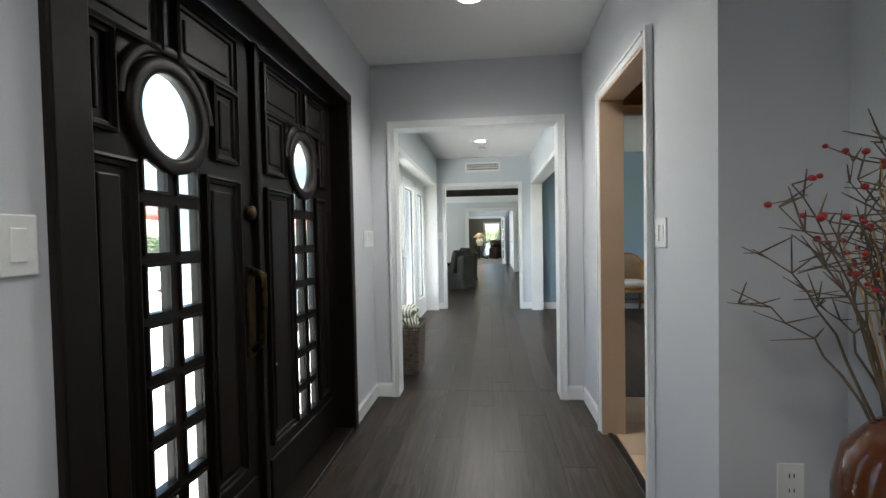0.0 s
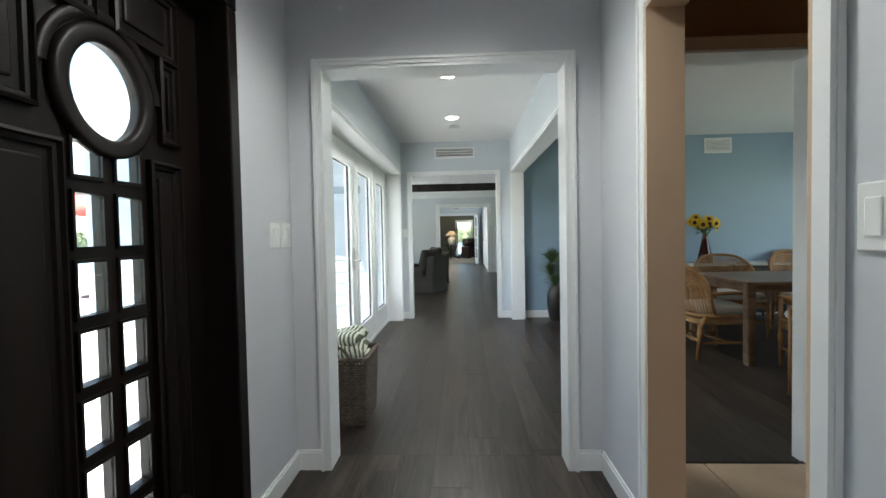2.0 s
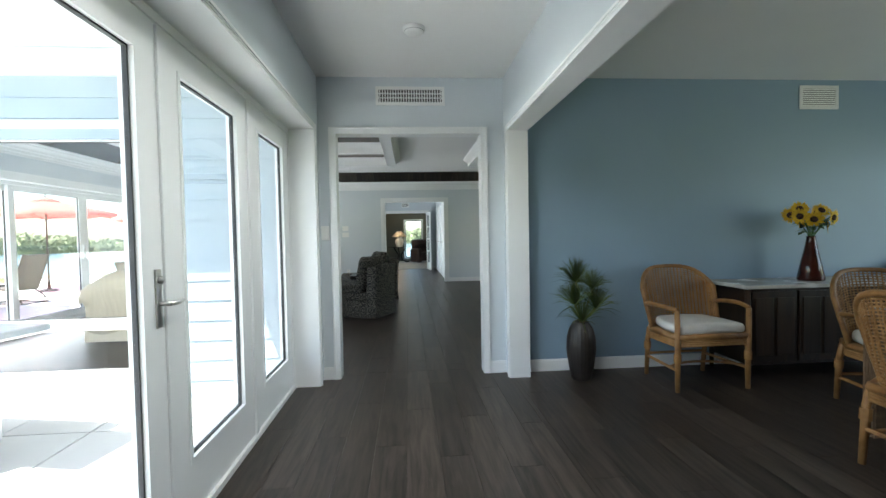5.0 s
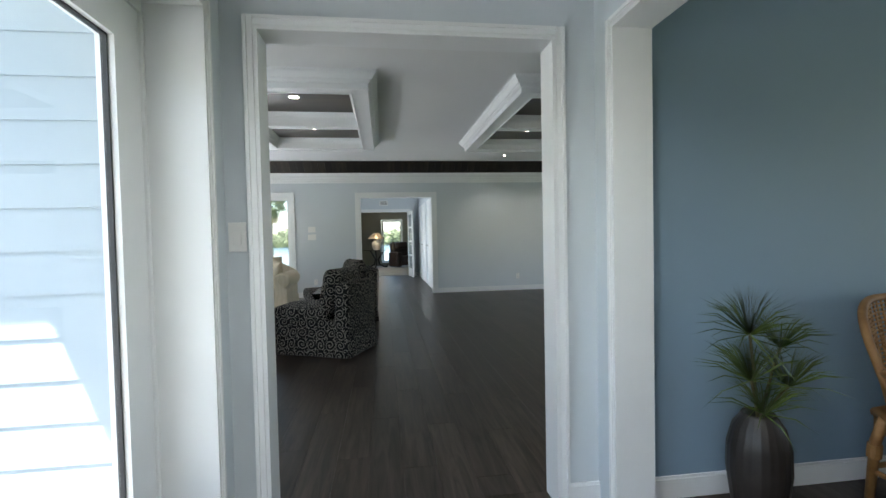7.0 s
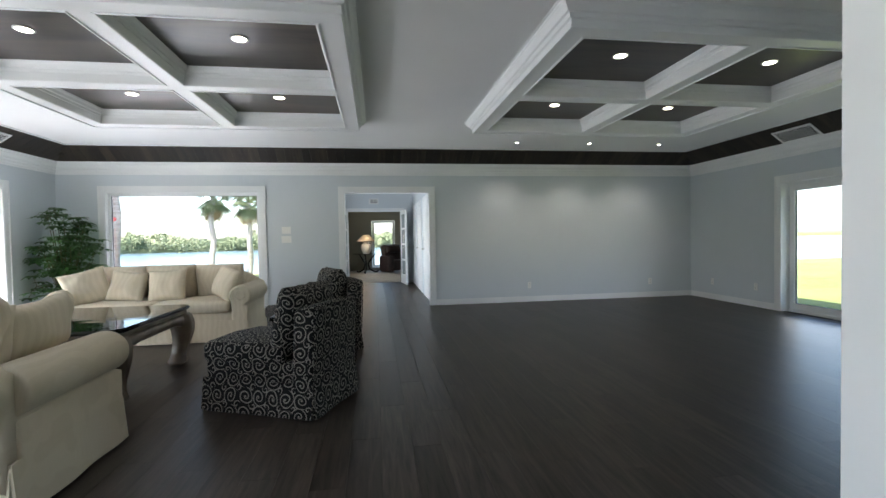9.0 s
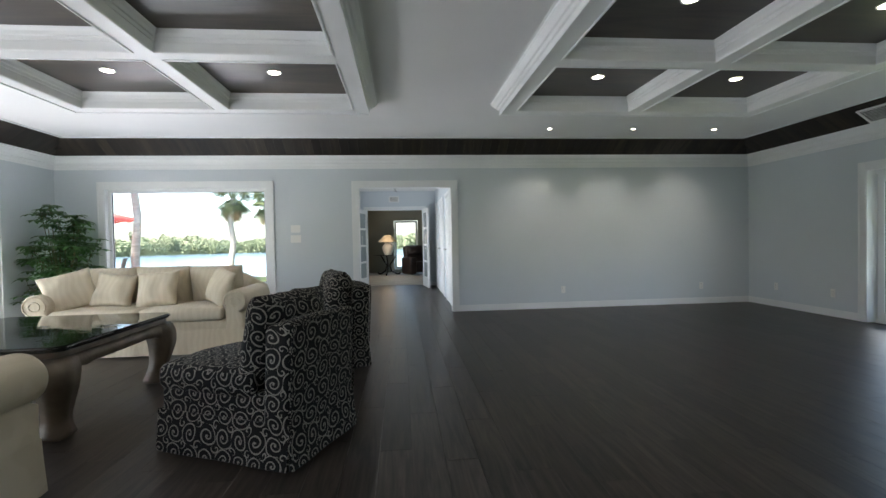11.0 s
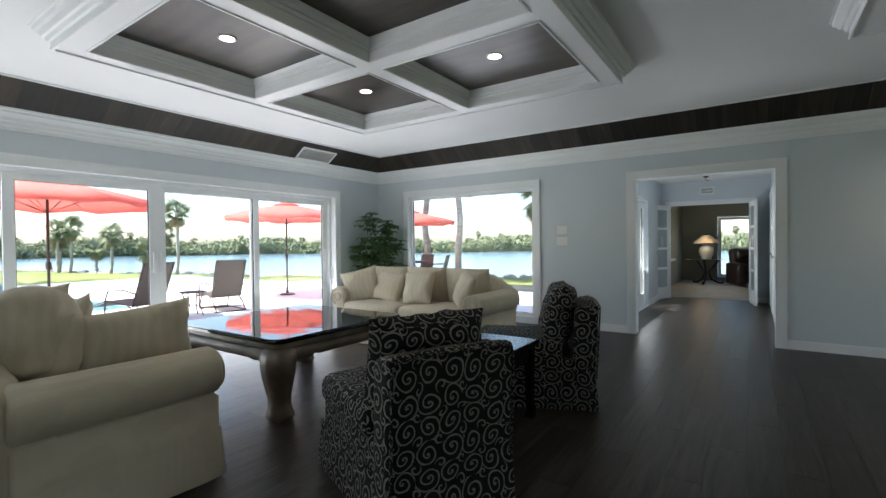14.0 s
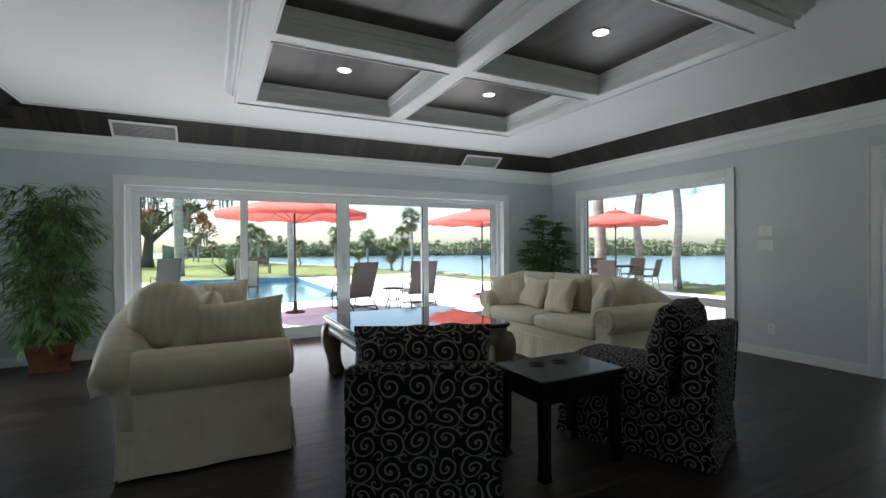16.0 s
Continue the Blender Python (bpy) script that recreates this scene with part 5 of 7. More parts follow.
def coffee_table(x0, x1, y0, y1, h):
    cx, cy = (x0 + x1) / 2, (y0 + y1) / 2
    t = thing("coffee_table", cx, cy, 0, 0, "large square coffee table with bowed weathered legs and black glass top", "coffee table")
    w, d = (x1 - x0) / 2, (y1 - y0) / 2
    r = 0.10
    out = []
    for sx, sy, a0 in ((1, 1, 0), (-1, 1, 90), (-1, -1, 180), (1, -1, 270)):
        out += [((w - r) * sx + r * math.cos(radians(a0 + k * 15)), (d - r) * sy + r * math.sin(radians(a0 + k * 15))) for k in range(7)]
    bm = prism(out, h - 0.035, h, "z")
    bmesh.ops.bevel(bm, geom=[e for e in bm.edges if abs(e.verts[0].co.z - e.verts[1].co.z) < 1e-5], offset=0.012, segments=3, affect="EDGES")
    part("tabletop", bm, GLASSBLACK, t, "polished black glass top with rounded edge", smooth=False)
    part("frame", prism([(a * 0.965, b * 0.965) for a, b in out], h - 0.075, h - 0.036, "z"), GREYWOOD, t, bevel=0.008)
    # aprons with a scalloped lower edge, bulging outwards
    for k in range(4):
        L = (w if k % 2 == 0 else d) - 0.06
        off = (d if k % 2 == 0 else w) - 0.04
        n = 32
        bm = bmesh.new()
        rows = []
        for i in range(n + 1):
            u = -1 + 2 * i / n
            e = abs(u)
            low = h - 0.17 - 0.10 * max(0, (e - 0.62) / 0.38) ** 1.6 + 0.012 * math.cos(e * 26) * (0.45 < e < 0.75)
            rows.append([bm.verts.new((u * L, -off + o, z)) for o, z in ((0.0, h - 0.076), (-0.018, h - 0.11), (-0.02, (h - 0.14 + low) / 2), (0.006, low), (0.035, low + 0.004), (0.04, h - 0.076))])
        for a, b in zip(rows, rows[1:]):
            for q in range(6):
                bm.faces.new([a[q], a[(q + 1) % 6], b[(q + 1) % 6], b[q]])
        bm.faces.new(rows[0])
        bm.faces.new(rows[-1][::-1])
        bmesh.ops.recalc_face_normals(bm, faces=bm.faces[:])
        bm.transform(pose(0, 0, 0, 0, 0, 90 * k))
        part("apron", bm, GREYWOOD, t, smooth=True)
    # bowed square legs that curl inwards at the foot
    for sx, sy in ((1, 1), (-1, 1), (-1, -1), (1, -1)):
        bm = bmesh.new()
        rows = []
        for z, o, s in ((h - 0.08, -0.10, 0.085), (h - 0.16, -0.085, 0.095), (h - 0.26, -0.075, 0.085), (h - 0.36, -0.085, 0.070), (0.15, -0.098, 0.060), (0.09, -0.108, 0.062), (0.045, -0.115, 0.076), (0.015, -0.118, 0.078), (0.0, -0.12, 0.064)):
            c = Vector((sx * (w + o), sy * (d + o), z))
            rows.append([bm.verts.new(c + Vector((a * s, b * s, 0))) for a, b in ((-1, -1), (1, -1), (1, 1), (-1, 1))])
        for a, b in zip(rows, rows[1:]):
            for q in range(4):
                bm.faces.new([a[q], a[(q + 1) % 4], b[(q + 1) % 4], b[q]])
        bm.faces.new(rows[0])
        bm.faces.new(rows[-1][::-1])
        bmesh.ops.recalc_face_normals(bm, faces=bm.faces[:])
        bmesh.ops.bevel(bm, geom=bm.edges[:], offset=0.012, segments=2, affect="EDGES")
        part("leg", bm, GREYWOOD, t, "bowed leg", smooth=True)
    return t


coffee_table(-3.30, -1.90, 12.52, 13.90, 0.59)


def end_table(x, y, w, d, h):
    t = thing("end_table", x, y, 0, 0, "small black lacquered end table between the chairs", "end table")
    part("tabletop", rounded(-w, w, -d, d, h - 0.035, h, 0.008, 3), BLACKWOOD, t, "polished dark top")
    part("edge", rounded(-w + 0.02, w - 0.02, -d + 0.02, d - 0.02, h - 0.06, h - 0.036, 0.006), BLACKWOOD, t)
    for k in range(4):
        L, off = ((w, d) if k % 2 == 0 else (d, w))
        bm = boxes((-L + 0.04, L - 0.04, -off + 0.035, -off + 0.055, h - 0.14, h - 0.06))
        bm.transform(pose(0, 0, 0, 0, 0, 90 * k))
        part("apron", bm, BLACKWOOD, t, bevel=0.004)
    for sx in (-1, 1):
        for sy in (-1, 1):
            x1, y1 = sx * (w - 0.05), sy * (d - 0.05)
            rows = bmesh.new()
            tube([(x1, y1, h - 0.06), (x1, y1, 0.12), (x1 + sx * 0.008, y1 + sy * 0.008, 0.05), (x1 - sx * 0.004, y1 - sy * 0.004, 0.0)], [0.038, 0.034, 0.036, 0.042], 4, rows)
            part("leg", rows, BLACKWOOD, t)
    for dx, dy in ((-0.08, -0.10), (-0.06, 0.06)):
        m = part("inlay", tube([(dx + 0.045 * math.cos(i * 0.45), dy + 0.045 * math.sin(i * 0.45), h + 0.002) for i in range(15)] + [(dx + 0.02 * math.cos(i * 0.7), dy + 0.02 * math.sin(i * 0.7), h + 0.002) for i in range(10)], 0.004, 5), SLOT, t, "round carved inlay")
    return t


end_table(-0.73, 13.37, 0.23, 0.31, 0.55)

# potted plants
LEAF = mixed("plant_leaf_green", (0.022, 0.075, 0.014), (0.075, 0.19, 0.04), 0.38, 6.0, 40, 0.05)
LEAFLIGHT = mixed("plant_leaf_bamboo", (0.03, 0.08, 0.016), (0.11, 0.21, 0.05), 0.42, 6.0, 40, 0.05)
STEM = mixed("plant_stem", (0.08, 0.07, 0.03), (0.16, 0.13, 0.06), 0.7, 12, 60, 0.3)
POT = mixed("pot_copper_brown", (0.035, 0.012, 0.006), (0.12, 0.045, 0.02), 0.3, 6, 40, 0.1)
SOIL = mixed("pot_moss", (0.06, 0.055, 0.03), (0.18, 0.17, 0.12), 0.95, 20, 80, 0.6)


def blade(bm, p, d, side, L, w, sag=0.25):
    """A pointed leaf from p along d."""
    d = d.normalized()
    s = side.normalized()
    a = p + d * L * 0.35 + s * w - Vector((0, 0, sag * L * 0.08))
    b = p + d * L * 0.35 - s * w - Vector((0, 0, sag * L * 0.08))
    c = p + d * L * 0.72 + s * w * 0.8 - Vector((0, 0, sag * L * 0.35))
    e = p + d * L * 0.72 - s * w * 0.8 - Vector((0, 0, sag * L * 0.35))
    m1 = p + d * L * 0.36 - Vector((0, 0, sag * L * 0.08 + w * 0.25))
    m2 = p + d * L * 0.72 - Vector((0, 0, sag * L * 0.35 + w * 0.2))
    t = p + d * L - Vector((0, 0, sag * L * 0.8))
    P, A, B, C, E, M1, M2, T = [bm.verts.new(q) for q in (p, a, b, c, e, m1, m2, t)]
    for f in ((P, M1, A), (P, B, M1), (A, M1, M2, C), (M1, B, E, M2), (C, M2, T), (M2, E, T)):
        bm.faces.new(f)


def plant_pot(t, r0, r1, h, square=False):
    if square:
        bm = bmesh.new()
        rings = [[bm.verts.new((a * r, b * r, z)) for a, b in ((-1, -1), (1, -1), (1, 1), (-1, 1))] for r, z in ((r0, 0.02), (r1, h), (r1 * 1.04, h), (r1 * 1.04, h + 0.025), (r1 * 0.9, h + 0.025), (r1 * 0.88, h - 0.03))]
        for a, b in zip(rings, rings[1:]):
            for q in range(4):
                bm.faces.new([a[q], a[(q + 1) % 4], b[(q + 1) % 4], b[q]])
        bm.faces.new(rings[0][::-1])
        bm.faces.new(rings[-1])
        bmesh.ops.bevel(bm, geom=bm.edges[:], offset=0.006, segments=2, affect="EDGES")
        part("pot", bm, POT, t, "glossy brown square pot")
        part("saucer", rounded(-r0 * 1.15, r0 * 1.15, -r0 * 1.15, r0 * 1.15, 0.0, 0.03, 0.006), POT, t)
        part("soil", soft(rounded(-r1 * 0.87, r1 * 0.87, -r1 * 0.87, r1 * 0.87, h - 0.05, h + 0.05, 0.04, 3), 1), SOIL, t, "grey moss over the soil", smooth=True)
    else:
        part("pot", lathe([(0.0, 0), (r0, 0), (r1, h), (r1 * 1.05, h), (r1 * 1.05, h + 0.02), (r1 * 0.92, h + 0.02), (r1 * 0.9, h - 0.04), (0, h - 0.04)], 32), POT, t, smooth=True)
        part("soil", lathe([(0, h - 0.01), (r1 * 0.9, h - 0.015), (r1 * 0.9, h - 0.03)], 24, False), SOIL, t, smooth=True)


def schefflera(x, y, h):
    rng = random.Random(31)
    t = thing("potted_plant", x, y, 0, 0, "bushy green umbrella plant in a brown pot in the corner", "plant", "potted plants")
    plant_pot(t, 0.13, 0.17, 0.28)
    st, lf = bmesh.new(), bmesh.new()
    for i in range(46):
        a = i * 2.4
        s = rng.uniform(0.05, 0.36)
        z = 0.45 + (h - 0.55) * rng.random() ** 0.8
        s *= 1.15 - 0.5 * abs(z / h - 0.55)
        tip = Vector((s * math.cos(a), s * math.sin(a), z))
        tube(arc((0.03 * math.cos(a), 0.03 * math.sin(a), 0.26), tip, (0, 0, 0.05), 4), [0.008, 0.007, 0.006, 0.005, 0.004], 5, st)
        for _ in range(5):
            c = tip + Vector((rng.gauss(0, 0.08), rng.gauss(0, 0.08), rng.gauss(0, 0.08)))
            tube([tip, c], 0.003, 4, st)
            for k in range(8):
                b = k * math.tau / 8 + rng.uniform(-0.2, 0.2)
                d = Vector((math.cos(b), math.sin(b), rng.uniform(-0.1, 0.25)))
                blade(lf, c, d, Vector((-math.sin(b), math.cos(b), 0)), rng.uniform(0.10, 0.16), 0.028, 0.5)
    tagged(part("stalk", st, STEM, t), kind="stuff")
    part("leaves", lf, LEAF, t, "glossy green leaf whorls")


def bamboo(x, y, h):
    rng = random.Random(41)
    t = thing("potted_plant", x, y, 0, 12, "tall bamboo plant in a square brown pot on the floor", "plant", "potted plants")
    plant_pot(t, 0.15, 0.20, 0.27, True)
    st, lf = bmesh.new(), bmesh.new()
    for i in range(9):
        a = i * 2.4
        s = rng.uniform(0.06, 0.22)
        top = Vector((s * math.cos(a), s * math.sin(a), h * rng.uniform(0.78, 1.0)))
        pts = arc((0.07 * math.cos(a), 0.07 * math.sin(a), 0.2), top, (0.03 * math.cos(a), 0.03 * math.sin(a), 0), 8)
        tube(pts, [0.011 - 0.0009 * k for k in range(9)], 6, st)
        for k in range(1, 9):
            for _ in range(6):
                b = rng.uniform(0, math.tau)
                L = rng.uniform(0.12, 0.42)
                q = pts[k] + Vector((math.cos(b) * L, math.sin(b) * L, rng.uniform(-0.10, 0.12)))
                tube([pts[k], pts[k].lerp(q, 0.5) + Vector((0, 0, 0.04)), q], [0.003, 0.0025, 0.0015], 4, st)
                for j in range(9):
                    e = b + rng.uniform(-1.0, 1.0)
                    p = pts[k].lerp(q, rng.uniform(0.4, 1.0))
                    blade(lf, p, Vector((math.cos(e), math.sin(e), rng.uniform(-0.55, 0.25))), Vector((-math.sin(e), math.cos(e), 0.2)), rng.uniform(0.10, 0.19), 0.009, 0.55)
    tagged(part("stalk", st, STEM, t), kind="stuff")
    part("leaves", lf, LEAFLIGHT, t, "narrow drooping green leaves")


schefflera(-4.68, 16.56, 1.75)
bamboo(-4.80, 10.0, 1.95)

# ---- dining room ----
RATTAN = mixed("rattan_honey", (0.19, 0.088, 0.026), (0.36, 0.19, 0.068), 0.5, 14, 90, 0.2)
CANE = mixed("cane_weave_honey", (0.24, 0.115, 0.035), (0.42, 0.23, 0.085), 0.6, 14, 120, 0.2)
CUSHION = mixed("seat_cushion_white", (0.60, 0.58, 0.55), (0.70, 0.68, 0.65), 0.85, 5, 300, 0.2)
TABLEWOOD = wood("dining_table_wood", (0.10, 0.06, 0.035), (0.24, 0.16, 0.10), 0, 0.35, 6.0, 0.1, 0.06, 10.0)
SIDEWOOD = wood("sideboard_wood_dark", (0.010, 0.006, 0.004), (0.042, 0.023, 0.014), 2, 0.4, 6.0, 0.15, 0.08, 12.0)
MARBLE = mixed("sideboard_top_stone", (0.52, 0.50, 0.47), (0.66, 0.64, 0.61), 0.25, 5, 60, 0.03)


def rattan_chair(x, y, rz):
    """Rattan armchair with a curved cane back; it faces -y."""
    c = thing("rattan_chair", x, y, 0, rz, "honey rattan dining armchair with cane back and white cushion", "chair", "rattan dining chairs")
    W, D, H = 0.290, 0.25, 0.41

    def hoop(u, lift=0.0):
        """Point on the curved back: u from -1 to 1, lift from 0 at the seat to 1 at the top rail."""
        a = u * 1.05
        r = W + 0.03 * lift
        top = H + (0.49 - 0.17 * abs(u) ** 3) * lift
        return Vector((r * math.sin(a) / math.sin(1.05), D - 0.02 + 0.10 * lift - 0.16 * abs(u) ** 2.2, top))
    rail = [hoop(-1 + i / 10, 1.0) for i in range(21)]
    part("top_rail", tube([hoop(-1, 0.0), hoop(-1, 0.5)] + rail + [hoop(1, 0.5), hoop(1, 0.0)], 0.017, 8), RATTAN, c, smooth=True)
    weave = bmesh.new()
    for i in range(1, 26):
        u = -1 + 2 * i / 26
        tube([hoop(u, 0.06), hoop(u, 0.5) + Vector((0, 0.004 * (-1) ** i, 0)), hoop(u, 0.99)], 0.0046, 4, weave)
    for j in range(1, 26):
        l = j / 26.5
        tube([hoop(-0.985 + 1.97 * i / 14, l) + Vector((0, 0.003 * (-1) ** (i + j), 0)) for i in range(15)], 0.0046, 4, weave)
    tagged(part("cane_back", weave, CANE, c, "open woven cane back"), kind="stuff")
    part("seat_frame", tube([(-W, -D, H), (W, -D, H), (W, D - 0.16, H), (W * 0.75, D - 0.03, H), (0, D - 0.01, H), (-W * 0.75, D - 0.03, H), (-W, D - 0.16, H), (-W, -D, H)], 0.022, 8), RATTAN, c, smooth=True)
    part("seat", rounded(-W, W, -D, D - 0.12, H - 0.02, H + 0.01, 0.01), CANE, c)
    band = [(-W, -D), (W, -D), (W, D - 0.16), (W * 0.75, D - 0.03), (0, D - 0.01), (-W * 0.75, D - 0.03), (-W, D - 0.16), (-W, -D)]
    wrap = bmesh.new()
    for k in range(4):
        tube([(px, py, H - 0.018 - 0.016 * k) for px, py in band], 0.0105, 6, wrap)
    part("seat_apron", wrap, CANE, c, "woven cane apron beneath the seat", smooth=True)
    bm = soft(rounded(-W + 0.02, W - 0.02, -D - 0.005, D - 0.07, H + 0.012, H + 0.085, 0.034, 4), 1)
    for v in bm.verts:
        v.co.x *= 1 - 0.30 * max(0.0, (v.co.y + 0.02) / (D - 0.05)) ** 2
        v.co.z += 0.014 * max(0, 1 - (v.co.x / W) ** 2) * (v.co.z > H + 0.05)
    part("cushion", bm, CUSHION, c, "white fabric seat cushion", smooth=True)
    for s in (-1, 1):
        part("front_leg", tube([(s * (W - 0.005), -D + 0.005, 0), (s * (W - 0.005), -D, 0.3), (s * W, -D, H + 0.20)], [0.017, 0.021, 0.019], 10), RATTAN, c, smooth=True)
        part("back_leg", tube([(s * (W - 0.035), D - 0.03, 0), (s * (W - 0.03), D - 0.06, 0.3), (s * (W - 0.02), D - 0.10, H)], [0.017, 0.021, 0.020], 10), RATTAN, c, smooth=True)
        p, q = hoop(s * 0.98, 0.62), Vector((s * W, -D, H + 0.205))
        part("armrest", tube(arc(p, q, (s * 0.035, 0, 0.015), 8), 0.017, 8), RATTAN, c, smooth=True)
        part("stretcher", tube([(s * (W - 0.01), -D, 0.16), (s * (W - 0.035), D - 0.04, 0.16)], 0.012, 6), RATTAN, c)
        part("brace", tube(arc((s * (W - 0.012), -D, 0.24), (s * (W - 0.11), -D, H - 0.02), (s * 0.02, 0, 0.05), 6), 0.009, 6), RATTAN, c, smooth=True)
        part("binding", tube([(s * (W - 0.005), -D + 0.003, 0.225), (s * (W - 0.005), -D + 0.002, 0.285)], 0.027, 10), CANE, c)
        part("binding", tube([(s * (W - 0.031), D - 0.052, 0.225), (s * (W - 0.03), D - 0.058, 0.285)], 0.027, 10), CANE, c)
        part("brace", tube(arc((s * (W - 0.04), D - 0.055, 0.24), (s * (W - 0.14), D - 0.04, H - 0.07), (s * 0.02, 0, 0.05), 6), 0.009, 6), RATTAN, c, smooth=True)
    part("stretcher", tube(arc((-W + 0.02, -D + 0.12, 0.16), (W - 0.02, -D + 0.12, 0.16), (0, 0.10, 0), 8), 0.011, 6), RATTAN, c, smooth=True)
    part("stretcher", tube([(-W + 0.04, D - 0.045, 0.18), (W - 0.04, D - 0.045, 0.18)], 0.012, 6), RATTAN, c)
    return c


first = rattan_chair(2.285, 8.88, 2)
for x, y, rz in ((2.54, 7.28, 91), (3.25, 8.12, -8), (4.15, 8.15, 4), (3.20, 6.55, 172), (4.15, 6.55, 186)):
    copy_thing(first, pose(x, y, 0, 0, 0, rz))
copy_thing(first, pose(4.65, 8.90, 0, 0, 0, -4))

rs = thing("rattan_stand", 2.74, 5.97, 0, 8, "low rattan side stand with spindle rails and open shelves", "side stand")
for sx in (-0.2, 0.2):
    for sy in (-0.16, 0.16):
        part("post", tube([(sx, sy, 0), (sx, sy, 0.64)], 0.017, 8), RATTAN, rs, smooth=True)
for z in (0.09, 0.26, 0.38, 0.42, 0.56, 0.64):
    for sy in (-0.16, 0.16):
        part("rail", tube([(-0.2, sy, z), (0.2, sy, z)], 0.013, 8), RATTAN, rs, smooth=True)
    for sx in (-0.2, 0.2):
        part("rail", tube([(sx, -0.16, z), (sx, 0.16, z)], 0.012, 8), RATTAN, rs, smooth=True)
for i in range(5):
    for sy in (-0.16, 0.16):
        part("spindle", tube([(-0.13 + 0.065 * i, sy, 0.27), (-0.13 + 0.065 * i, sy, 0.375)], 0.006, 6), RATTAN, rs)
part("shelf", rounded(-0.195, 0.195, -0.155, 0.155, 0.425, 0.44, 0.004), CANE, rs)
part("shelf", rounded(-0.195, 0.195, -0.155, 0.155, 0.10, 0.115, 0.004), CANE, rs)
bm = pillow(0.30, 0.24, 0.08, 12, 0.04, 4.0, 0.01, 2.0)
bm.transform(pose(0, 0, 0, -90))
cl = tagged(part("folded_cloth", bm, STRIPE, smooth=True), "folded white patterned cloth on a rattan stand", "cloth")
cl.matrix_basis = pose(2.74, 5.97, 0.478, 0, 0, 8)

dt = thing("dining_table", 3.75, 7.33, 0, 0, "long light brown wooden dining table with reeded square legs", "dining table")
TW, TD = 1.10, 0.52
part("tabletop", rounded(-TW, TW, -TD, TD, 0.715, 0.745, 0.006), TABLEWOOD, dt)
for sx in (-1, 1):
    part("apron", boxes((sx * (TW - 0.05) - 0.012, sx * (TW - 0.05) + 0.012, -TD + 0.06, TD - 0.06, 0.645, 0.714)), TABLEWOOD, dt)
    for sy in (-1, 1):
        bm = bmesh.new()
        cx, cy = sx * (TW - 0.04), sy * (TD - 0.04)
        box(bm, cx - 0.033, cx + 0.033, cy - 0.033, cy + 0.033, 0, 0.714)
        for a in (-0.024, -0.008, 0.008, 0.024):
            for z0, z1 in ((0.02, 0.714),):
                box(bm, cx + a - 0.006, cx + a + 0.006, cy - 0.038, cy + 0.038, z0, z1)
                box(bm, cx - 0.038, cx + 0.038, cy + a - 0.006, cy + a + 0.006, z0, z1)
        part("leg", bm, TABLEWOOD, dt, "reeded square leg")
for sy in (-1, 1):
    for k in range(3):
        part("apron", rounded(-TW + 0.06, TW - 0.06, sy * (TD - 0.045) - 0.014, sy * (TD - 0.045) + 0.014, 0.648 + 0.023 * k, 0.668 + 0.023 * k, 0.004), TABLEWOOD, dt)

sb = thing("sideboard", 3.52, 9.03, 0, 0, "dark brown wooden sideboard with a pale stone top", "sideboard")
part("stone_top", rounded(-0.86, 0.86, -0.27, 0.24, 0.735, 0.765, 0.005), MARBLE, sb, "pale stone top")
part("body", rounded(-0.80, 0.80, -0.22, 0.23, 0.12, 0.734, 0.005), SIDEWOOD, sb)
for i in range(4):
    x = -0.60 + 0.40 * i
    d = part("door", rounded(x - 0.19, x + 0.19, -0.238, -0.221, 0.15, 0.71, 0.004), SIDEWOOD, sb)
    for k in (-1, 1):
        part("door_panel", rounded(x + k * 0.09 - 0.075, x + k * 0.09 + 0.075, -0.246, -0.236, 0.20, 0.66, 0.004), SIDEWOOD, d)
for sx in (-0.82, 0.82):
    for sy in (-0.23, 0.20):
        l = part("leg", tube([(sx, sy, 0.735), (sx, sy, 0.10), (sx, sy, 0.0)], [0.022, 0.02, 0.014], 10), SIDEWOOD, sb, smooth=True)
        part("foot", tube([(sx, sy, 0.05), (sx, sy, 0.0)], [0.018, 0.015], 10), BRASS, l, "brass foot")

# sunflowers on the sideboard
WINE = mixed("vase_glass_wine", (0.035, 0.006, 0.006), (0.09, 0.02, 0.015), 0.08, 6, 40, 0.02)
PETAL = mixed("sunflower_petal", (0.62, 0.36, 0.01), (0.80, 0.55, 0.02), 0.6, 30, 90, 0.1)
SEED = mixed("sunflower_seed", (0.03, 0.016, 0.008), (0.09, 0.045, 0.02), 0.9, 60, 200, 0.5)
sv = thing("sunflower_vase", 3.44, 9.02, 0.765, 0, "tall tapered wine-red vase with bright yellow sunflowers", "vase")
part("body", lathe([(0.0, 0), (0.095, 0.0), (0.10, 0.01), (0.075, 0.14), (0.045, 0.28), (0.032, 0.36), (0.034, 0.375), (0.028, 0.375), (0.028, 0.34)], 32, False), WINE, sv, smooth=True)
rng = random.Random(3)
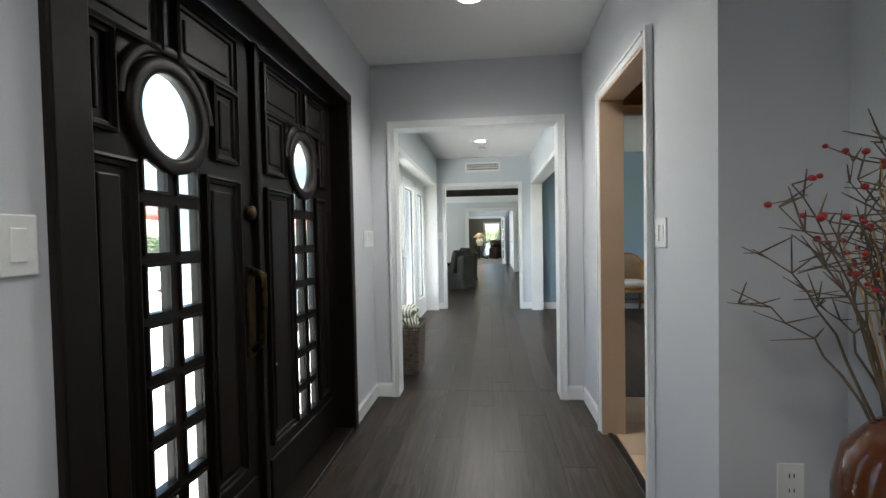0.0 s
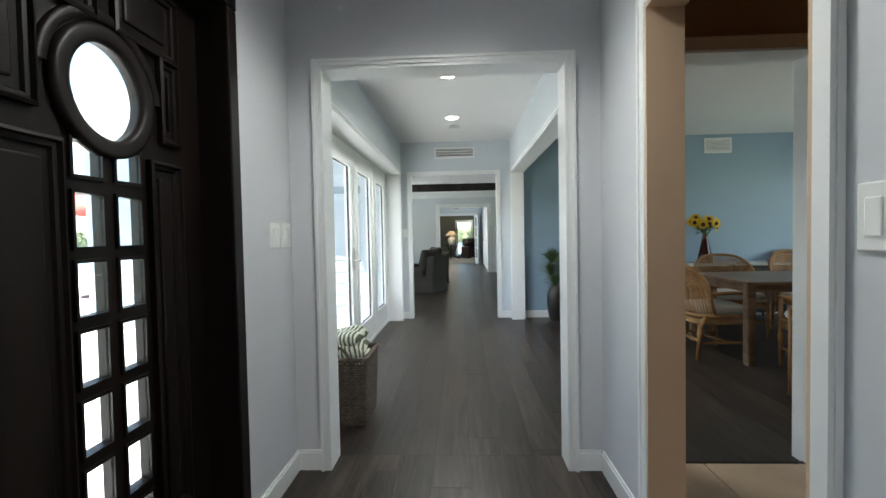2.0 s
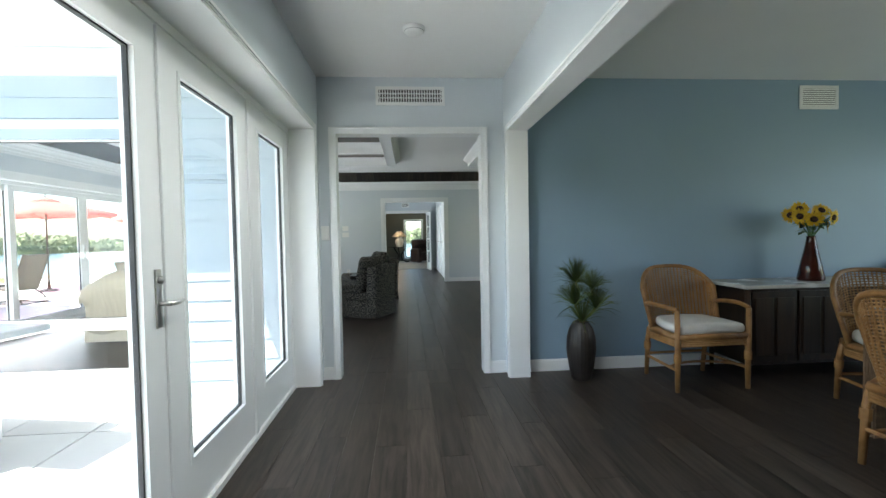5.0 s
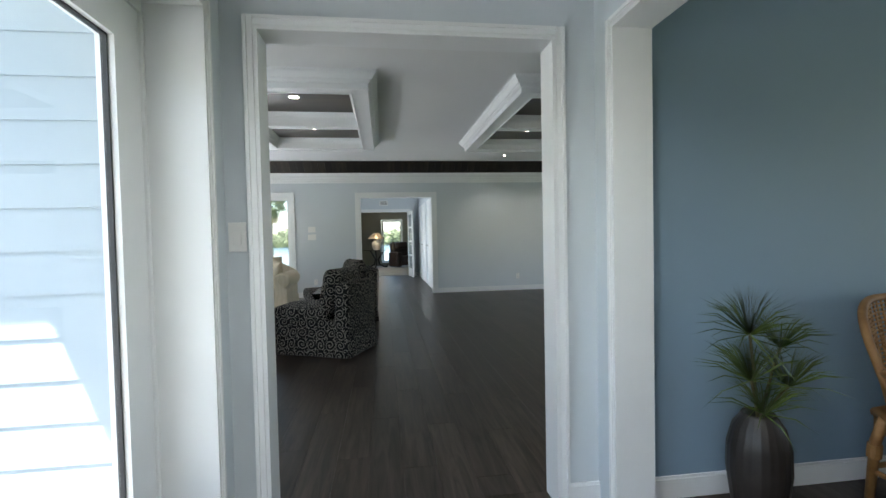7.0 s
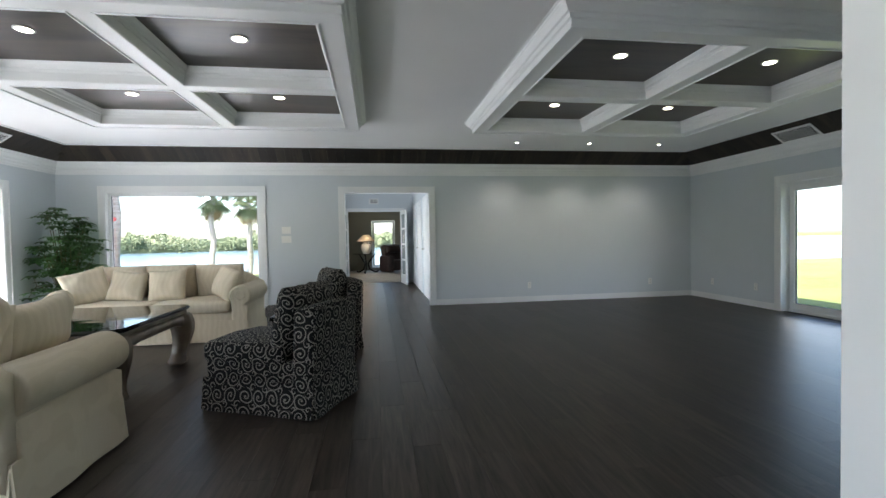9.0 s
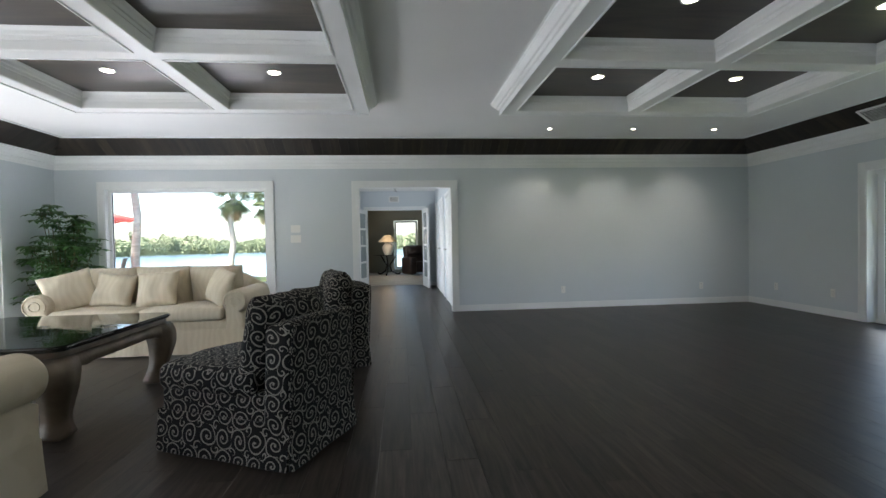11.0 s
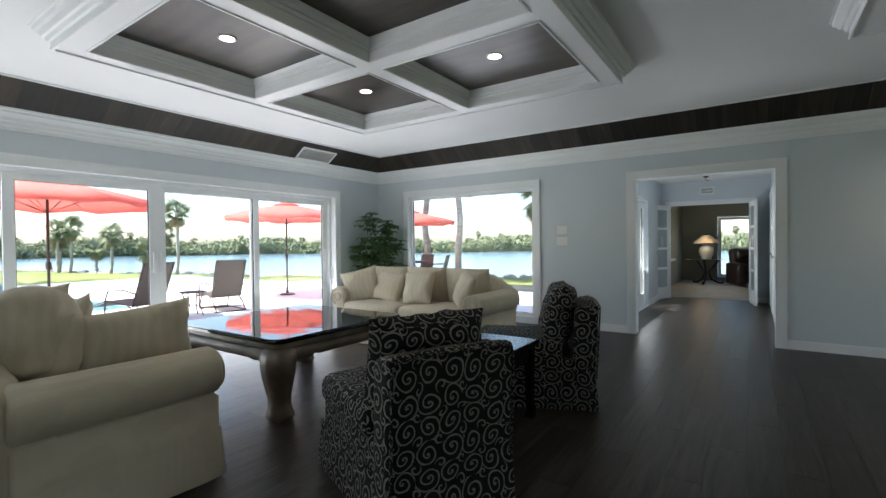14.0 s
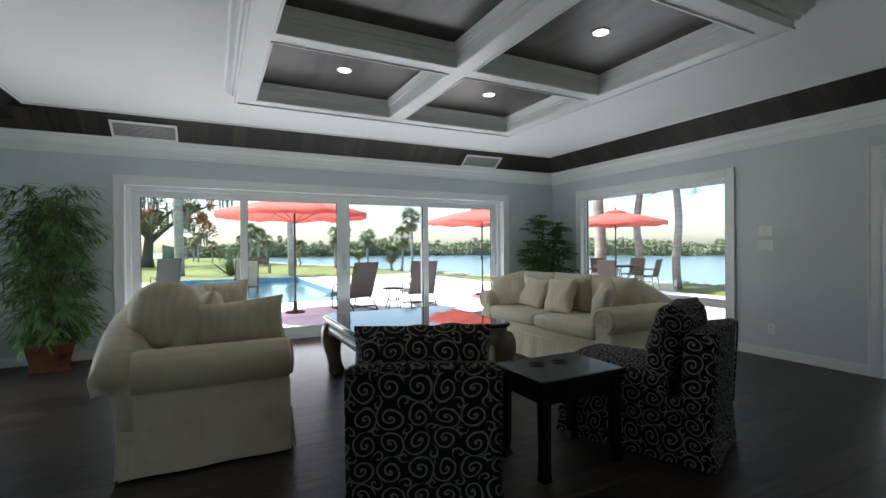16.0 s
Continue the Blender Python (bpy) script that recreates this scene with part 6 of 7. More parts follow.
for i in range(13):
    a, s = i * 2.4, 0.05 + 0.16 * math.sqrt(i / 13)
    p = Vector((s * math.cos(a), s * math.sin(a) * 0.6 - 0.02, 0.50 + rng.uniform(0.0, 0.17) - s * 0.3))
    part("stem", tube(arc((0, 0, 0.34), p, (0, 0, 0.03), 4), 0.005, 5), LEAF, sv)
    d = (Vector((p.x * 1.2, -0.22, 0.06)) + Vector((rng.gauss(0, 0.05), 0, rng.gauss(0, 0.05)))).normalized()
    turn = d.to_track_quat("Z", "Y").to_matrix().to_4x4()
    disc = lathe([(0.0, 0.014), (0.018, 0.012), (0.026, 0.004), (0.026, -0.006)], 16, False)
    disc.transform(Matrix.Translation(p) @ turn)
    f = part("flower_head", disc, SEED, sv, "dark seed disc", smooth=True)
    bm = bmesh.new()
    for k in range(18):
        b = k * math.tau / 18 + rng.uniform(-0.1, 0.1)
        dd = Vector((math.cos(b), math.sin(b), 0.15))
        blade(bm, Vector((math.cos(b), math.sin(b), 0)) * 0.02, dd, Vector((-math.sin(b), math.cos(b), 0)), rng.uniform(0.042, 0.056), 0.010, 0.1)
    bm.transform(Matrix.Translation(p) @ turn)
    part("petals", bm, PETAL, f, "yellow petals")
bm = bmesh.new()
for i in range(26):
    a = rng.uniform(0, math.tau)
    blade(bm, Vector((0.03 * math.cos(a), 0.03 * math.sin(a), 0.40 + rng.uniform(0, 0.12))), Vector((math.cos(a), math.sin(a), 0.3)), Vector((-math.sin(a), math.cos(a), 0)), rng.uniform(0.08, 0.15), 0.03, 0.6)
part("leaves", bm, LEAF, sv)

# floor vase with grassy tufts
DARKVASE = mixed("vase_ribbed_black_brown", (0.012, 0.010, 0.009), (0.035, 0.029, 0.026), 0.4, 8, 50, 0.1)
GRASSLEAF = mixed("tuft_green", (0.03, 0.065, 0.014), (0.13, 0.18, 0.035), 0.5, 10, 50, 0.1)
gv = thing("floor_vase", 1.435, 9.04, 0, 0, "ribbed black-brown floor vase with spiky green grass tufts", "vase")
bm = bmesh.new()
n = 72
rings = []
for r, z in ((0.075, 0.0), (0.08, 0.01), (0.10, 0.10), (0.118, 0.24), (0.115, 0.34), (0.095, 0.42), (0.065, 0.465), (0.06, 0.475), (0.05, 0.47), (0.05, 0.40)):
    rings.append([bm.verts.new((r * (1 - 0.03 * (i % 3 == 0) * (0.02 < z < 0.46)) * math.cos(i * math.tau / n), r * (1 - 0.03 * (i % 3 == 0) * (0.02 < z < 0.46)) * math.sin(i * math.tau / n), z)) for i in range(n)])
for a, b in zip(rings, rings[1:]):
    for i in range(n):
        bm.faces.new([a[i], a[(i + 1) % n], b[(i + 1) % n], b[i]])
bm.faces.new(rings[0][::-1])
part("body", bm, DARKVASE, gv, smooth=True)
st, lf = bmesh.new(), bmesh.new()
for tip, L, n in (((-0.04, 0.0, 0.80), 0.25, 190), ((0.10, 0.0, 0.74), 0.21, 150), ((-0.06, -0.03, 0.62), 0.25, 170), ((0.12, -0.02, 0.58), 0.25, 170), ((0.0, -0.03, 0.48), 0.24, 140)):
    t = Vector(tip)
    tube(arc((0, 0, 0.42), t, (0, 0, 0.02), 5), 0.006, 5, st)
    for _ in range(n):
        d = Vector((rng.gauss(0, 0.48), rng.gauss(0, 0.45), rng.gauss(0.95, 0.5))).normalized()
        m = t + d * L * 0.5 + Vector((0, 0, 0.02))
        q = t + d * L * rng.uniform(0.75, 1.0) - Vector((0, 0, 0.008))
        s = d.orthogonal().normalized() * 0.0026
        A, B, C, D2, E2 = [lf.verts.new(v) for v in (t - s, t + s, m + s, m - s, q)]
        lf.faces.new([A, B, C, D2])
        lf.faces.new([D2, C, E2])
tagged(part("stalk", st, STEM, gv), kind="stuff")
tagged(part("grass_tuft", lf, GRASSLEAF, gv, "fine spiky green blades"), kind="stuff")

# ---- far room ----
SHADE = mixed("lamp_shade_linen", (0.55, 0.42, 0.28), (0.68, 0.54, 0.38), 0.9, 8, 300, 0.2)
CERAMIC = mixed("lamp_ceramic_cream", (0.50, 0.47, 0.40), (0.62, 0.59, 0.52), 0.3, 6, 60, 0.05)
LEATHER = mixed("recliner_leather_dark", (0.012, 0.008, 0.007), (0.035, 0.022, 0.018), 0.45, 8, 120, 0.2)
IRON = material("wrought_iron", (0.02, 0.018, 0.016), 0.5, 0.7)
rt = thing("glass_table", -0.35, 25.55, 0.006, 0, "round glass table on curled dark iron legs", "table")
top = part("tabletop", lathe([(0.0, 0.69), (0.50, 0.69), (0.51, 0.697), (0.50, 0.704), (0.0, 0.704)], 40, False), material("table_glass_dark", (0.03, 0.035, 0.035), 0.05), rt, "dark glass top", smooth=True)
for i in range(3):
    a = i * math.tau / 3 + 0.4
    c, s = math.cos(a), math.sin(a)
    part("leg", tube([(0.34 * c, 0.34 * s, 0.69), (0.22 * c, 0.22 * s, 0.55), (0.06 * c, 0.06 * s, 0.34), (0.12 * c, 0.12 * s, 0.14), (0.30 * c, 0.30 * s, 0.04), (0.42 * c, 0.42 * s, 0.03), (0.45 * c, 0.45 * s, 0.08)], 0.026, 8), IRON, rt, smooth=True)
tl = thing("table_lamp", -0.35, 25.5, 0.71, 0, "cream ceramic urn lamp with a wide linen shade", "table lamp")
part("base", lathe([(0.0, 0), (0.11, 0), (0.12, 0.02), (0.17, 0.14), (0.19, 0.24), (0.16, 0.33), (0.09, 0.38), (0.11, 0.40), (0.10, 0.42), (0.0, 0.42)], 32), CERAMIC, tl, smooth=True)
part("handle", tube(arc((0.15, 0, 0.30), (0.10, 0, 0.40), (0.07, 0, 0.03), 6), 0.014), CERAMIC, tl)
part("shade", lathe([(0.10, 0.68), (0.34, 0.45), (0.335, 0.448), (0.095, 0.678)], 36, False), SHADE, tl, "wide conical linen shade", smooth=True)
part("finial", lathe([(0.0, 0.42), (0.008, 0.42), (0.008, 0.70), (0.014, 0.71), (0.0, 0.73)], 12), BRASS, tl)
lb = new("lamp_bulb", bpy.data.lights.new("lamp_bulb", "POINT"))
lb.data.energy, lb.data.shadow_soft_size, lb.data.color = 2.5, 0.05, (1.0, 0.75, 0.5)
lb.matrix_basis = pose(-0.35, 24.85, 1.26)
rc = thing("recliner", 0.72, 25.4, 0.006, 25, "dark brown leather recliner with padded arms", "armchair")
part("seat", soft(rounded(-0.30, 0.30, -0.38, 0.30, 0.10, 0.46, 0.06, 3), 1), LEATHER, rc, smooth=True)
for s in (-1, 1):
    part("arm", soft(rounded(s * 0.40 - 0.12, s * 0.40 + 0.12, -0.42, 0.36, 0.04, 0.62, 0.07, 3), 1), LEATHER, rc, smooth=True)
bm = soft(rounded(-0.36, 0.36, -0.14, 0.14, 0.0, 0.66, 0.09, 3), 1)
bm.transform(pose(0, 0.34, 0.36, -14))
part("backrest", bm, LEATHER, rc, smooth=True)
bm = pillow(0.62, 0.30, 0.2, 12, 0.05, 3, 0.01)
bm.transform(pose(0, 0.24, 0.86, -14))
part("headrest", bm, LEATHER, rc, smooth=True)
hk = thing("ceiling_hook", 0.0, 20.8, 2.48, 0, "small dark ceiling hook in the far hall", "hook")
part("plate", lathe([(0, 0), (0.05, 0), (0.04, -0.02), (0, -0.022)], 16, False), IRON, hk)
part("arm", tube([(0, 0, -0.02), (0, 0, -0.07), (0.05, 0, -0.09)], 0.006), IRON, hk)

# ---- outdoors ----
GRASS = mixed("lawn_grass", (0.10, 0.13, 0.025), (0.20, 0.22, 0.06), 0.9, 0.35, 60, 0.5, detail=8, depth=0.03)
DECK = mixed("pool_deck_concrete", (0.72, 0.69, 0.66), (0.80, 0.775, 0.745), 0.85, 1.2, 90, 0.15)
PAVER = mixed("paver_pale", (0.46, 0.455, 0.45), (0.56, 0.555, 0.54), 0.8, 2.0, 60, 0.15)
LILAC = mixed("paver_lilac_grey", (0.54, 0.52, 0.555), (0.63, 0.61, 0.645), 0.85, 2.0, 60, 0.15)
POOLTILE = mixed("pool_plaster_pale_blue", (0.30, 0.60, 0.68), (0.38, 0.68, 0.75), 0.5, 1.0, 40, 0.05)
POOLEDGE = mixed("pool_edge_tile_blue", (0.12, 0.25, 0.33), (0.20, 0.34, 0.42), 0.3, 12.0, 40, 0.05)
WATER = material("pool_water", (0.85, 0.97, 1.0), 0.02)
bsdf(WATER).inputs["Transmission Weight"].default_value = 1.0
bsdf(WATER).inputs["IOR"].default_value = 1.1
_n = node(WATER, "ShaderNodeTexNoise", Scale=3.0, Detail=3.0)
wire(WATER, coords(WATER), _n.inputs["Vector"])
bumped(WATER, _n.outputs[0], 0.25, 0.02)
LAKE = mixed("lake_water", (0.10, 0.16, 0.20), (0.14, 0.21, 0.26), 0.18, 0.03, 1.2, 0.35, (1, 1, 1), depth=0.06, rough_var=0.05)
# leaf tones paled, so the haze over the lake is in the colour
MANGROVE = mixed("mangrove_leaves", (0.10, 0.125, 0.06), (0.23, 0.26, 0.14), 0.7, 0.4, 5, 0.4, depth=0.1)
PALMLEAF = mixed("palm_leaf", (0.07, 0.10, 0.035), (0.16, 0.19, 0.085), 0.5, 3.0, 40, 0.1)
PALMDRY = mixed("palm_leaf_dry", (0.20, 0.14, 0.07), (0.32, 0.24, 0.13), 0.7, 3.0, 40, 0.1)
BARK = mixed("palm_trunk_grey", (0.26, 0.24, 0.21), (0.42, 0.40, 0.36), 0.85, 3.0, 30, 0.4, (1, 1, 4))
OAKBARK = mixed("oak_bark_dark", (0.06, 0.05, 0.04), (0.14, 0.12, 0.10), 0.9, 5.0, 30, 0.5)
OAKLEAF = mixed("oak_leaf_grey_green", (0.06, 0.075, 0.03), (0.15, 0.15, 0.07), 0.7, 1.0, 20, 0.2)
OAKRUST = mixed("oak_leaf_rust", (0.25, 0.10, 0.03), (0.36, 0.17, 0.06), 0.7, 1.0, 20, 0.2)
CANVAS = mixed("umbrella_canvas_coral", (0.60, 0.11, 0.09), (0.68, 0.15, 0.12), 0.75, 3.0, 400, 0.1)
bsdf(CANVAS).inputs["Transmission Weight"].default_value = 0.0
_t = node(CANVAS, "ShaderNodeBsdfTranslucent", Color=(0.72, 0.15, 0.12, 1))
_a = CANVAS.node_tree.nodes.new("ShaderNodeMixShader")
_a.inputs[0].default_value = 0.28
wire(CANVAS, bsdf(CANVAS).outputs[0], _a.inputs[1])
wire(CANVAS, _t.outputs[0], _a.inputs[2])
wire(CANVAS, _a.outputs[0], CANVAS.node_tree.nodes["Material Output"].inputs[0])
BRONZE = material("outdoor_metal_bronze", (0.055, 0.042, 0.035), 0.45, 0.6)
SLING = mixed("sling_fabric_taupe", (0.085, 0.07, 0.058), (0.12, 0.10, 0.085), 0.8, 8.0, 500, 0.4)
SLINGTAN = mixed("sling_fabric_tan", (0.28, 0.22, 0.16), (0.36, 0.29, 0.22), 0.8, 8.0, 500, 0.4)
STEEL = mixed("grill_steel", (0.45, 0.46, 0.47), (0.58, 0.59, 0.60), 0.3, 3.0, 200, 0.05, metal=1.0)
SIDING = mixed("siding_paint_blue_grey", (0.30, 0.36, 0.41), (0.35, 0.41, 0.46), 0.6, 2.0, 160, 0.08)
GZ = -0.10
POOL = (-20.0, -10.5, 10.0, 15.0)


def shore(x):
    """How far the lawn reaches towards the lake, for each x."""
    if x > -5:
        return 29.0
    if x > -18:
        return 29.0 - (-5 - x) * 0.45 + 0.25 * math.sin(x * 1.1)
    if x > -60:
        return 23.1 - (-18 - x) * 0.235 + 0.5 * math.sin(x * 0.5)
    return 13.2 - (-60 - x) * 0.02 + 1.0 * math.sin(x * 0.2)


def land(x, y):
    """Height of the ground: lawn, the bed of the lake, and the far shore."""
    d = y - shore(x)
    west = x + 78
    inside = min(d, 1e9)
    if x < -75:
        inside = max(d, -west - 0)
    far = math.hypot(x + 10, y - 15)
    if far > 210:
        return 0.3
    if inside > 0:
        return -0.16 - min(1.6, inside * 0.5)
    return GZ - 0.05


def ground():
    xs = sorted({POOL[0], POOL[1], *[-1200, -700, -420, -300, -240, -215, -205], *range(-200, -80, 8), *range(-80, -20, 2), *[v * 1.0 for v in range(-19, 10)], 14, 25, 60, 150, 400, 1200})
    ys = sorted({POOL[2], POOL[3], *[-1200, -600, -300, -150, -80, -40, -20], *range(-10, 8, 3), *range(8, 34), *range(34, 90, 6), *range(90, 240, 10), 300, 500, 1200})
    bm = bmesh.new()
    v = {}
    for i, x in enumerate(xs):
        for j, y in enumerate(ys):
            on = POOL[0] <= x <= POOL[1] and POOL[2] <= y <= POOL[3]
            v[i, j] = bm.verts.new((x, y, -0.18 if on or (-6 < x < 6.3 and 8 < y < 17) or (-1.3 < x < 6 and y > -1 and y < 27) else land(x, y)))
    for i in range(len(xs) - 1):
        for j in range(len(ys) - 1):
            x, y = (xs[i] + xs[i + 1]) / 2, (ys[j] + ys[j + 1]) / 2
            if POOL[0] < x < POOL[1] and POOL[2] < y < POOL[3]:
                continue
            bm.faces.new([v[i, j], v[i + 1, j], v[i + 1, j + 1], v[i, j + 1]])
    setting("ground", bm, GRASS, "sunlit green lawn running down to the lake")


ground()
bm = bmesh.new()
box(bm, -1100, 1100, 12.5, 1100, -2.4, -0.42)
box(bm, -1100, -76, -1100, 12.5, -2.4, -0.42)
setting("water_lake", bm, LAKE, "calm grey-blue lake water")
bm = holed("z", -2.0, GZ, -20.6, -8.1, 6.0, 21.0, [POOL])
deck = setting("pavement_pool_deck", bm, DECK, "pale concrete pool deck")
# third box is carried on northwards to bounce sun into the far hall
part("deck_patio", boxes((-8.1, -5.41, 8.4, 23.5, -0.3, GZ), (-13.0, -8.1, 21.0, 23.5, -0.3, GZ), (-5.41, -1.08, 17.26, 23.0, -0.3, GZ)), LILAC, deck, "lilac-grey paver strip beside the house")
pool = thing("swimming_pool", 0, 0, 0, 0, "rectangular swimming pool with pale blue plaster and clear water", "swimming pool", kind="structure")
part("basin", boxes((POOL[0] - 0.2, POOL[1] + 0.2, POOL[2] - 0.2, POOL[3] + 0.2, -1.75, -1.55)), POOLTILE, pool)
part("basin_side", holed("z", -1.55, -0.30, POOL[0] - 0.01, POOL[1] + 0.01, POOL[2] - 0.01, POOL[3] + 0.01, [(POOL[0] + 0.02, POOL[1] - 0.02, POOL[2] + 0.02, POOL[3] - 0.02)]), POOLTILE, pool)
part("waterline_tile", holed("z", -0.30, GZ + 0.004, POOL[0] - 0.01, POOL[1] + 0.01, POOL[2] - 0.01, POOL[3] + 0.01, [(POOL[0] + 0.025, POOL[1] - 0.025, POOL[2] + 0.025, POOL[3] - 0.025)]), POOLEDGE, pool, "blue waterline tile band")
part("coping", boxes((POOL[0] - 0.35, POOL[0], POOL[2], POOL[3], GZ, GZ + 0.07)), POOLEDGE, pool, "raised blue tiled far edge")
wat = part("pool_water", boxes((POOL[0] + 0.03, POOL[1] - 0.03, POOL[2] + 0.03, POOL[3] - 0.03, -0.2005, -0.20)), WATER, pool, "clear still water")
wat.visible_shadow = False
# patio tiles outside the hall
patio = setting("pavement_patio", boxes((-9.0, -0.96, -3.0, 8.40, -0.3, GZ - 0.008), (-5.62, -0.96, 8.40, 9.29, -0.3, GZ - 0.008)), GROUT, "pale stone patio with large tiles")
tile_me = mesh_of(rounded(0, 0.59, 0, 0.59, -0.02, 0.0, 0.003), PAVER)
for i in range(12):
    for j in range(17):
        x, y = -0.965 - 0.6 * (i + 1), 9.28 - 0.6 * (j + 1) + (0.3 if i % 2 else 0) * 0
        piece("tile", tile_me, patio, pose(x, y, GZ))
# lapped siding on the outside of the living room's south wall
side_wall = tagged(new("siding"), "pale blue-grey lapped board siding on the house wall", "siding", kind="structure")
for i in range(17):
    z = -0.12 + i * 0.165
    for a, b in ((-5.41, -4.52), (-4.52, -1.86), (-1.86, -0.955)):
        if a == -4.52 and 0.0 <= z < 1.98:
            continue
        if z > 2.5:
            continue
        bm = prism([(9.298, z), (9.272, z), (9.284, z + 0.168), (9.298, z + 0.168)], a, b, "x")
        part("siding_board", bm, SIDING, side_wall)
part("corner_board", boxes((-5.66, -5.60, 9.24, 9.30, GZ, 2.62)), TRIM, side_wall)


def umbrella(x, y, tilt, rz, size=1.0):
    u = thing("patio_umbrella", x, y, GZ, rz, "open coral red patio umbrella on a dark pole", "umbrella", "patio umbrellas")
    part("base", lathe([(0.20, 0), (0.20, 0.02), (0.17, 0.04), (0.05, 0.055), (0.032, 0.24), (0.0, 0.24)], 24), BRONZE, u, smooth=True)
    part("pole", tube([(0, 0, 0.05), (0, 0, 1.0), (0, 0, 2.44)], 0.021, 12), BRONZE, u, smooth=True)
    part("crank_box", rounded(-0.035, 0.035, -0.03, 0.03, 0.98, 1.10, 0.01), BRONZE, u)
    part("crank_handle", tube([(0.03, 0, 1.04), (0.09, 0, 1.04), (0.09, 0, 0.96)], 0.007), BRONZE, u)
    R, n = 1.56 * size, 8
    bm = bmesh.new()
    rings = []
    for k, (r, z) in enumerate(((0.0, 2.42), (0.30, 2.385), (0.7, 2.31), (1.1, 2.215), (R, 2.09), (R + 0.004, 2.01))):
        ring = []
        for i in range(n * 4):
            a = i * math.tau / (n * 4)
            sag = abs(math.sin(a * n / 2))
            rr = r * (1 - 0.055 * sag)
            zz = z - 0.035 * sag * (r / R) + (0.02 * math.sin(a * 11) if k == 5 else 0)
            ring.append(bm.verts.new((rr * math.cos(a), rr * math.sin(a), zz)) if k else None)
        if k == 0:
            top = bm.verts.new((0, 0, z))
        rings.append(ring)
    m = n * 4
    for i in range(m):
        bm.faces.new([top, rings[1][i], rings[1][(i + 1) % m]])
        for a, b in zip(rings[1:], rings[2:]):
            bm.faces.new([a[i], b[i], b[(i + 1) % m], a[(i + 1) % m]])
    c = part("canopy", bm, CANVAS, u, "coral red canvas canopy with a short valance", smooth=True)
    vent = lathe([(0.0, 2.50), (0.12, 2.48), (0.32, 2.42), (0.33, 2.40)], 24, False)
    part("vent", vent, CANVAS, c, smooth=True)
    for i in range(n):
        a = i * math.tau / n
        r = part("rib", tube([(0, 0, 2.40), (R * 0.97 * math.cos(a), R * 0.97 * math.sin(a), 2.085)], 0.008, 6), BRONZE, u)
        part("strut", tube([(0.03 * math.cos(a), 0.03 * math.sin(a), 1.90), (0.75 * math.cos(a), 0.75 * math.sin(a), 2.235)], 0.006, 6), BRONZE, r)
    part("finial", lathe([(0.0, 2.48), (0.02, 2.50), (0.028, 2.53), (0.0, 2.57)], 12), BRONZE, u, smooth=True)
    return u


umbrella(-8.61, 13.09, 0, 12)
umbrella(-9.6, 18.35, 0, 30)
umbrella(-9.0, 22.95, 0, 20)


def lounger(x, y, rz, mat, tall=1.0, label="dark taupe sling lounge chair with a bronze metal frame"):
    c = thing("lounge_chair", x, y, GZ, rz, label, "lounge chair", "pool lounge chairs")
    def tilted(y0, z0, y1, z1, w, n=6):
        bm = bmesh.new()
        for s, o in ((1, 0.006), (-1, -0.006)):
            prev = None
            for i in range(n + 1):
                t = i / n
                yy, zz = y0 + (y1 - y0) * t, z0 + (z1 - z0) * t - 0.05 * 4 * t * (1 - t) * 0.4
                row = [bm.verts.new((xx, yy, zz + o)) for xx in (-w, w)]
                if prev:
                    bm.faces.new([prev[0], prev[1], row[1], row[0]] if s > 0 else [prev[1], prev[0], row[0], row[1]])
                prev = row
        return bm
    part("seat", tilted(-0.35, 0.36, 0.35, 0.30, 0.27), mat, c, "stretched sling seat")
    part("backrest", tilted(0.33, 0.30, 0.62, 1.02 * tall, 0.27), mat, c, "stretched sling backrest")
    part("footrest", tilted(-0.35, 0.36, -0.82, 0.22, 0.26), mat, c, "stretched sling footrest")
    for s in (-1, 1):
        w = 0.285 * s
        part("side_rail", tube([(w, -0.84, 0.22), (w, -0.35, 0.37), (w, 0.33, 0.30), (w, 0.63, 1.04 * tall)], 0.014), BRONZE, c, smooth=True)
        part("armrest", tube([(w, -0.40, 0.0), (w * 1.1, -0.34, 0.36), (w * 1.12, -0.25, 0.54), (w * 1.12, 0.10, 0.58), (w * 1.1, 0.42, 0.52)], 0.014), BRONZE, c, smooth=True)
        part("leg", tube([(w, 0.15, 0.33), (w, 0.42, 0.18), (w, 0.60, 0.0)], 0.014), BRONZE, c, smooth=True)
        part("leg", tube([(w, -0.42, 0.012), (w, 0.60, 0.012)], 0.012), BRONZE, c)
    for yy, zz in ((0.60, 0.012), (-0.40, 0.012), (0.63, 1.04 * tall), (0.33, 0.29), (0.50, 0.10)):
        part("crossbar", tube([(-0.285, yy, zz), (0.285, yy, zz)], 0.012), BRONZE, c)
    return c


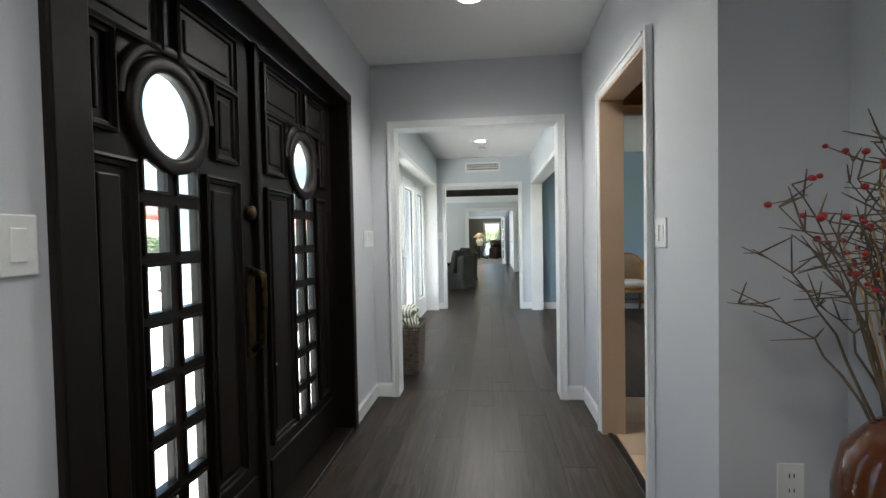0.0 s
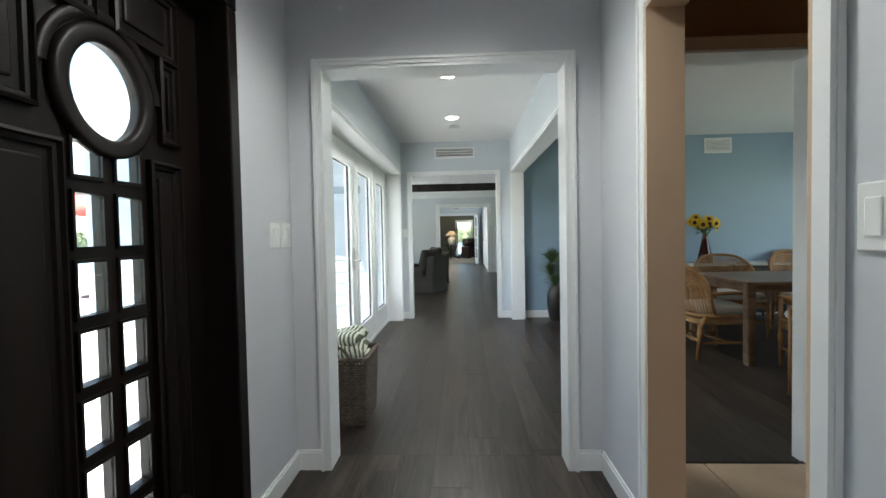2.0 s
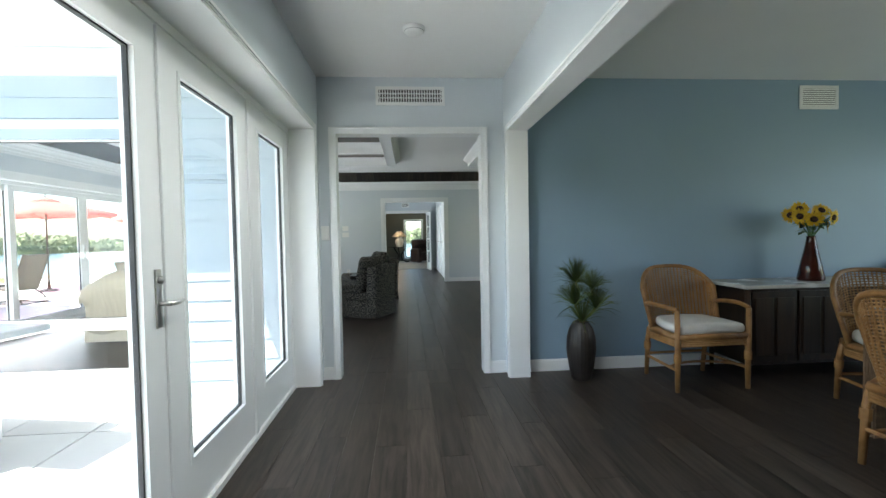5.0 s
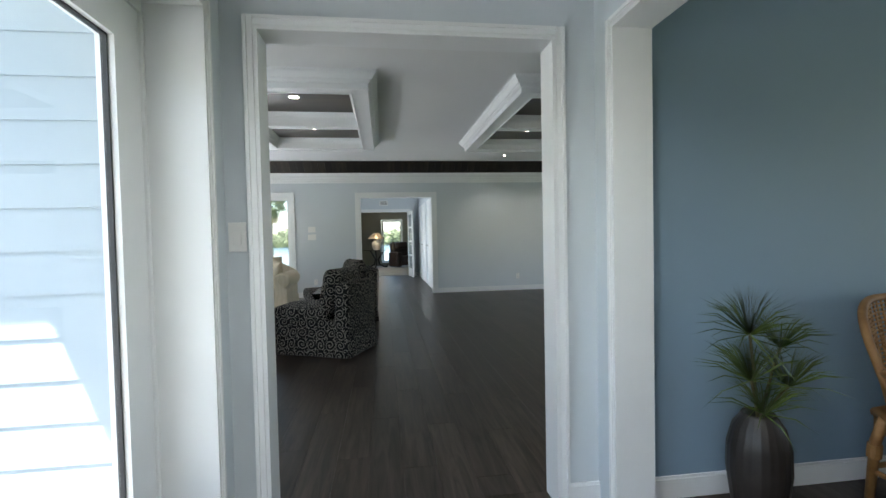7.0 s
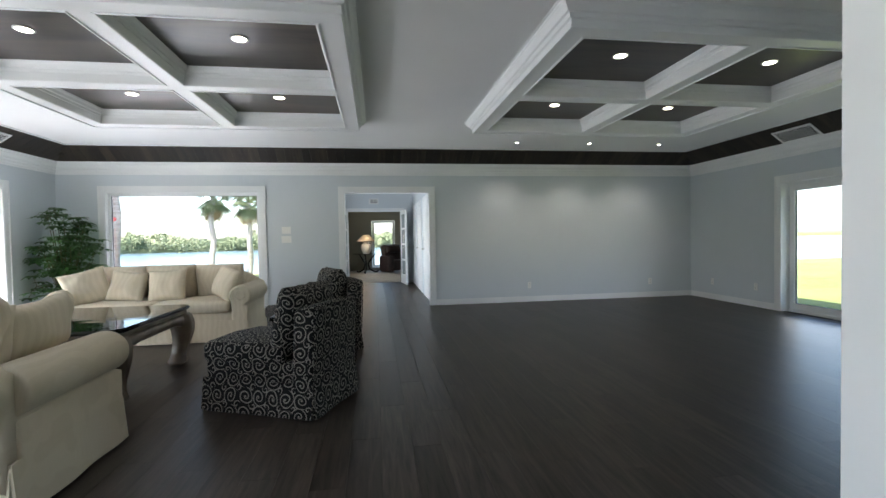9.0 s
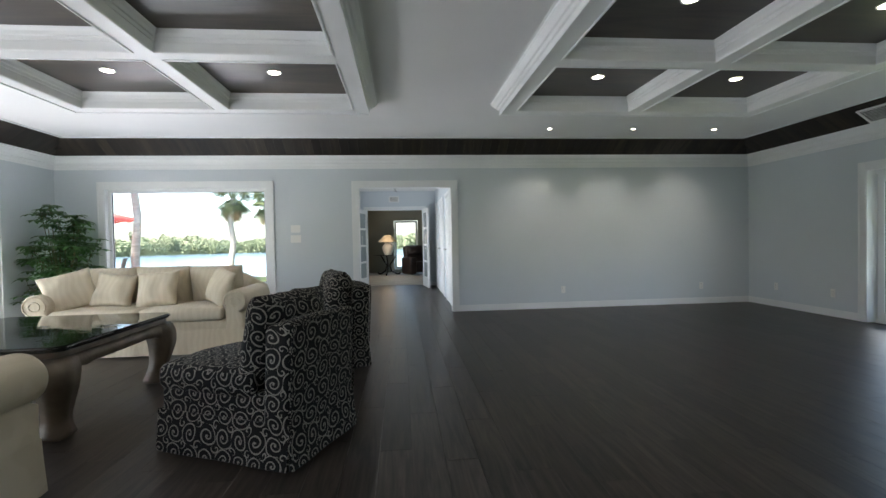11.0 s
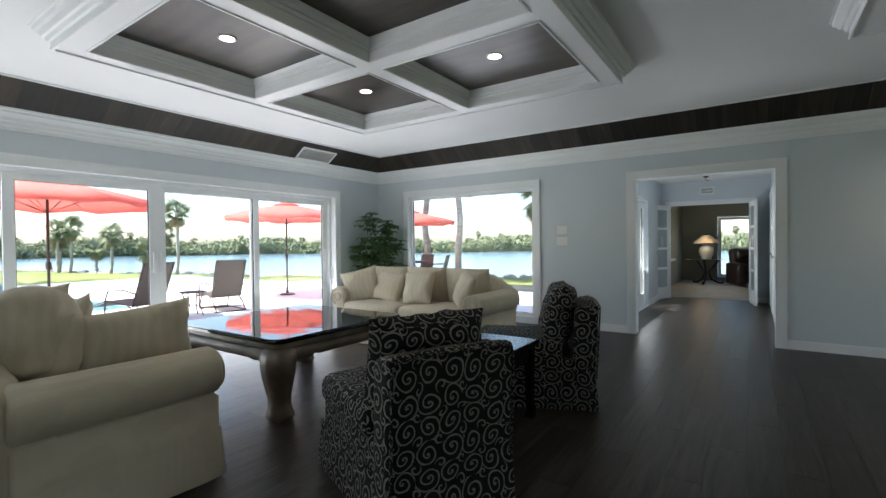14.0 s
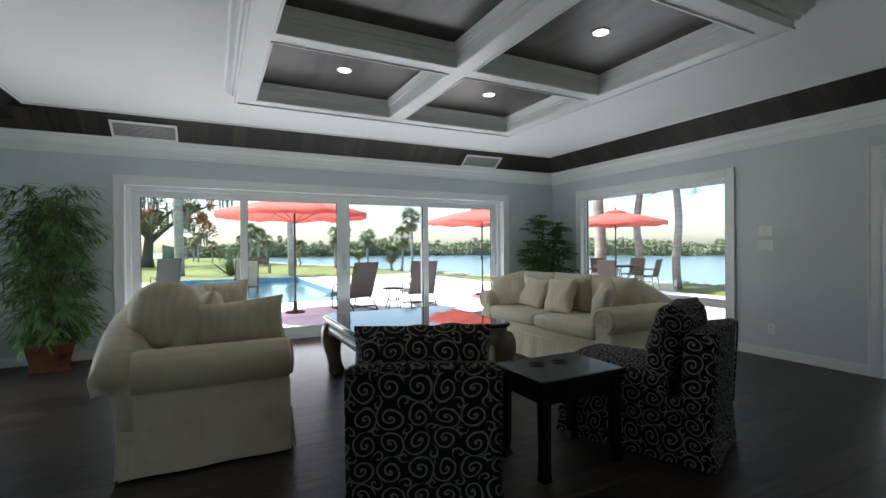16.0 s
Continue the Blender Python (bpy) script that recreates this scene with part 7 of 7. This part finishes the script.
lounger(-8.55, 14.3, 284, SLING)
lounger(-8.55, 15.9, 260, SLING)
lounger(-12.8, 12.4, 268, SLINGTAN, 1.0, "tan sling lounge chair with a bronze metal frame")
lounger(-14.1, 10.3, 285, SLING, 1.05, "brown sling lounge chair with its back to the house")
st = thing("side_table", -8.15, 15.12, GZ, 10, "small round bronze metal side table by the loungers", "side table")
part("tabletop", lathe([(0.0, 0.44), (0.22, 0.44), (0.235, 0.45), (0.235, 0.465), (0.0, 0.47)], 24), BRONZE, st, smooth=True)
for i in range(4):
    a = i * math.tau / 4 + 0.5
    part("leg", tube([(0.19 * math.cos(a), 0.19 * math.sin(a), 0.44), (0.13 * math.cos(a), 0.13 * math.sin(a), 0.2), (0.2 * math.cos(a), 0.2 * math.sin(a), 0)], 0.012), BRONZE, st, smooth=True)
part("ring", tube([(0.14 * math.cos(i * 0.524), 0.14 * math.sin(i * 0.524), 0.2) for i in range(13)], 0.008, 6), BRONZE, st)
# outdoor dining set under the north umbrella
ot = thing("patio_table", -9.0, 22.95, GZ, 0, "round dark metal patio table round an umbrella pole", "table")
part("tabletop", lathe([(0.03, 0.70), (0.62, 0.70), (0.65, 0.715), (0.65, 0.73), (0.03, 0.735)], 32, False), BRONZE, ot, smooth=True)
for i in range(4):
    a = i * math.tau / 4 + 0.6
    part("leg", tube([(0.5 * math.cos(a), 0.5 * math.sin(a), 0.70), (0.34 * math.cos(a), 0.34 * math.sin(a), 0.35), (0.5 * math.cos(a), 0.5 * math.sin(a), 0)], 0.018), BRONZE, ot, smooth=True)


def patio_chair(x, y, rz):
    c = thing("patio_chair", x, y, GZ, rz, "dark woven outdoor armchair at the patio table", "chair", "patio chairs")
    part("seat", rounded(-0.26, 0.26, -0.25, 0.25, 0.40, 0.44, 0.015), SLING, c)
    bm = rounded(-0.26, 0.26, -0.012, 0.012, 0.0, 0.52, 0.01)
    bm.transform(pose(0, 0.24, 0.43, -14))
    part("backrest", bm, SLING, c)
    for sx in (-0.25, 0.25):
        part("leg", tube([(sx, -0.24, 0.42), (sx, -0.26, 0)], 0.014), BRONZE, c)
        part("leg", tube([(sx, 0.22, 0.42), (sx, 0.30, 0)], 0.014), BRONZE, c)
        part("armrest", tube([(sx, -0.25, 0.40), (sx * 1.05, -0.26, 0.62), (sx * 1.05, 0.1, 0.64), (sx, 0.29, 0.62)], 0.014), BRONZE, c, smooth=True)


for a in (20, 100, 160, 235, 300):
    patio_chair(-9.0 + 0.95 * math.cos(radians(a)), 22.95 + 0.95 * math.sin(radians(a)), a - 90)
# gas grill on the patio
gr = thing("gas_grill", -3.0, 8.2, GZ, -12, "stainless steel gas grill with closed lid on a wheeled cabinet", "grill")
gr.matrix_basis = gr.matrix_basis @ Matrix.Diagonal((1.35, 1, 1, 1))
part("cabinet", rounded(-0.36, 0.36, -0.27, 0.27, 0.10, 0.72, 0.01), STEEL, gr)
for s in (-1, 1):
    d = part("cabinet_door", rounded(s * 0.18 - 0.165, s * 0.18 + 0.165, -0.29, -0.272, 0.14, 0.68, 0.006), STEEL, gr)
    part("door_handle", tube([(s * 0.18 - 0.13, -0.30, 0.60), (s * 0.18 - 0.12, -0.325, 0.60), (s * 0.18 + 0.12, -0.325, 0.60), (s * 0.18 + 0.13, -0.30, 0.60)], 0.009), STEEL, d)
    part("side_shelf", rounded(min(s * 0.37, s * 0.66), max(s * 0.37, s * 0.66), -0.25, 0.25, 0.78, 0.83, 0.015), STEEL, gr)
part("firebox", rounded(-0.37, 0.37, -0.30, 0.27, 0.72, 0.88, 0.012), STEEL, gr)
for i in range(4):
    k = part("control_knob", tube([(-0.27 + 0.18 * i, -0.30, 0.80), (-0.27 + 0.18 * i, -0.33, 0.80)], 0.026, 14), BRONZE, gr)
lid = prism([(0.27, 0.885), (0.27, 1.02), (0.20, 1.14), (0.06, 1.20), (-0.10, 1.18), (-0.24, 1.07), (-0.30, 0.885)], -0.365, 0.365, "x")
l = part("lid", lid, STEEL, gr, "curved steel lid", bevel=0.006)
part("lid_handle", tube([(-0.28, -0.28, 1.0), (-0.26, -0.34, 0.99), (0.26, -0.34, 0.99), (0.28, -0.28, 1.0)], 0.012), STEEL, l)
for sx in (-0.30, 0.30):
    for sy in (-0.22, 0.22):
        part("caster", tube([(sx - 0.018, sy, 0.045), (sx + 0.018, sy, 0.045)], 0.045, 16), SLOT, gr)
        part("caster_fork", rounded(sx - 0.028, sx + 0.028, sy - 0.02, sy + 0.02, 0.05, 0.11, 0.004), BRONZE, gr)


# ---- trees ----
def frond(rng, length, droop, width, leaflets):
    """One feathered frond that arches out along +x."""
    bm = bmesh.new()
    pts = [Vector((length * t, 0, length * (0.35 * t - droop * t * t))) for t in [i / 8 for i in range(9)]]
    tube(pts, [0.03 * (1 - 0.85 * i / 8) for i in range(9)], 4, bm)
    for i in range(leaflets):
        t = 0.15 + 0.85 * i / leaflets
        k = min(7, int(t * 8))
        p = pts[k].lerp(pts[k + 1], t * 8 - k)
        L = width * (1 - 0.75 * abs(t - 0.45)) * rng.uniform(0.85, 1.1)
        for s in (-1, 1):
            q = p + Vector((L * 0.45, s * L, -L * 0.55 * rng.uniform(0.6, 1.2)))
            w = Vector((0.035, 0, 0.0))
            bm.faces.new([bm.verts.new(p - w), bm.verts.new(p + w), bm.verts.new(q)])
    return bm


def fan(rng, r):
    """One fan leaf of a cabbage palm along +x."""
    bm = bmesh.new()
    tube([(0, 0, 0), (r * 0.5, 0, 0.08)], 0.02, 4, bm)
    n = 16
    for i in range(n):
        a = (i / (n - 1) - 0.5) * 3.6
        c = Vector((r * 0.5, 0, 0.08))
        d = Vector((math.cos(a), math.sin(a), -0.25 - 0.25 * abs(a)))
        e = Vector((-math.sin(a), math.cos(a), 0)) * 0.03 * r
        bm.faces.new([bm.verts.new(c), bm.verts.new(c + d * r * 0.3 + e), bm.verts.new(c + d * r * rng.uniform(0.55, 0.68)), bm.verts.new(c + d * r * 0.3 - e)])
    return bm


def palm(x, y, h, seed, kind="fan", radius=0.16, crown=1.5, base=None, lean=0.0):
    rng = random.Random(seed)
    lab = {"fan": "tall cabbage palm with a round shaggy crown on the lawn", "royal": "tall palm with a smooth pale grey trunk and long drooping fronds"}[kind]
    t = thing("palm_tree", x, y, (GZ if base is None else base) - 0.06, rng.uniform(0, 360), lab, "palm tree", "palm trees")
    n = 10
    if kind == "royal":
        rr = [radius * (1.12 - 0.28 * i / n + (0.10 if i == 0 else 0)) for i in range(n + 1)]
    else:
        rr = [radius * (1.1 if i == 0 else 1.0 - 0.1 * i / n) for i in range(n + 1)]
    pts = [(lean * (i / n) ** 2 + 0.04 * math.sin(i), 0.04 * math.cos(i * 1.3), h * i / n) for i in range(n + 1)]
    part("trunk", tube(pts, rr, 14), BARK, t, smooth=True)
    top = Vector(pts[-1])
    cr = bmesh.new()
    m = 16 if kind == "royal" else 24
    for i in range(m):
        a = i * 137.5
        if kind == "royal":
            el = rng.uniform(-25, 45)
            join(cr, frond(rng, crown * rng.uniform(0.85, 1.1), rng.uniform(0.45, 0.75), 0.5, 34), Matrix.Translation(top) @ pose(0, 0, 0, 0, -el, a))
        else:
            el = rng.uniform(-65, 75)
            join(cr, fan(rng, crown * rng.uniform(0.8, 1.1)), Matrix.Translation(top) @ pose(0, 0, 0, 0, -el, a))
    part("crown", cr, PALMLEAF, t)
    if kind == "fan":
        dr = bmesh.new()
        for i in range(10):
            join(dr, fan(rng, crown * 0.8), Matrix.Translation(top - Vector((0, 0, 0.15))) @ pose(0, 0, 0, 0, rng.uniform(55, 85), i * 36))
        part("dry_skirt", dr, PALMDRY, t, "hanging dry brown leaves")
    return t


palm(-26.1, 9.95, 12.0, 1, "royal", 0.21, 3.5)
palm(-22.4, 15.05, 11.0, 2, "royal", 0.145, 3.5)
palm(-10.7, 24.0, 6.8, 3, "royal", 0.19, 2.8)
palm(-9.85, 25.0, 4.5, 4, "royal", 0.125, 2.2)
palm(-8.33, 25.0, 4.7, 5, "royal", 0.115, 2.2)
palm(-5.7, 25.9, 2.92, 6, "fan", 0.10, 0.85, lean=-0.3)
palm(-4.6, 26.5, 2.8, 16, "fan", 0.10, 0.85)
for i, (x, y, h) in enumerate(((-58.5, 12.3, 1.5), (-55.2, 10.1, 3.1), (-48.9, 14.1, 2.55), (-41.6, 14.5, 3.4), (-40.8, 15.1, 3.05), (-42.6, 15.2, 3.2), (-43.2, 14.4, 2.7), (-39.8, 15.6, 2.6),
                               (-30.9, 19.3, 2.7), (-30.2, 19.7, 2.85), (-31.6, 19.6, 2.3), (-29.1, 20.5, 1.7), (-24.9, 21.3, 1.55), (-24.3, 21.8, 2.5), (-22.6, 21.7, 3.45), (-26.8, 20.4, 2.5),
                               (-57.0, 9.6, 2.6), (-62.0, 9.5, 2.4), (-66.0, 8.5, 2.9), (-50.5, 11.5, 2.2), (-36.5, 17.2, 2.2), (-35.2, 17.6, 1.8))):
    palm(x, y, h - 0.4, 20 + i, "fan", 0.075, 0.62 + 0.05 * h, GZ)


def leafy(rng, clumps, size, per):
    """Many small leaf blades gathered in clumps."""
    vs, fs = [], []
    for c, r in clumps:
        for _ in range(per):
            d = Vector((rng.gauss(0, 1), rng.gauss(0, 1), rng.gauss(0, 0.8)))
            d = d.normalized() * r * rng.uniform(0.45, 1.05)
            p = Vector(c) + d
            a = Vector((rng.gauss(0, 1), rng.gauss(0, 1), rng.gauss(0, 1))).normalized() * size * rng.uniform(0.6, 1.3)
            b = a.orthogonal().normalized() * size * 0.6
            k = len(vs)
            vs += [p - a, p + b, p + a, p - b]
            fs.append((k, k + 1, k + 2, k + 3))
    me = bpy.data.meshes.new("leaves")
    me.from_pydata(vs, [], fs)
    return me


def oak(x, y, seed):
    rng = random.Random(seed)
    t = thing("oak_tree", x, y, GZ - 0.06, 0, "spreading dark oak with hanging grey moss and some rust-coloured leaves", "tree")
    part("trunk", tube([(0, 0, 0), (0.1, 0, 0.8), (0.3, 0.1, 1.8), (0.5, 0.2, 3.0)], [0.50, 0.38, 0.32, 0.27], 14), OAKBARK, t, smooth=True)
    clumps, rust = [], []
    for i in range(9):
        a = i * 0.7 + rng.uniform(-0.2, 0.2)
        L = rng.uniform(3.2, 5.6)
        p0 = (0.3, 0.1, rng.uniform(1.4, 3.0))
        tip = (L * math.cos(a), L * math.sin(a), rng.uniform(3.4, 7.5))
        part("limb", tube(arc(p0, tip, (0, 0, 0.7), 6), [0.20 - 0.028 * k for k in range(7)], 8), OAKBARK, t, smooth=True)
        for k in range(7):
            q = Vector(p0).lerp(Vector(tip), rng.uniform(0.55, 1.15)) + Vector((rng.gauss(0, 0.8), rng.gauss(0, 0.8), rng.uniform(-0.7, 1.2)))
            (rust if rng.random() < 0.22 else clumps).append((q, rng.uniform(0.35, 0.8)))
    for name, cl, mat in (("crown", clumps, OAKLEAF), ("rust_leaves", rust, OAKRUST)):
        me = leafy(rng, cl, 0.10, 150)
        me.materials.append(mat)
        ob = new(name, me)
        ob.parent = t
    moss = bmesh.new()
    for q, r in clumps[::2]:
        for _ in range(5):
            a = Vector(q) + Vector((rng.gauss(0, 0.4), rng.gauss(0, 0.4), -0.2))
            tube([a, a + Vector((0.05, 0, -0.6)), a + Vector((0, 0.05, -rng.uniform(1.0, 2.0)))], [0.10, 0.07, 0.01], 5, moss)
    part("hanging_moss", moss, mixed("moss_grey", (0.20, 0.20, 0.16), (0.32, 0.32, 0.27), 0.95, 3, 30, 0.5), t, "grey hanging moss")


oak(-40.8, 7.0, 7)


def woods():
    """The mangrove belt on the far shore."""
    rng = random.Random(11)
    clumps = []
    for k in range(2300):
        a = radians(rng.uniform(55, 185))           # round from north to west
        d = 78 + 17 * rng.random() ** 1.5 + 5 * math.sin(a * 5)
        x, y = -6 + d * math.cos(a), 14 + d * math.sin(a)
        h = rng.uniform(0.0, 1.3) + (d - 76) * 0.045 + 0.5 * math.sin(a * 23)
        clumps.append(((x, y, h), rng.uniform(0.45, 1.05)))
    me = leafy(rng, clumps, 0.2, 60)
    me.materials.append(MANGROVE)
    ob = new("far_woods", me)
    tagged(ob, "dense green mangrove woods along the far lake shore", "woods", kind="stuff")
    for k in range(26):
        a = radians(rng.uniform(60, 180))
        palm(-6 + 88 * math.cos(a), 14 + 88 * math.sin(a), rng.uniform(2.2, 3.4), 100 + k, "fan", 0.10, 0.8, GZ)


woods()
bm = bmesh.new()
n = 120
lo, hi = [], []
for i in range(n):
    a = 53 + 134 * i / (n - 1)
    a = radians(a)
    d = 84 + 5 * math.sin(a * 5)
    for lst, z in ((lo, -0.6), (hi, 1.5 + 0.3 * math.sin(i * 1.7) + 0.3 * math.sin(i * 0.6))):
        lst.append(bm.verts.new((-6 + d * math.cos(a), 14 + d * math.sin(a), z)))
for i in range(n - 1):
    bm.faces.new([lo[i], lo[i + 1], hi[i + 1], hi[i]])
setting("backdrop", bm, MANGROVE, "dark heart of the mangrove belt behind the leaves")
# agave bed and bench beyond the pool
rng = random.Random(5)
ag = thing("agave_plant", -25.0, 12.4, GZ - 0.05, 0, "grey-green agave rosette beyond the pool", "plant")
bm = bmesh.new()
for i in range(46):
    a, el = i * 2.4, rng.uniform(0.3, 1.35)
    L = rng.uniform(0.9, 1.5)
    d = Vector((math.cos(a) * math.cos(el), math.sin(a) * math.cos(el), math.sin(el)))
    s = Vector((-math.sin(a), math.cos(a), 0)) * 0.07
    bm.faces.new([bm.verts.new(-s), bm.verts.new(d * L * 0.5 - s), bm.verts.new(d * L), bm.verts.new(d * L * 0.5 + s), bm.verts.new(s)])
part("leaves", bm, PALMLEAF, ag)
bench = thing("garden_bench", -26.2, 13.7, GZ - 0.05, 100, "weathered grey garden bench on the lawn", "bench")
part("seat", rounded(-0.8, 0.8, -0.22, 0.22, 0.42, 0.46, 0.01), GREYWOOD, bench)
part("backrest", rounded(-0.8, 0.8, 0.20, 0.24, 0.5, 0.95, 0.01), GREYWOOD, bench)
for sx in (-0.75, 0.75):
    part("leg", rounded(sx - 0.03, sx + 0.03, -0.2, 0.22, 0, 0.43, 0.01), GREYWOOD, bench)
# stones along the shore
rocks = bmesh.new()
for k in range(240):
    x = -4 - k * 0.24 + rng.uniform(-0.1, 0.1)
    r = rng.uniform(0.10, 0.26)
    b2 = bmesh.new()
    bmesh.ops.create_icosphere(b2, subdivisions=1, radius=r)
    for vv in b2.verts:
        vv.co *= rng.uniform(0.75, 1.15)
    join(rocks, b2, pose(x, shore(x) + rng.uniform(-0.1, 0.6), GZ - 0.1) @ Matrix.Diagonal((1.2, 1, 0.6, 1)))
tagged(part("shore_stones", rocks, mixed("shore_stone", (0.25, 0.24, 0.22), (0.42, 0.40, 0.37), 0.9, 2.0, 30, 0.3)), "grey stones along the lawn's edge", "stones", kind="stuff")

# ---- ceiling lamps ----
def downlight(x, y, z, r, power, mat, label, spot=140, tint=(1.0, 0.86, 0.68), soft=0.7):
    d = thing("recessed_light", x, y, z, 0, label, "ceiling light", "recessed lights")
    part("trim_ring", lathe([(r, -0.006), (r * 1.3, -0.006), (r * 1.32, -0.002), (r * 1.32, 0.0), (r, 0.0), (r, -0.006)], 32, False), PLASTIC, d, "white trim ring", smooth=True)
    part("lens", lathe([(0.001, -0.003), (r * 0.6, -0.0035), (r, -0.002), (r, -0.0005)], 32, False), mat, d, "glowing frosted lens", smooth=True)
    if power:
        s = new("downlight", bpy.data.lights.new("downlight", "SPOT"))
        s.data.energy, s.data.spot_size, s.data.spot_blend, s.data.shadow_soft_size = power, radians(spot), 0.7, r * soft
        s.data.color = tint
        s.matrix_basis = pose(x, y, z - 0.02)
    return d


for x0, x1 in COFFERS:
    for a, c, d, e in coffer_cells(x0, x1):
        downlight((a + c) / 2, (d + e) / 2, PANEL_Z - 0.001, 0.05, 0.7, LAMP, "round warm recessed light in a dark coffer panel")
for x in (2.32, 3.59, 4.86):
    downlight(x, 16.10, TRAY_Z - 0.001, 0.028, 0, LAMP, "small warm recessed spotlight aimed at the wall")
    s = new("wall_washer", bpy.data.lights.new("wall_washer", "SPOT"))
    s.data.energy, s.data.spot_size, s.data.spot_blend, s.data.shadow_soft_size, s.data.color = 9.0, radians(80), 1.0, 0.05, (1.0, 0.88, 0.80)
    s.matrix_basis = look((x, 16.10, TRAY_Z - 0.02), (x, 17.09, 1.0))
# last row (y 1.2) is an unseen lamp, added to brighten the foyer
for x, y, e in ((0.09, 4.15, 20), (0.07, 6.57, 25), (0.075, 7.95, 24), (0.10, 1.2, 20)):
    downlight(x, y, CEIL_Z - 0.001, 0.065, e, LAMPWHITE, "round white recessed ceiling light, lit", 150, (1.0, 0.96, 0.93), 2.4)


# area lamps added in the openings, standing in for sky light and deck bounce
def fill_lamp(x, y, z, dx, dy, w, h, power, up=0.35):
    s = new("window_fill_lamp", bpy.data.lights.new("window_fill_lamp", "AREA"))
    s.data.shape, s.data.size, s.data.size_y = "RECTANGLE", w, h
    s.data.energy, s.data.color = power, (0.97, 0.985, 1.0)
    s.matrix_basis = look((x, y, z), (x + dx, y + dy, z + up))


fill_lamp(5.66, 7.25, 1.22, -1, 0, 2.6, 1.7, 4.5, 0)
fill_lamp(-5.09, 13.3, 0.3, 1, 0, 5.4, 0.45, 17, 0.7)
fill_lamp(-3.2, 17.02, 0.34, 0, -1, 2.2, 0.4, 5, 0.6)
fill_lamp(-3.22, 9.48, 0.34, 0, 1, 2.2, 0.4, 5, 0.6)
fill_lamp(6.16, 13.3, 0.3, -1, 0, 3.2, 0.45, 2.5, 0.6)
fill_lamp(-0.86, 18.9, 0.5, 1, 0, 2.1, 0.8, 9, 0.6)
fill_lamp(-1.06, 23.5, 1.4, 1, 0, 1.9, 1.2, 3, 0.2)

# ---- pieces of the floors ----
lay_planks()
lay_tiles()
